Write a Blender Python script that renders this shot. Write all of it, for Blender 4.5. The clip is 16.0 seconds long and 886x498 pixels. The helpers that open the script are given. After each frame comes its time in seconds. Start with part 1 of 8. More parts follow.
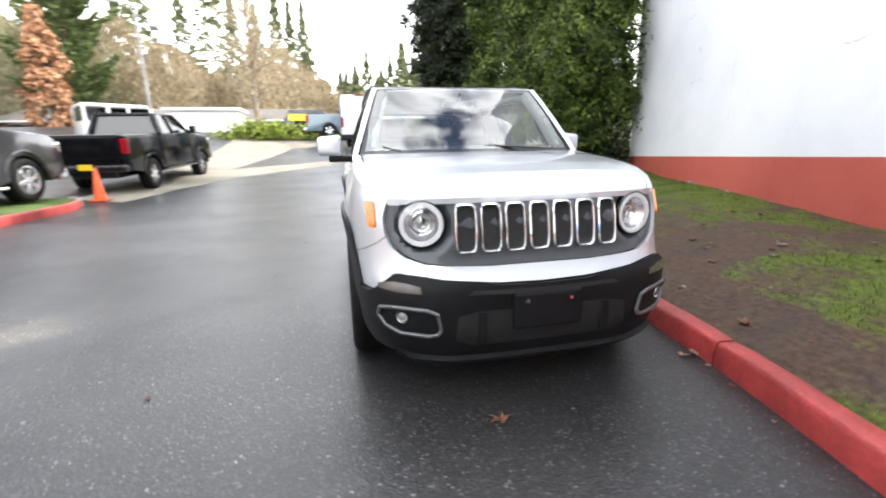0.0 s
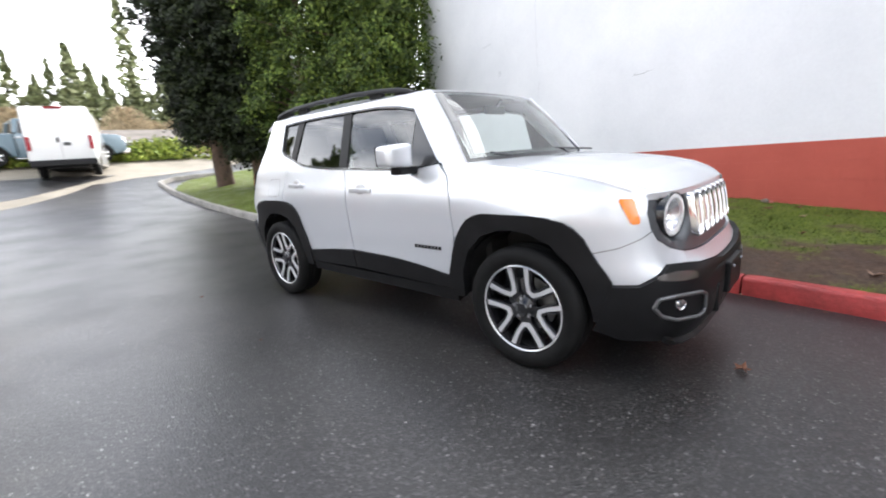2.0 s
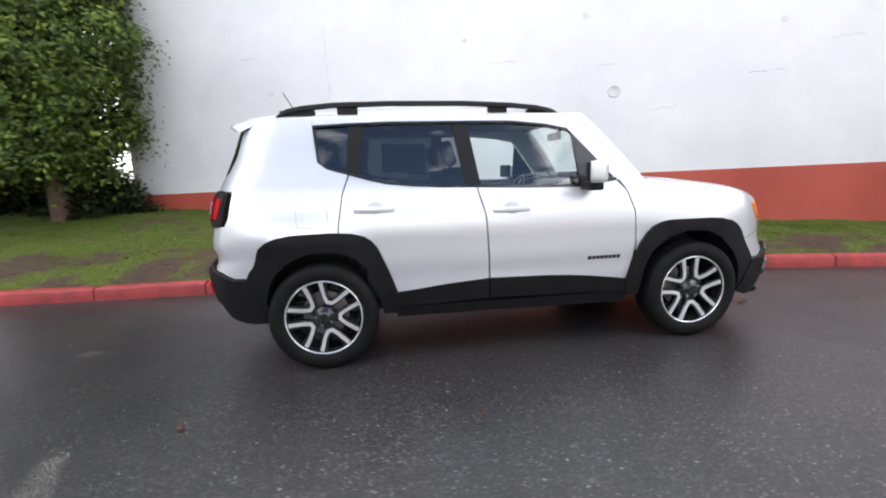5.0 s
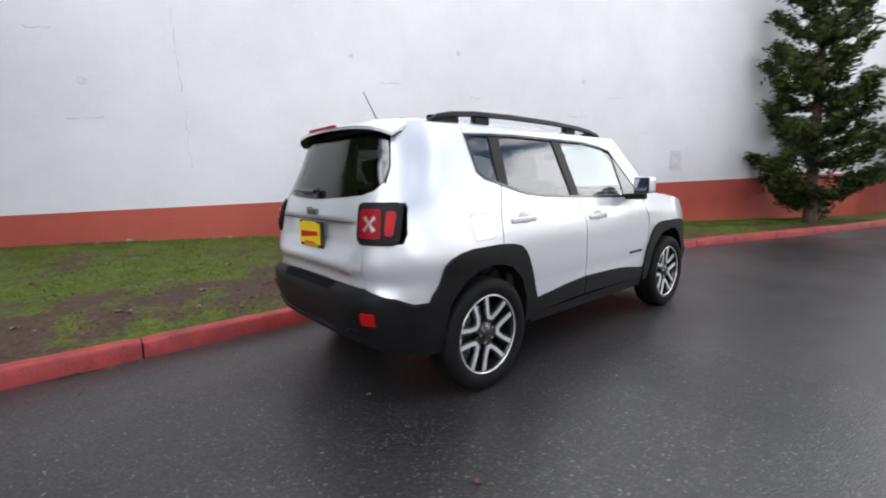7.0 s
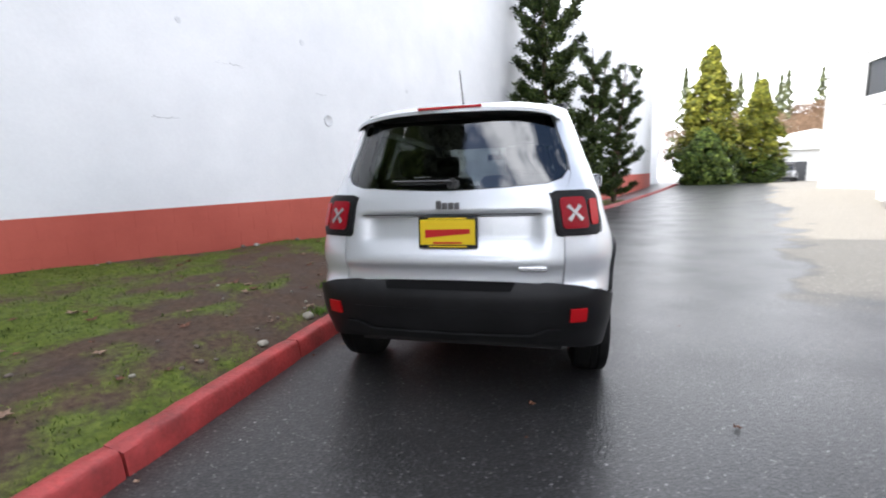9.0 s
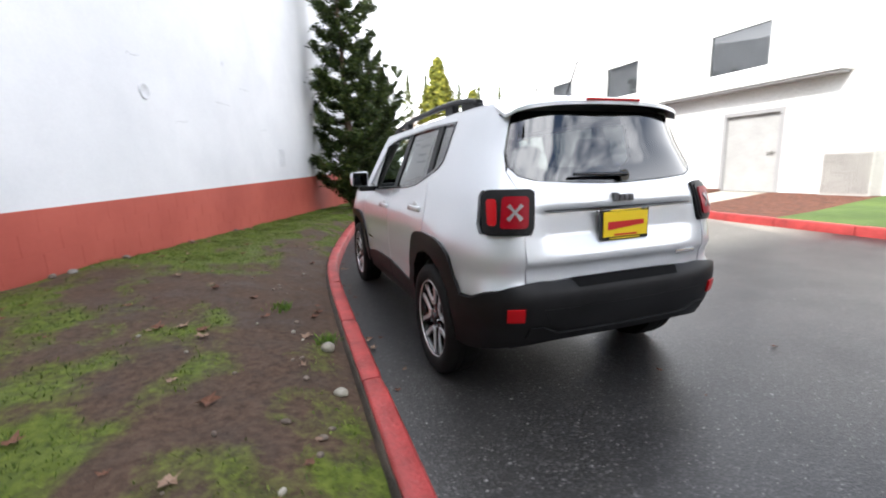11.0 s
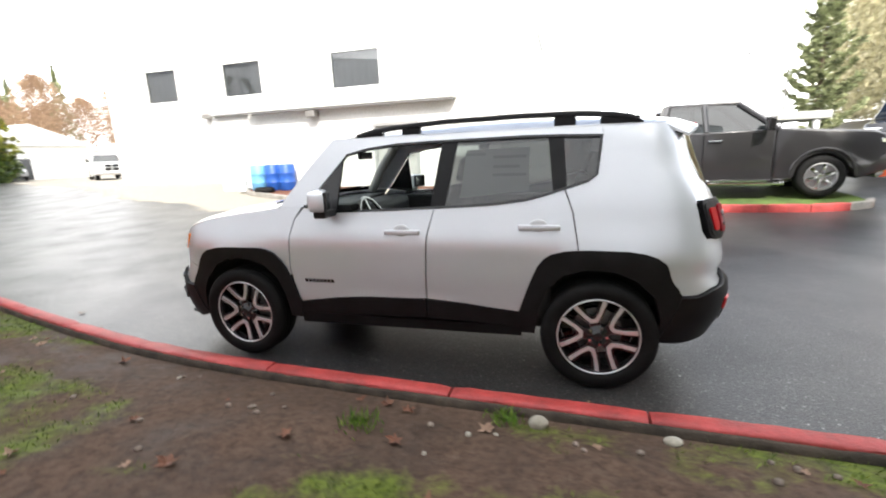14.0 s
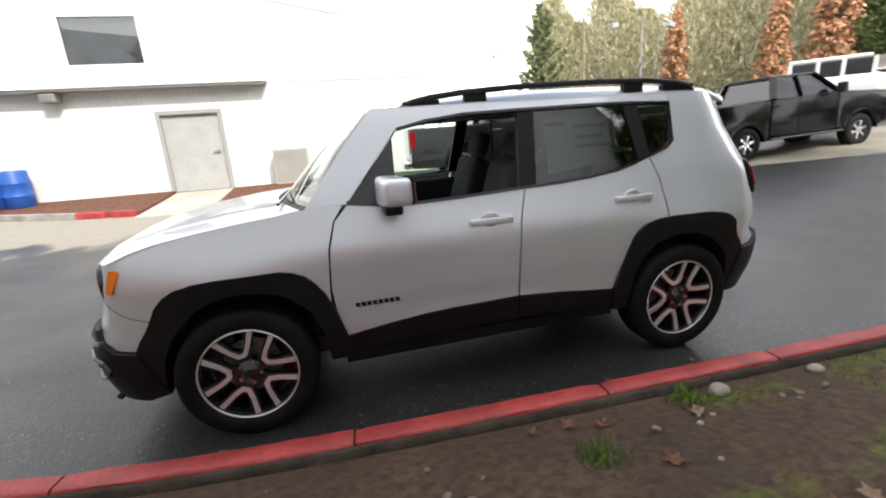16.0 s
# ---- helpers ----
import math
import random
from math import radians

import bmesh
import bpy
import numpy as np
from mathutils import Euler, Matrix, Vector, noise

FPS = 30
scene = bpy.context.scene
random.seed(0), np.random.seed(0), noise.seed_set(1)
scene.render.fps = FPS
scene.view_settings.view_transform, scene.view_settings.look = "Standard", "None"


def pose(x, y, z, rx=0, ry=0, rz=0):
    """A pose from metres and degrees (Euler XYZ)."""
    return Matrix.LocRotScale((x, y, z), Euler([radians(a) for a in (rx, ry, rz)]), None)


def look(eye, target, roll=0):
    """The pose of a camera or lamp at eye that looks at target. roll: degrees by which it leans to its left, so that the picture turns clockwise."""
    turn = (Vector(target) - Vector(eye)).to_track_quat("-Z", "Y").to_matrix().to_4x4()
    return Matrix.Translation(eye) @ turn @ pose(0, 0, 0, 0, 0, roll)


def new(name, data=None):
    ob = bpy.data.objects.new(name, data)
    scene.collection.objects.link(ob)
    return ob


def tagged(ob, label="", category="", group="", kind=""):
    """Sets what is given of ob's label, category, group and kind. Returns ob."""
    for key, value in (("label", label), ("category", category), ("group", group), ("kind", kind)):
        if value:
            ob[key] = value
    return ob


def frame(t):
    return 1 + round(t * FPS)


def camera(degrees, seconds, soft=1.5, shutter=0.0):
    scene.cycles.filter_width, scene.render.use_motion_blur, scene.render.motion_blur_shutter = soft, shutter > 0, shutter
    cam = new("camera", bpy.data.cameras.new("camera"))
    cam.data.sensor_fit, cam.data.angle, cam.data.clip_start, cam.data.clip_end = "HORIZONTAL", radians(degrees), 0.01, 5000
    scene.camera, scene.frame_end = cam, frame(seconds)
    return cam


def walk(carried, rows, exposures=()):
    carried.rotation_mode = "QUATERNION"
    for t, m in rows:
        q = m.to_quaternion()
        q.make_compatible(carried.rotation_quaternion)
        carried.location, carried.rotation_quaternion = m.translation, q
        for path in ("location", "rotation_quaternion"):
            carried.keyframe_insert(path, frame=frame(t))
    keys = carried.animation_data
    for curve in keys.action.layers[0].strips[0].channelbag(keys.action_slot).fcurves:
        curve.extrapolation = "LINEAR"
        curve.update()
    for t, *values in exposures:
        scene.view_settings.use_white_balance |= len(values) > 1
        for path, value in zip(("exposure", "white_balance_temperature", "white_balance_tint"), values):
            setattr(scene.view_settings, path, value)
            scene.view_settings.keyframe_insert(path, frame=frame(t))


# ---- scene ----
cam = camera(91.6, 16.0, soft=1.9, shutter=0.5)
PATH = [
    (0, (3.804, -0.854, 1.168), (1.903, -0.43, 0.716), -1.07),
    (0.5, (3.565, -1.383, 1.19), (1.766, -0.652, 0.713), -2.57),
    (1, (3.27, -1.885, 1.193), (1.56, -0.955, 0.735), -3.18),
    (1.5, (2.909, -2.331, 1.191), (1.352, -1.156, 0.749), -3.94),
    (2, (2.49, -2.75, 1.2), (1.168, -1.313, 0.768), -4.1),
    (2.5, (2.035, -3.038, 1.22), (0.914, -1.436, 0.799), -2.8),
    (3, (1.531, -3.333, 1.214), (0.689, -1.559, 0.834), -2.1),
    (4.25, (0.03, -3.62, 1.245), (-0.12, -1.68, 0.875), -1.8),
    (5.5, (-1.467, -3.429, 1.276), (-0.904, -1.542, 0.928), -1.5),
    (6, (-2.064, -3.232, 1.281), (-1.201, -1.448, 1.008), -1.0),
    (6.5, (-2.606, -2.929, 1.268), (-1.546, -1.263, 0.948), -1.4),
    (7, (-3.124, -2.571, 1.267), (-1.835, -1.073, 0.958), -1.2),
    (7.5, (-3.507, -2.108, 1.235), (-2.031, -0.797, 0.914), -1.3),
    (8, (-3.82, -1.579, 1.237), (-2.148, -0.522, 0.939), -1.2),
    (8.5, (-4.012, -1.053, 1.233), (-2.183, -0.296, 0.954), -1.9),
    (9, (-4.154, -0.492, 1.209), (-2.231, -0.029, 0.914), -1.6),
    (9.5, (-4.184, 0.071, 1.219), (-2.228, 0.284, 0.86), -1.7),
    (10, (-4.106, 0.641, 1.203), (-2.136, 0.57, 0.868), -1.8),
    (11.25, (-3.63, 1.93, 1.298), (-1.89, 1.10, 0.93), -1.6),
    (12.5, (-2.679, 2.899, 1.396), (-1.387, 1.43, 0.981), -1.6),
    (13, (-2.197, 3.161, 1.432), (-1.14, 1.529, 0.963), -1.9),
    (13.5, (-1.658, 3.36, 1.455), (-0.858, 1.58, 1.016), -1.3),
    (14, (-1.082, 3.444, 1.48), (-0.537, 1.57, 1.046), -2.4),
    (14.5, (-0.511, 3.455, 1.506), (-0.182, 1.52, 1.127), -2.9),
    (15, (0.017, 3.372, 1.483), (0.09, 1.407, 1.116), -4.3),
    (15.5, (0.456, 3.23, 1.505), (0.214, 1.297, 1.053), -3.2),
    (16, (0.732, 2.99, 1.448), (0.296, 1.106, 0.937), -4.1),
]
EXPOSURES = [(0, 0.96, 6450, 11), (0.5, 0.88, 6400, 12), (1, 0.80, 6400, 12), (1.5, 0.71, 6360, 12), (3, 0.70, 6420, 13), (5.5, 0.66, 6420, 13), (6.5, 0.46, 6400, 13), (7.5, 0.36, 6370, 13), (8.5, 0.53, 6290, 13), (9.5, 0.53, 6220, 12), (10, 0.52, 6240, 12),
             (12.5, 0.95, 6530, 11), (13.5, 0.88, 6650, 10), (15, 0.68, 6650, 10), (16, 0.32, 6600, 10)]
walk(cam, [(t, look(eye, target, roll)) for t, eye, target, roll in PATH], EXPOSURES)

# ---- world, sun ----
SUN = Vector((-0.305, 0.676, 0.669)).normalized()      # towards the sun, behind the tall white wall
world = bpy.data.worlds.new("sky")
scene.world = world
world.use_nodes = True
wn, wl = world.node_tree.nodes, world.node_tree.links
wn.clear()
sky = wn.new("ShaderNodeTexSky")
sky.sky_type = "NISHITA"
sky.sun_disc = False
sky.sun_elevation = math.asin(SUN.z)
sky.sun_rotation = math.atan2(SUN.x, SUN.y)
sky.dust_density = 1.5
coord = wn.new("ShaderNodeTexCoord")
stretch = wn.new("ShaderNodeMapping")
stretch.inputs["Scale"].default_value = (1.0, 1.0, 2.2)
puffs = wn.new("ShaderNodeTexNoise")
puffs.inputs["Scale"].default_value = 2.3
puffs.inputs["Detail"].default_value = 7
puffs.inputs["Roughness"].default_value = 0.58
cover = wn.new("ShaderNodeValToRGB")
cover.color_ramp.elements[0].position, cover.color_ramp.elements[1].position = 0.42, 0.56
cloud = wn.new("ShaderNodeMix")
cloud.data_type = "RGBA"
cloud.inputs["B"].default_value = (20.6, 20.9, 21.2, 1)
back = wn.new("ShaderNodeBackground")
back.inputs["Strength"].default_value = 0.15
wout = wn.new("ShaderNodeOutputWorld")
wl.new(coord.outputs["Generated"], stretch.inputs["Vector"])
wl.new(stretch.outputs["Vector"], puffs.inputs["Vector"])
# the cloud is thinner over the side away from the sun
side = wn.new("ShaderNodeSeparateXYZ")
wl.new(coord.outputs["Generated"], side.inputs["Vector"])
thin = wn.new("ShaderNodeMath")
thin.operation = "MULTIPLY_ADD"
thin.inputs[1].default_value = 0.115
lean = wn.new("ShaderNodeMath")
lean.operation = "MULTIPLY_ADD"
lean.inputs[1].default_value = 0.7
wl.new(side.outputs["X"], lean.inputs[0])
wl.new(side.outputs["Y"], lean.inputs[2])
wl.new(lean.outputs["Value"], thin.inputs[0])
wl.new(puffs.outputs["Fac"], thin.inputs[2])
wl.new(thin.outputs["Value"], cover.inputs["Fac"])
# white haze towards the horizon
haze = wn.new("ShaderNodeMapRange")
for key, value in (("From Min", 0.31), ("From Max", 0.48), ("To Min", 1.0), ("To Max", 0.0)):
    haze.inputs[key].default_value = value
wl.new(side.outputs["Z"], haze.inputs["Value"])
veil = wn.new("ShaderNodeMath")
veil.operation = "MAXIMUM"
wl.new(cover.outputs["Color"], veil.inputs[0])
wl.new(haze.outputs["Result"], veil.inputs[1])
wl.new(veil.outputs["Value"], cloud.inputs["Factor"])
wl.new(sky.outputs["Color"], cloud.inputs["A"])
wl.new(cloud.outputs["Result"], back.inputs["Color"])
wl.new(back.outputs["Background"], wout.inputs["Surface"])

sun_data = bpy.data.lights.new("sun", "SUN")
sun_data.energy, sun_data.angle, sun_data.color = 3.9, radians(0.6), (1.0, 0.95, 0.87)
sun = new("sun", sun_data)
sun.matrix_world = look(SUN * 60, (0, 0, 0))
scene.view_settings.exposure = 0.42

# ---- materials ----
def material(name, color, rough=0.6, metal=0.0, spec=0.5, coat=0.0, coat_rough=0.05, emit=None):
    m = bpy.data.materials.new(name)
    m.use_nodes = True
    b = m.node_tree.nodes["Principled BSDF"]
    b.inputs["Base Color"].default_value = (*color, 1)
    b.inputs["Roughness"].default_value = rough
    b.inputs["Metallic"].default_value = metal
    b.inputs["Specular IOR Level"].default_value = spec
    b.inputs["Coat Weight"].default_value = coat
    b.inputs["Coat Roughness"].default_value = coat_rough
    m.diffuse_color = (*color, 1)
    return m


def bsdf(m):
    return m.node_tree.nodes["Principled BSDF"]


def node(m, kind, **values):
    n = m.node_tree.nodes.new(kind)
    for key, value in values.items():
        n.inputs[key].default_value = value
    return n


def wire(m, a, out, b, into):
    m.node_tree.links.new(a.outputs[out], b.inputs[into])


def place(m, scale=(1, 1, 1)):
    """World-sized coordinates."""
    g = m.node_tree.nodes.new("ShaderNodeNewGeometry")
    mp = m.node_tree.nodes.new("ShaderNodeMapping")
    mp.inputs["Scale"].default_value = scale
    wire(m, g, "Position", mp, "Vector")
    return mp


def noise_tex(m, at, scale, detail=4, rough=0.55):
    n = node(m, "ShaderNodeTexNoise", Scale=scale, Detail=detail, Roughness=rough)
    wire(m, at, "Vector", n, "Vector")
    return n


def ramp(m, source, out, stops):
    r = m.node_tree.nodes.new("ShaderNodeValToRGB")
    e = r.color_ramp.elements
    while len(e) < len(stops):
        e.new(0.5)
    for el, (pos, col) in zip(e, stops):
        el.position = pos
        el.color = (*col, 1) if len(col) == 3 else col
    wire(m, source, out, r, "Fac")
    return r


def grey(v):
    return (v, v, v)


def mixed(m, fac, fac_out, a, b, mode="MIX"):
    """Mix of two colours; a and b are colours or (node, output)."""
    x = m.node_tree.nodes.new("ShaderNodeMix")
    x.data_type, x.blend_type = "RGBA", mode
    if fac is None:
        x.inputs["Factor"].default_value = fac_out
    else:
        wire(m, fac, fac_out, x, "Factor")
    for value, into in ((a, "A"), (b, "B")):
        if isinstance(value[0], (int, float)):
            x.inputs[into].default_value = (*value, 1)
        else:
            wire(m, value[0], value[1], x, into)
    return x


def bump(m, source, out, strength, distance=0.01, after=None):
    n = node(m, "ShaderNodeBump", Strength=strength, Distance=distance)
    wire(m, source, out, n, "Height")
    if after:
        wire(m, after, "Normal", n, "Normal")
    else:
        wire(m, n, "Normal", bsdf(m), "Normal")
    if after:
        wire(m, n, "Normal", bsdf(m), "Normal")
    return n


def mottled(name, dark, light, scale=3.0, fine=40.0, rough=0.8, relief=0.15, metal=0.0, depth=0.01):
    """A plain surface with large stains and fine grain."""
    m = material(name, light, rough, metal)
    at = place(m)
    big, small = noise_tex(m, at, scale, 5), noise_tex(m, at, fine, 3)
    r = ramp(m, big, "Fac", [(0.3, dark), (0.7, light)])
    s = ramp(m, small, "Fac", [(0.25, grey(0.78)), (0.75, grey(1.08))])
    x = mixed(m, None, 1.0, (r, "Color"), (s, "Color"), "MULTIPLY")
    wire(m, x, "Result", bsdf(m), "Base Color")
    bump(m, small, "Fac", relief, depth)
    return m


def asphalt_material():
    m = material("wet_asphalt", (0.05, 0.05, 0.05), 0.4)
    at = place(m)
    big = noise_tex(m, at, 0.35, 5, 0.6)
    mid = noise_tex(m, at, 1.1, 2, 0.5)
    grain = noise_tex(m, at, 55.0, 3, 0.7)
    stones = node(m, "ShaderNodeTexVoronoi", Scale=92.0)
    wire(m, at, "Vector", stones, "Vector")
    speck = ramp(m, stones, "Color", [(0.0, grey(0.45)), (0.58, grey(0.85)), (0.86, grey(1.7)), (0.94, grey(4.0)), (1.0, grey(11.0))])
    base = ramp(m, big, "Fac", [(0.30, (0.019, 0.019, 0.020)), (0.52, (0.029, 0.028, 0.028)), (0.75, (0.046, 0.044, 0.042))])
    both = mixed(m, None, 1.0, (base, "Color"), (speck, "Color"), "MULTIPLY")
    # worn, drier paving along the drive's far side; its sunlit paleness is painted in
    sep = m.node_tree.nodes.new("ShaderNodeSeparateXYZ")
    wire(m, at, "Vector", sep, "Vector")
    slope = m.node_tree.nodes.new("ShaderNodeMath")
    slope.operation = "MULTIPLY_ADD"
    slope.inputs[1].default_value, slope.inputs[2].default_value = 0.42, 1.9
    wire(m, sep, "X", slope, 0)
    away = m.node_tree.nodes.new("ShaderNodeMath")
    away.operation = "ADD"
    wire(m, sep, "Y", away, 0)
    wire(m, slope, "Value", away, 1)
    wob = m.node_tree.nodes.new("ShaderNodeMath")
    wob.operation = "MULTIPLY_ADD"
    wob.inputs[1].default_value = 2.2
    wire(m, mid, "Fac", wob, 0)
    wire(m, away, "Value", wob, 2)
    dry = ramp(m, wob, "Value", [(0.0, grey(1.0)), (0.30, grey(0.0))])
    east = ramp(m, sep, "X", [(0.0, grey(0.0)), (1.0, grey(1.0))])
    sunlit_dry = mixed(m, None, 1.0, (dry, "Color"), (east, "Color"), "MULTIPLY")
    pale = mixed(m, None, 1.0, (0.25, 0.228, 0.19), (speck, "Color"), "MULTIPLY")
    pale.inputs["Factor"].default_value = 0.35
    both2 = mixed(m, sunlit_dry, "Result", (both, "Result"), (pale, "Result"))
    # scattered pale pebbles worn clear of the binder
    grit = node(m, "ShaderNodeTexVoronoi", Scale=55.0)
    wire(m, at, "Vector", grit, "Vector")
    few = ramp(m, grit, "Color", [(0.78, grey(0.0)), (0.83, grey(1.0))])
    spot = ramp(m, grit, "Distance", [(0.20, grey(1.0)), (0.32, grey(0.0))])
    pebble = mixed(m, None, 1.0, (few, "Color"), (spot, "Color"), "MULTIPLY")
    both2 = mixed(m, pebble, "Result", (both2, "Result"), (0.155, 0.15, 0.14))
    wire(m, both2, "Result", bsdf(m), "Base Color")
    wet = ramp(m, mid, "Fac", [(0.30, grey(0.31)), (0.5, grey(0.35)), (0.72, grey(0.42))])
    rr = mixed(m, sunlit_dry, "Result", (wet, "Color"), grey(0.8))
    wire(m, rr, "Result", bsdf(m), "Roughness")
    bsdf(m).inputs["Specular IOR Level"].default_value = 0.45
    b1 = bump(m, stones, "Distance", 0.28, 0.005)
    bump(m, grain, "Fac", 0.15, 0.004, after=b1)
    return m


def verge_material():
    """Short grass worn through to wet brown soil; the mesh carries how much grass is left."""
    m = material("worn_turf", (0.1, 0.12, 0.04), 0.85)
    at = place(m)
    small = noise_tex(m, at, 22.0, 4, 0.7)
    mid = noise_tex(m, at, 2.6, 5, 0.65)
    fine = noise_tex(m, at, 120.0, 3, 0.7)
    soil = ramp(m, small, "Fac", [(0.25, (0.036, 0.023, 0.015)), (0.50, (0.076, 0.048, 0.033)), (0.72, (0.108, 0.074, 0.053)), (0.9, (0.18, 0.136, 0.102))])
    stain = ramp(m, mid, "Fac", [(0.3, grey(0.62)), (0.6, grey(1.12))])
    soil2 = mixed(m, None, 1.0, (soil, "Color"), (stain, "Color"), "MULTIPLY")
    turf = ramp(m, small, "Fac", [(0.25, (0.028, 0.040, 0.007)), (0.5, (0.080, 0.108, 0.014)), (0.8, (0.158, 0.182, 0.032))])
    left = m.node_tree.nodes.new("ShaderNodeAttribute")
    left.attribute_name = "grass"
    ragged = m.node_tree.nodes.new("ShaderNodeMath")
    ragged.operation = "MULTIPLY_ADD"
    ragged.inputs[1].default_value = 0.55
    wire(m, small, "Fac", ragged, 0)
    wire(m, left, "Fac", ragged, 2)
    where = ramp(m, ragged, "Value", [(0.62, grey(0)), (0.90, grey(1))])
    x = mixed(m, where, "Color", (soil2, "Result"), (turf, "Color"))
    wire(m, x, "Result", bsdf(m), "Base Color")
    bsdf(m).inputs["Specular IOR Level"].default_value = 0.22
    rough = ramp(m, mid, "Fac", [(0.35, grey(0.6)), (0.6, grey(0.95))])
    wire(m, rough, "Color", bsdf(m), "Roughness")
    b1 = bump(m, small, "Fac", 0.55, 0.02)
    bump(m, fine, "Fac", 0.6, 0.01, after=b1)
    return m


def painted_block(name, dark, light, brick_x=0.42, brick_z=0.205, joint=0.25, streak=1.0):
    """Painted block wall: faint bed joints, patchy paint and fine grain."""
    m = material(name, light, 0.75)
    at = place(m)
    big = noise_tex(m, at, 0.6, 6, 0.6)
    small = noise_tex(m, at, 30.0, 4, 0.6)
    base = ramp(m, big, "Fac", [(0.32, dark), (0.62, light)])
    sm = ramp(m, small, "Fac", [(0.2, grey(0.95)), (0.8, grey(1.02))])
    x = mixed(m, None, streak, (base, "Color"), (sm, "Color"), "MULTIPLY")
    wire(m, x, "Result", bsdf(m), "Base Color")
    bump(m, small, "Fac", 0.12, 0.003)
    return m


def leaf_material(name, a, b, c):
    m = material(name, b, 0.6)
    g = m.node_tree.nodes.new("ShaderNodeNewGeometry")
    r = ramp(m, g, "Random Per Island", [(0.0, a), (0.5, b), (1.0, c)])
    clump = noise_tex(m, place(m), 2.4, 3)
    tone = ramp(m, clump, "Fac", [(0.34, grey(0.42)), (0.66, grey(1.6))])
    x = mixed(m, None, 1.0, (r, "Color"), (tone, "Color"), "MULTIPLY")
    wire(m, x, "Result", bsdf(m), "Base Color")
    bsdf(m).inputs["Specular IOR Level"].default_value = 0.18
    return m


def glass_material(name, tint, rough=0.0, shine0=0.07):
    """Thin tinted pane: see-through tint under a mirror-like surface."""
    m = bpy.data.materials.new(name)
    m.use_nodes = True
    n, l = m.node_tree.nodes, m.node_tree.links
    n.clear()
    clear = n.new("ShaderNodeBsdfTransparent")
    clear.inputs["Color"].default_value = (*tint, 1)
    shine = n.new("ShaderNodeBsdfGlossy")
    shine.inputs["Roughness"].default_value = rough
    shine.inputs["Color"].default_value = (1, 1, 1, 1)
    edge = n.new("ShaderNodeLayerWeight")
    edge.inputs["Blend"].default_value = 0.5
    rise = n.new("ShaderNodeMath")
    rise.operation = "POWER"
    rise.inputs[1].default_value = 5.0
    fres = n.new("ShaderNodeMath")
    fres.operation = "MULTIPLY_ADD"
    fres.inputs[1].default_value, fres.inputs[2].default_value = 1 - shine0, shine0
    l.new(edge.outputs["Facing"], rise.inputs[0])
    l.new(rise.outputs["Value"], fres.inputs[0])
    mix = n.new("ShaderNodeMixShader")
    out = n.new("ShaderNodeOutputMaterial")
    l.new(fres.outputs["Value"], mix.inputs["Fac"])
    l.new(clear.outputs["BSDF"], mix.inputs[1])
    l.new(shine.outputs["BSDF"], mix.inputs[2])
    l.new(mix.outputs["Shader"], out.inputs["Surface"])
    m.diffuse_color = (*tint, 1)
    return m


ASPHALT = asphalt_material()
TURF = verge_material()
LAWN = mottled("lawn", (0.045, 0.085, 0.015), (0.11, 0.17, 0.03), 1.2, 60, 0.9, 0.8, depth=0.02)
WHITE_WALL = painted_block("white_wall_paint", (0.66, 0.67, 0.69), (0.76, 0.765, 0.78))
RED_WALL = painted_block("red_wall_paint", (0.37, 0.064, 0.043), (0.475, 0.096, 0.065))
RED_KERB = mottled("red_kerb_paint", (0.22, 0.026, 0.024), (0.46, 0.052, 0.048), 5.0, 45.0, 0.55, 0.5)
RED_CHIP = mottled("worn_red_paint", (0.25, 0.10, 0.09), (0.45, 0.13, 0.10), 12.0, 60.0, 0.7, 0.6)
MOSSY = mottled("mossy_dark_concrete", (0.018, 0.014, 0.009), (0.075, 0.056, 0.040), 7.0, 50.0, 0.9, 0.6)
GREY_KERB = mottled("bare_concrete", (0.20, 0.19, 0.17), (0.36, 0.34, 0.31), 4.0, 50.0, 0.85, 0.4)
CONCRETE = mottled("pale_concrete", (0.34, 0.31, 0.26), (0.46, 0.43, 0.36), 1.5, 60.0, 0.85, 0.3)
WHITE_BLDG = mottled("white_building_paint", (0.70, 0.70, 0.68), (0.80, 0.80, 0.78), 0.8, 20.0, 0.7, 0.1)
TRIM_GREY = material("grey_trim", (0.30, 0.30, 0.30), 0.6)
DOOR_GREY = mottled("grey_steel_door", (0.36, 0.36, 0.35), (0.42, 0.42, 0.41), 3.0, 60.0, 0.5, 0.05)
BARK_MULCH = mottled("bark_mulch", (0.07, 0.025, 0.014), (0.20, 0.075, 0.040), 9.0, 60.0, 0.95, 1.0, depth=0.03)
BARK = mottled("tree_bark", (0.05, 0.032, 0.022), (0.14, 0.09, 0.065), 4.0, 30.0, 0.95, 0.9, depth=0.03)
PALE_BARK = mottled("pale_bark", (0.16, 0.12, 0.08), (0.32, 0.26, 0.19), 4.0, 30.0, 0.95, 0.6)
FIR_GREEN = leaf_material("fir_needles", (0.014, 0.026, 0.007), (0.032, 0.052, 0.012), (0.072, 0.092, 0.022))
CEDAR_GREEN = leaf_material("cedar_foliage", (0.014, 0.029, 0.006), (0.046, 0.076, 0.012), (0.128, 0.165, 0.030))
# cedar green darkened to near black, the shade included in its colour
CEDAR_SHADED = leaf_material("shaded_cedar_foliage", (0.004, 0.007, 0.002), (0.009, 0.014, 0.004), (0.022, 0.030, 0.008))
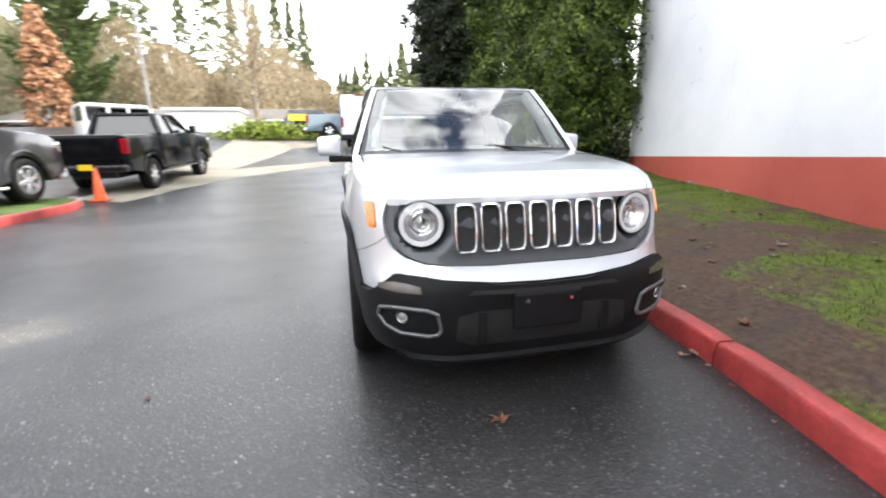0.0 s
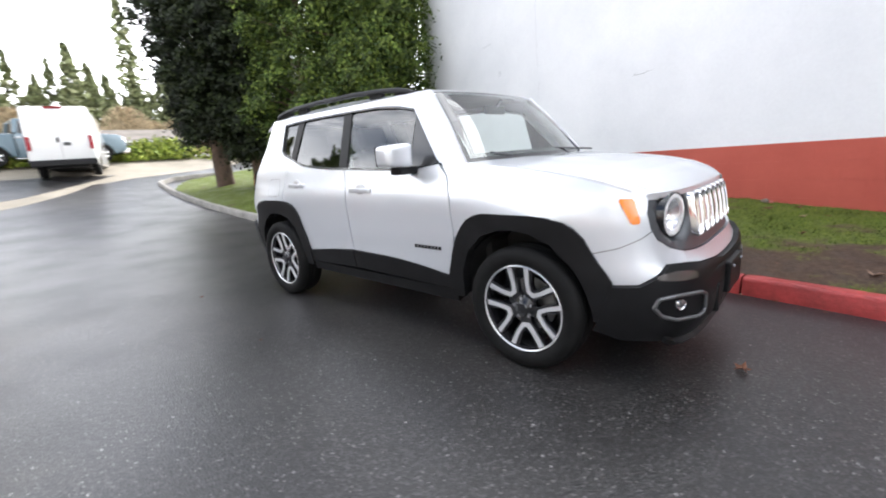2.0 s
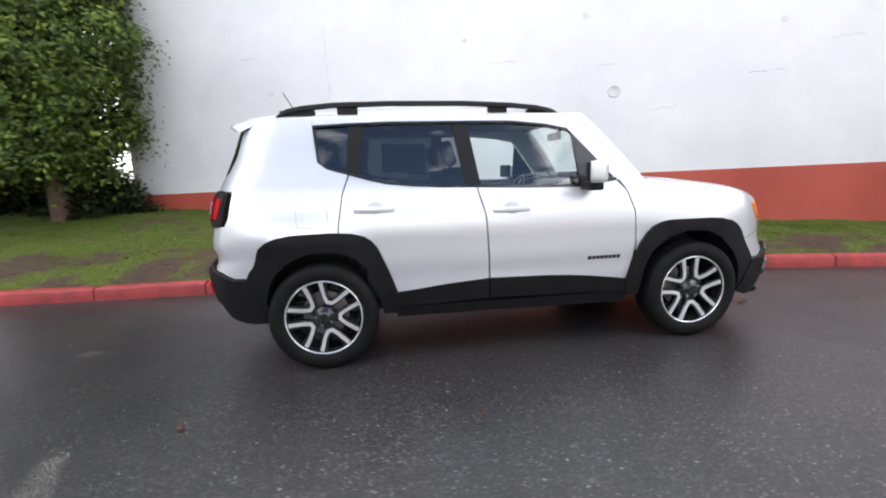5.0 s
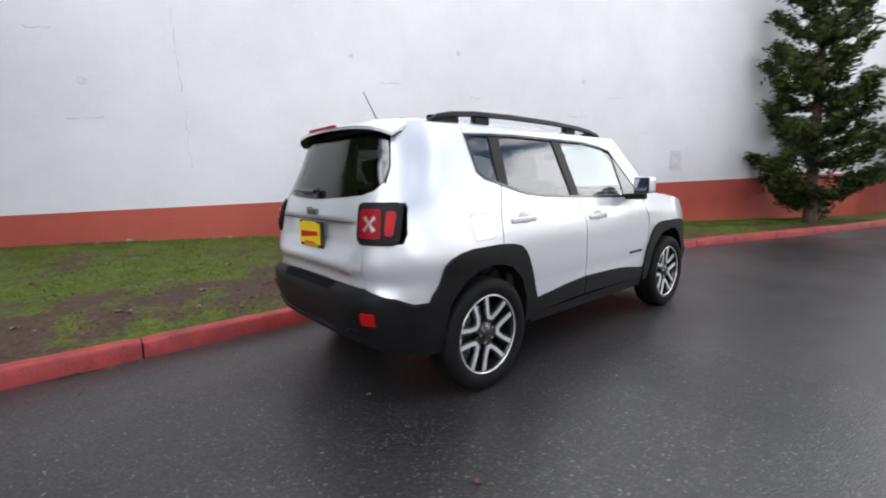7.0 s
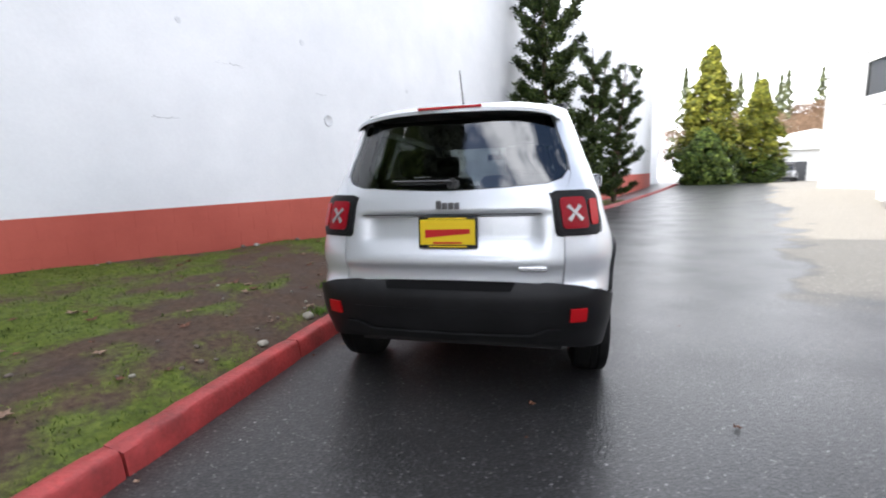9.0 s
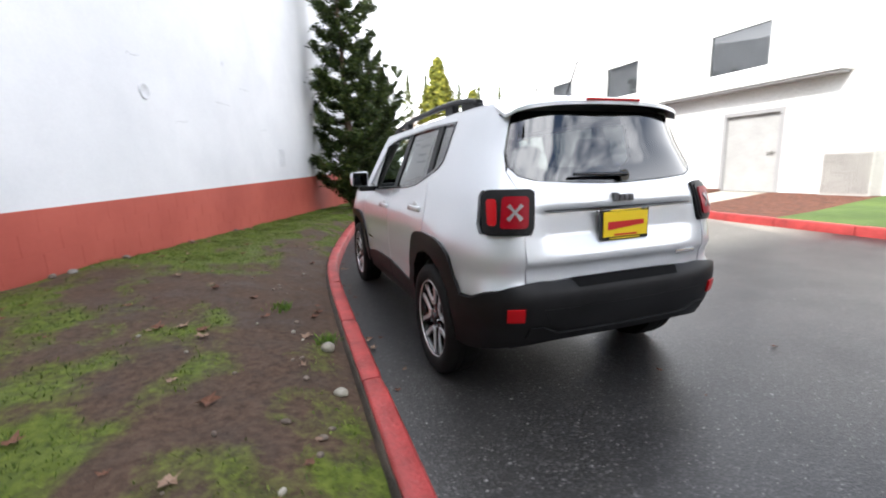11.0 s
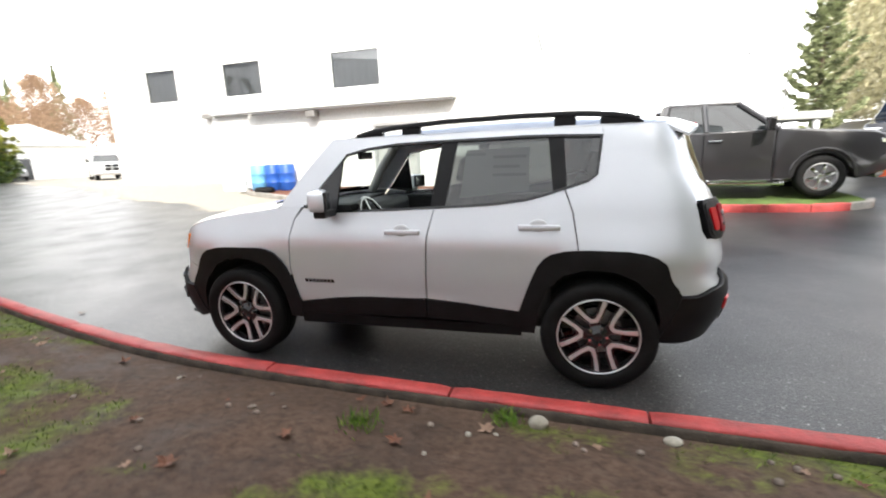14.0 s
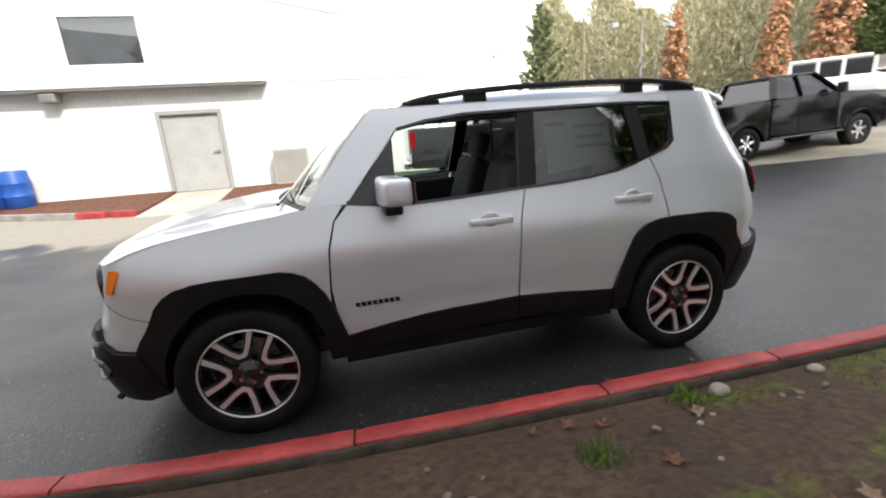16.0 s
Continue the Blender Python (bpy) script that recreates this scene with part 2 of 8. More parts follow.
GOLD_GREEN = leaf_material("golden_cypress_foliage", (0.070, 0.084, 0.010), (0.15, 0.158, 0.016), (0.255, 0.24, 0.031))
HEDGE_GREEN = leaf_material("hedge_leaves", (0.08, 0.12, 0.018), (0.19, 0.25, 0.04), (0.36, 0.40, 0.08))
# distance haze is mixed into this green, hence paler than the near firs
HAZY_GREEN = leaf_material("hazy_conifer_foliage", (0.13, 0.155, 0.075), (0.20, 0.225, 0.11), (0.28, 0.29, 0.16))
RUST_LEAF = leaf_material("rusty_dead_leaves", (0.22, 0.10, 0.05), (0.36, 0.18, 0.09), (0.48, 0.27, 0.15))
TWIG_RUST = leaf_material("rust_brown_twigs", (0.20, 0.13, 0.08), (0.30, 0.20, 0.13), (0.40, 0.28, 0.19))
# the next two twig colours are lightened for haze as well
TWIG_BROWN = leaf_material("hazy_bare_twigs", (0.24, 0.19, 0.12), (0.35, 0.28, 0.18), (0.45, 0.37, 0.24))
TWIG_OLIVE = leaf_material("hazy_budding_twigs", (0.33, 0.31, 0.18), (0.46, 0.43, 0.27), (0.58, 0.53, 0.37))


def silver_material():
    m = material("silver_metallic_paint", (0.66, 0.69, 0.73), 0.30, 0.45, coat=1.0, coat_rough=0.03)
    at = place(m)
    flake = noise_tex(m, at, 900.0, 1)
    r = ramp(m, flake, "Fac", [(0.3, (0.61, 0.63, 0.665)), (0.7, (0.715, 0.735, 0.77))])
    wire(m, r, "Color", bsdf(m), "Base Color")
    film = noise_tex(m, at, 5.0, 4)
    rr = ramp(m, film, "Fac", [(0.3, grey(0.29)), (0.7, grey(0.37))])
    wire(m, rr, "Color", bsdf(m), "Roughness")
    return m


SILVER = silver_material()
BLACK_PLASTIC = mottled("grained_black_plastic", (0.008, 0.008, 0.0085), (0.014, 0.014, 0.015), 6.0, 180.0, 0.45, 0.12, depth=0.002)
GLOSS_BLACK = material("gloss_black_trim", (0.010, 0.010, 0.011), 0.22, coat=0.5)
DEEP_BLACK = material("slot_shade_black", (0.0035, 0.0035, 0.0038), 0.75, spec=0.08)
RUBBER = mottled("tyre_rubber", (0.004, 0.004, 0.004), (0.009, 0.009, 0.009), 8.0, 90.0, 0.72, 0.2, depth=0.003)
for soft, gloss in ((BLACK_PLASTIC, 0.18), (RUBBER, 0.2)):
    bsdf(soft).inputs["Specular IOR Level"].default_value = gloss
GUNMETAL = material("gunmetal_paint", (0.018, 0.018, 0.020), 0.22, 0.3, coat=0.5)
MACHINED = material("machined_alloy", (0.88, 0.88, 0.89), 0.27, 0.62)
CHROME = material("chrome", (0.78, 0.78, 0.79), 0.08, 1.0)
SATIN = material("satin_silver_trim", (0.45, 0.45, 0.46), 0.35, 0.9)
GRILLE_GREY = material("dark_grey_grille_panel", (0.075, 0.080, 0.088), 0.42, 0.3, coat=0.3)
MESH_BLACK = mottled("black_grille_mesh", (0.006, 0.006, 0.006), (0.014, 0.014, 0.014), 20.0, 300.0, 0.6, 0.5)
AMBER = material("amber_lens", (0.85, 0.22, 0.01), 0.2, coat=1.0)
RED_LENS = material("red_lens", (0.25, 0.003, 0.010), 0.35, spec=0.15, coat=0.03)
PALE_LENS = material("pale_lens", (0.33, 0.29, 0.29), 0.22, 0.3, coat=0.5)
DARK_SATIN = material("dark_satin_trim", (0.16, 0.16, 0.165), 0.35, 0.6)
RED_BRIGHT = material("bright_red_reflector", (0.42, 0.007, 0.011), 0.3, spec=0.2, coat=0.05)
CLEAR_LENS = glass_material("clear_lens", (0.93, 0.93, 0.93))
WINDOW = glass_material("light_tinted_window", (0.80, 0.88, 0.85), shine0=0.115)
PRIVACY = glass_material("privacy_tinted_window", (0.20, 0.215, 0.21), shine0=0.12)
SCREEN = glass_material("windscreen", (0.82, 0.90, 0.87), shine0=0.13)
CABIN = mottled("charcoal_cabin_trim", (0.014, 0.014, 0.015), (0.026, 0.026, 0.027), 6.0, 120.0, 0.7, 0.15)
SEAT_CLOTH = mottled("black_seat_cloth", (0.020, 0.020, 0.021), (0.040, 0.040, 0.042), 9.0, 160.0, 0.9, 0.2)
HEADLINER = mottled("grey_headliner", (0.30, 0.30, 0.29), (0.38, 0.38, 0.37), 5.0, 160.0, 0.95, 0.1)
PLATE_YELLOW = material("yellow_plate", (0.78, 0.55, 0.012), 0.45)
PLATE_RED = material("red_script", (0.50, 0.012, 0.012), 0.5)
PAPER = material("window_paper", (0.62, 0.64, 0.60), 0.8)
PAPER_INK = material("printed_grey_ink", (0.20, 0.22, 0.22), 0.8)
MIRROR = material("mirror_glass", (0.86, 0.88, 0.90), 0.02, 1.0)
LAMP_SILVER = material("bright_lamp_reflector", (0.80, 0.80, 0.82), 0.18, 0.75)

# ---- building helpers ----
def link_mesh(name, verts, faces, mat, parent=None, smooth=False, label=""):
    me = bpy.data.meshes.new(name)
    me.from_pydata([tuple(v) for v in verts], [], [tuple(f) for f in faces])
    me.materials.append(mat)
    if smooth:
        me.polygons.foreach_set("use_smooth", [True] * len(me.polygons))
    me.update()
    ob = new(name, me)
    if parent:
        ob.parent = parent
    if label:
        ob["label"] = label
    return ob


def part(name, bm, mat, parent=None, label="", smooth=None):
    """Links a bmesh as one mesh object under a thing or a part."""
    me = bpy.data.meshes.new(name)
    bmesh.ops.recalc_face_normals(bm, faces=bm.faces)
    bm.to_mesh(me)
    bm.free()
    me.materials.append(mat)
    if smooth is not None:
        me.polygons.foreach_set("use_smooth", [True] * len(me.polygons))
        me.set_sharp_from_angle(angle=radians(smooth))
    ob = new(name, me)
    if parent:
        ob.parent = parent
    if label:
        ob["label"] = label
    return ob


def thing(name, label, category, m=None, group="", kind=""):
    ob = new(name)
    ob.empty_display_size = 0.2
    if m:
        ob.matrix_basis = m
    return tagged(ob, label, category, group, kind)


def box(bm, lo, hi, bevel=0.0, m=None, segments=2):
    made = bmesh.ops.create_cube(bm, size=1)["verts"]
    c, s = [(a + b) / 2 for a, b in zip(lo, hi)], [b - a for a, b in zip(lo, hi)]
    for v in made:
        v.co = Vector((c[0] + v.co.x * s[0], c[1] + v.co.y * s[1], c[2] + v.co.z * s[2]))
    if bevel:
        edges = list({e for v in made for e in v.link_edges})
        made = bmesh.ops.bevel(bm, geom=edges, offset=bevel, segments=segments, affect="EDGES", profile=0.6)["verts"]
    if m:
        bmesh.ops.transform(bm, matrix=m, verts=list({v for v in made}))
    return bm


def cyl(bm, a, b, r1, r2=None, n=16, caps=True):
    """A tapered round bar from a to b."""
    a, b = Vector(a), Vector(b)
    d = b - a
    m = Matrix.Translation((a + b) / 2) @ d.to_track_quat("Z", "Y").to_matrix().to_4x4()
    bmesh.ops.create_cone(bm, cap_ends=caps, segments=n, radius1=r1, radius2=r1 if r2 is None else r2, depth=d.length, matrix=m)
    return bm


def lathe(bm, profile, n=32, axis="Y"):
    """Turns (radius, height) pairs round an axis."""
    rings = []
    for r, h in profile:
        ring = []
        for i in range(n):
            a = 2 * math.pi * i / n
            c, s = r * math.cos(a), r * math.sin(a)
            ring.append(bm.verts.new((c, h, s) if axis == "Y" else (c, s, h)))
        rings.append(ring)
    for p, q in zip(rings, rings[1:]):
        for i in range(n):
            bm.faces.new((p[i], p[(i + 1) % n], q[(i + 1) % n], q[i]))
    return bm


def interp(x, table):
    xs, ys = zip(*table)
    return float(np.interp(x, xs, ys))


# ---- ground ----
KERB = [(-17.6, 6.45), (-17.4, 3.95), (-17.0, 2.85), (-16.3, 2.25), (-14.0, 1.93), (-10.3, 1.61), (-6, 1.33), (-2.8, 1.258), (-1.5, 1.228), (-0.46, 1.205), (0.8, 1.16),
        (1.8, 1.08), (2.4, 0.98), (3.87, 0.665), (5.8, 0.19), (8.4, -0.71), (12.2, -1.9), (15.8, -3.35), (24, -6.35), (34, -10.15), (44, -13.85)]
WALL_A, WALL_B = 4.118, -0.342


def kerb_y(x):
    return sum(interp(x + d, KERB) for d in (-0.5, -0.25, 0, 0.25, 0.5)) / 5 if x > -15 else interp(x, KERB)


def road_z(x, y):
    d, e = min(max(-3 - x, 0), 22), min(max(-1.5 - y, 0), 10)
    return 0.0045 * d * d + 0.012 * e + 0.0045 * e * e


def wall_y(x):
    return WALL_A + WALL_B * x


def wall_base(x):
    return 0.45 - 0.030 * min(max(x, -6), 14)


def spaced(lo, hi, near_lo, near_hi, fine, far_n):
    a = list(np.arange(near_lo, near_hi + 1e-6, fine))
    left = [near_lo - (near_lo - lo) * ((i / far_n) ** 3) for i in range(far_n, 0, -1)]
    right = [near_hi + (hi - near_hi) * ((i / far_n) ** 3) for i in range(1, far_n + 1)]
    return left + a + right


def build_ground():
    xs, ys = spaced(-900, 900, -26, 46, 0.5, 14), spaced(-900, 900, -24, 14, 0.5, 14)
    verts, faces = [], []
    for x in xs:
        for y in ys:
            verts.append((x, y, road_z(x, y)))
    n = len(ys)
    for i in range(len(xs) - 1):
        for j in range(n - 1):
            faces.append((i * n + j, (i + 1) * n + j, (i + 1) * n + j + 1, i * n + j + 1))
    return tagged(link_mesh("ground", verts, faces, ASPHALT, smooth=True), "wet dark asphalt drive with pale aggregate and a drier stretch painted sunlit-pale", "asphalt", kind="structure")


def soil_edge(x):
    """How far behind the kerb's face the soil begins; a mossy back face shows between them."""
    return 0.140


def verge_height(x, y):
    k = kerb_y(x)
    v = max(0.0, y - k - soil_edge(x))
    if x > -9.5:
        w = max(wall_y(x) - k - 0.15, 0.5)
        f = min(v / w, 1.0)
        low = 0.078 + 0.045 * min(1.0, v / 0.5)
        z = low + (wall_base(x) - low) * f ** 0.8 + road_z(x, 0) * 0.8
    else:
        z = 0.11 + min(0.1 * v, 0.55) + road_z(x, 0) * 0.8
    bumps = 0.035 * noise.noise(Vector((x * 0.9, y * 0.9, 3))) + 0.018 * noise.noise(Vector((x * 3.1, y * 3.1, 7)))
    return z + bumps * min(1.0, v / 0.4)


def grass_left(x, y):
    """How much turf is left: bare by the kerb, patchy further in, thicker near the wall and on the lawn."""
    v = y - kerb_y(x) - 0.12
    n = 0.40 * noise.noise(Vector((x * 0.75, y * 1.1, 11))) + 0.42 * noise.noise(Vector((x * 2.1, y * 2.9, 4))) + 0.30 * noise.noise(Vector((x * 6, y * 7, 9)))
    near = min(1.0, max(0.0, (v - 0.35) / 1.3))
    gap = wall_y(x) - y
    far_in = 0.30 * math.exp(-((gap - 0.35) / 0.45) ** 2)
    east = 0.38 * min(1.0, max(0.0, (x - 0.8) / 2.5)) - 0.10 * min(1.0, max(0.0, (0.0 - x) / 2)) + (0.35 if x < -6 else 0.0)
    bare = 0.22 * math.exp(-((x - 0.9) / 1.7) ** 2) * math.exp(-(v / 1.1) ** 2)
    west = 0.32 * min(1.0, max(0.0, (-0.8 - x) / 1.2))
    return 0.20 + west + 0.22 * near + 0.5 * far_in + 0.8 * east + n - bare


def build_verge():
    xs = [-17.55 + 0.10 * i for i in range(0, 300)] + [12.5 + 0.5 * i for i in range(0, 64)]
    rows = 70
    verts, faces = [], []
    for x in xs:
        y0 = kerb_y(x) + soil_edge(x)
        y1 = wall_y(x) + 0.05 if x > -6.0 else wall_y(x) + 0.05 + min((-6.0 - x) * 30.0, 14)
        y1 = max(y1, y0 + 0.02)
        for j in range(rows + 1):
            y = y0 + (y1 - y0) * j / rows
            verts.append((x, y, verge_height(x, y)))
    n = rows + 1
    for i in range(len(xs) - 1):
        for j in range(rows):
            faces.append((i * n + j, (i + 1) * n + j, (i + 1) * n + j + 1, i * n + j + 1))
    ob = link_mesh("verge", verts, faces, TURF, smooth=True)
    at = ob.data.attributes.new("grass", "FLOAT", "POINT")
    at.data.foreach_set("value", [max(0.0, min(1.0, grass_left(v[0], v[1]))) for v in verts])
    return tagged(ob, "patchy grass verge worn to wet brown soil", "grass verge", kind="structure")


def build_wall():
    ux, uy = 1 / math.hypot(1, WALL_B), WALL_B / math.hypot(1, WALL_B)
    nx, ny = -uy, ux                                   # into the building

    def slab(name, x0, x1, z0, z1, mat, depth, label, front=0.0):
        bm = bmesh.new()
        pts = []
        for x in (x0, x1):
            for t in (front, depth):
                for z in (z0, z1):
                    pts.append(bm.verts.new((x + nx * t, wall_y(x) + ny * t, z(x))))
        a = pts
        for f in ((0, 1, 5, 4), (2, 6, 7, 3), (0, 2, 3, 1), (4, 5, 7, 6), (1, 3, 7, 5), (0, 4, 6, 2)):
            bm.faces.new([a[i] for i in f])
        ob = part(name, bm, mat)
        return tagged(ob, label, "wall", kind="structure")

    border = lambda x: 1.013 + 0.0179 * x
    top = lambda x: 7.2 + 0.07 * x
    slab("wall_base", -5.9, 43, lambda x: -0.6, border, RED_WALL, 16, "red painted block base of the tall white wall", front=-0.004)
    slab("wall_north", -5.9, 43, border, top, WHITE_WALL, 16, "tall white painted block wall with hairline cracks and patches")
    # out-of-view block, added only to hold the sun off the drive
    slab("wall_sun_block", -5.9, -1.1, lambda x: top(x), lambda x: 11.2, WHITE_WALL, 12, "unseen block added above the wall to shade the drive")
    slab("wall_far", 43.2, 60, lambda x: -0.6, lambda x: 10.4, WHITE_WALL, 10, "far end of the white building in shade", front=1.2)


build_ground()
build_verge()
build_wall()


# ---- kerb stones ----
def kerb_stone(x0, x1, mat, name, parent, seed, chipped=False, line=kerb_y, base=road_z, width=0.125, height=0.137):
    """One cast kerb stone with a rounded front edge and worn arrises."""
    rnd = random.Random(seed)
    steps = max(3, int((x1 - x0) / 0.09))
    prof = [(-0.14, -0.08), (-0.11, 0.3), (-0.02, 0.80), (0.05, 0.95), (0.15, 1.0), (0.80, 1.02), (0.93, 0.97), (0.97, 0.86), (0.97, -0.08)]
    bm = bmesh.new()
    rings = []
    for i in range(steps + 1):
        x = x0 + (x1 - x0) * i / steps
        e = 0.2
        dy = (line(x + e) - line(x - e)) / (2 * e)
        n = Vector((-dy, 1, 0)).normalized()
        end = 1.0 if 0 < i < steps else 0.82
        ring = []
        for a, b in prof:
            wear = 0.006 * noise.noise(Vector((x * 9, a * 4 + seed, b * 5)))
            if chipped and b > 0.7:
                wear += (0.045 * noise.noise(Vector((x * 11, a * 5, seed))) - 0.004 * rnd.random()) * math.exp(-((x - x0 - 0.1) / 0.25) ** 2)
            off = a * width if 0 < i < steps else 0.006 + a * (width - 0.012)
            z = base(x, line(x)) + b * height * (1 if end == 1 or b < 0.5 else 0.95) + (wear if b > 0.3 else 0)
            ring.append(bm.verts.new((x + n.x * off, line(x) + n.y * off, z)))
        rings.append(ring)
    for p, q in zip(rings, rings[1:]):
        for i in range(len(prof) - 1):
            bm.faces.new((p[i], q[i], q[i + 1], p[i + 1]))
    bm.faces.new(rings[0])
    bm.faces.new(rings[-1][::-1])
    return part(name, bm, mat, parent, smooth=50)


def build_kerb():
    red = thing("kerb", "red painted concrete kerb with chipped and worn edges", "kerb", kind="structure")
    bare = thing("kerb_bare", "unpainted grey concrete kerb round the lawn", "kerb", kind="structure")
    cuts = [-17.5, -16.3, -15.2, -14.1, -13.0, -11.9, -10.8, -9.7, -8.6, -7.4, -6.2, -5.05, -3.95, -2.83, -1.512, -0.464, 0.80]
    while cuts[-1] < 42:
        cuts.append(cuts[-1] + 1.12 + 0.12 * math.sin(len(cuts) * 2.3))
    for i, (a, b) in enumerate(zip(cuts, cuts[1:])):
        mat = GREY_KERB if b < -6.1 else RED_KERB
        kerb_stone(a + 0.007, b - 0.007, mat, "kerb_stone", bare if b < -6.1 else red, i, chipped=round(a, 2) in (0.80, -2.83, -6.2))


build_kerb()


def kerb_backing():
    """Unpainted, mossy concrete behind the red kerb stones."""
    verts, faces = [], []
    xs = [-9.0 + 0.12 * i for i in range(125)]
    for x in xs:
        d = (kerb_y(x + 0.2) - kerb_y(x - 0.2)) / 0.4
        n = Vector((-d, 1, 0)).normalized()
        for off, z in ((0.110, 0.0), (0.1195, 0.124), (0.131, 0.112), (0.146, 0.090), (0.152, 0.0)):
            w = 0.006 * noise.noise(Vector((x * 7, off * 90, 2)))
            verts.append((x + n.x * off, kerb_y(x) + n.y * off + w, road_z(x, kerb_y(x)) + z + w))
    for i in range(len(xs) - 1):
        for j in range(4):
            a = i * 5 + j
            faces.append((a, a + 5, a + 6, a + 1))
    return tagged(link_mesh("kerb_back", verts, faces, MOSSY, smooth=True), "mossy unpainted back of the red kerb", "kerb", kind="structure")


kerb_backing()


# ---- the silver suv ----
# x runs forward, y to the car's left, the origin is on the road midway between the axles
HALF_W = [(0.2, 0.77), (0.35, 0.81), (0.5, 0.834), (0.7, 0.845), (0.85, 0.845), (0.95, 0.833), (1.05, 0.811), (1.13, 0.794), (1.2, 0.772), (1.35, 0.715), (1.5, 0.66), (1.58, 0.628), (1.66, 0.59)]
NOSE = [(0.2, 1.98), (0.27, 2.04), (0.36, 2.075), (0.52, 2.085), (0.585, 2.075), (0.63, 2.045), (0.70, 2.02), (0.85, 2.0), (0.95, 1.975), (1.0, 1.955), (1.1, 1.91)]
TAIL = [(0.2, 1.90), (0.33, 1.945), (0.42, 1.985), (0.47, 2.015), (0.56, 2.038), (0.64, 2.046), (0.672, 2.036), (0.70, 2.000), (0.74, 1.996), (0.775, 2.002), (0.800, 2.020), (0.815, 2.021), (0.86, 2.013), (0.92, 2.003), (1.03, 1.987), (1.15, 1.957), (1.25, 1.925), (1.4, 1.875), (1.55, 1.825), (1.66, 1.79)]
XF, XB = 1.1, 1.3
NOSE_POWER, TAIL_POWER = 4.2, 4.6
TAIL_ROUND = [(1.12, 4.6), (1.22, 4.1), (1.38, 3.5), (1.66, 3.4)]      # the screen curves round more than the lower body
STEPS = np.linspace(0, math.pi / 2, 400)


def corner_table(a, b, p):
    x, y = a * np.cos(STEPS) ** (2 / p), b * np.sin(STEPS) ** (2 / p)
    return np.concatenate([[0], np.cumsum(np.hypot(np.diff(x), np.diff(y)))])


FRONT_ARC, BACK_ARC = corner_table(0.9, 0.82, NOSE_POWER), corner_table(0.7, 0.82, TAIL_POWER)
LF, LB = FRONT_ARC[-1], BACK_ARC[-1]
QEND = LF + XF + XB + LB


def skin(q, z):
    """The body's surface: q runs round the left side from the middle of the nose to the middle of the tail."""
    w = interp(z, HALF_W)
    if q < LF:
        t = np.interp(q, FRONT_ARC, STEPS)
        return Vector((XF + (interp(z, NOSE) - XF) * math.cos(t) ** (2 / NOSE_POWER) if t < 1.5707 else XF, w * math.sin(t) ** (2 / NOSE_POWER), z))
    if q < LF + XF + XB:
        return Vector((XF - (q - LF), w, z))
    t = np.interp(QEND - q, BACK_ARC, STEPS)
    p = interp(z, TAIL_ROUND)
    return Vector((-XB - (interp(z, TAIL) - XB) * (math.cos(t) ** (2 / p) if t < 1.5707 else 0), w * math.sin(t) ** (2 / p), z))


def qx(x):
    if x > XF:
        return float(np.interp(math.acos(min(1, (x - XF) / 0.9) ** (NOSE_POWER / 2)), STEPS, FRONT_ARC))
    if x < -XB:
        return QEND - float(np.interp(math.acos(min(1, (-x - XB) / 0.7) ** (TAIL_POWER / 2)), STEPS, BACK_ARC))
    return LF + XF - x


def qf(y):
    return float(np.interp(math.asin(min(1, y / 0.82) ** (NOSE_POWER / 2)), STEPS, FRONT_ARC))


def qb(y):
    return QEND - float(np.interp(math.asin(min(1, y / 0.82) ** (TAIL_POWER / 2)), STEPS, BACK_ARC))


def skin_out(q, z):
    e = 0.004
    a = skin(min(q + e, QEND), z) - skin(max(q - e, 0), z)
    b = skin(q, z + e) - skin(q, z - e)
    n = b.cross(a)
    n = n.normalized() if n.length > 1e-9 else Vector((0, 1, 0))
    return n if n.dot(skin(q, z) - Vector((max(-1, min(1, skin(q, z).x)), 0, 0.6))) > 0 else -n


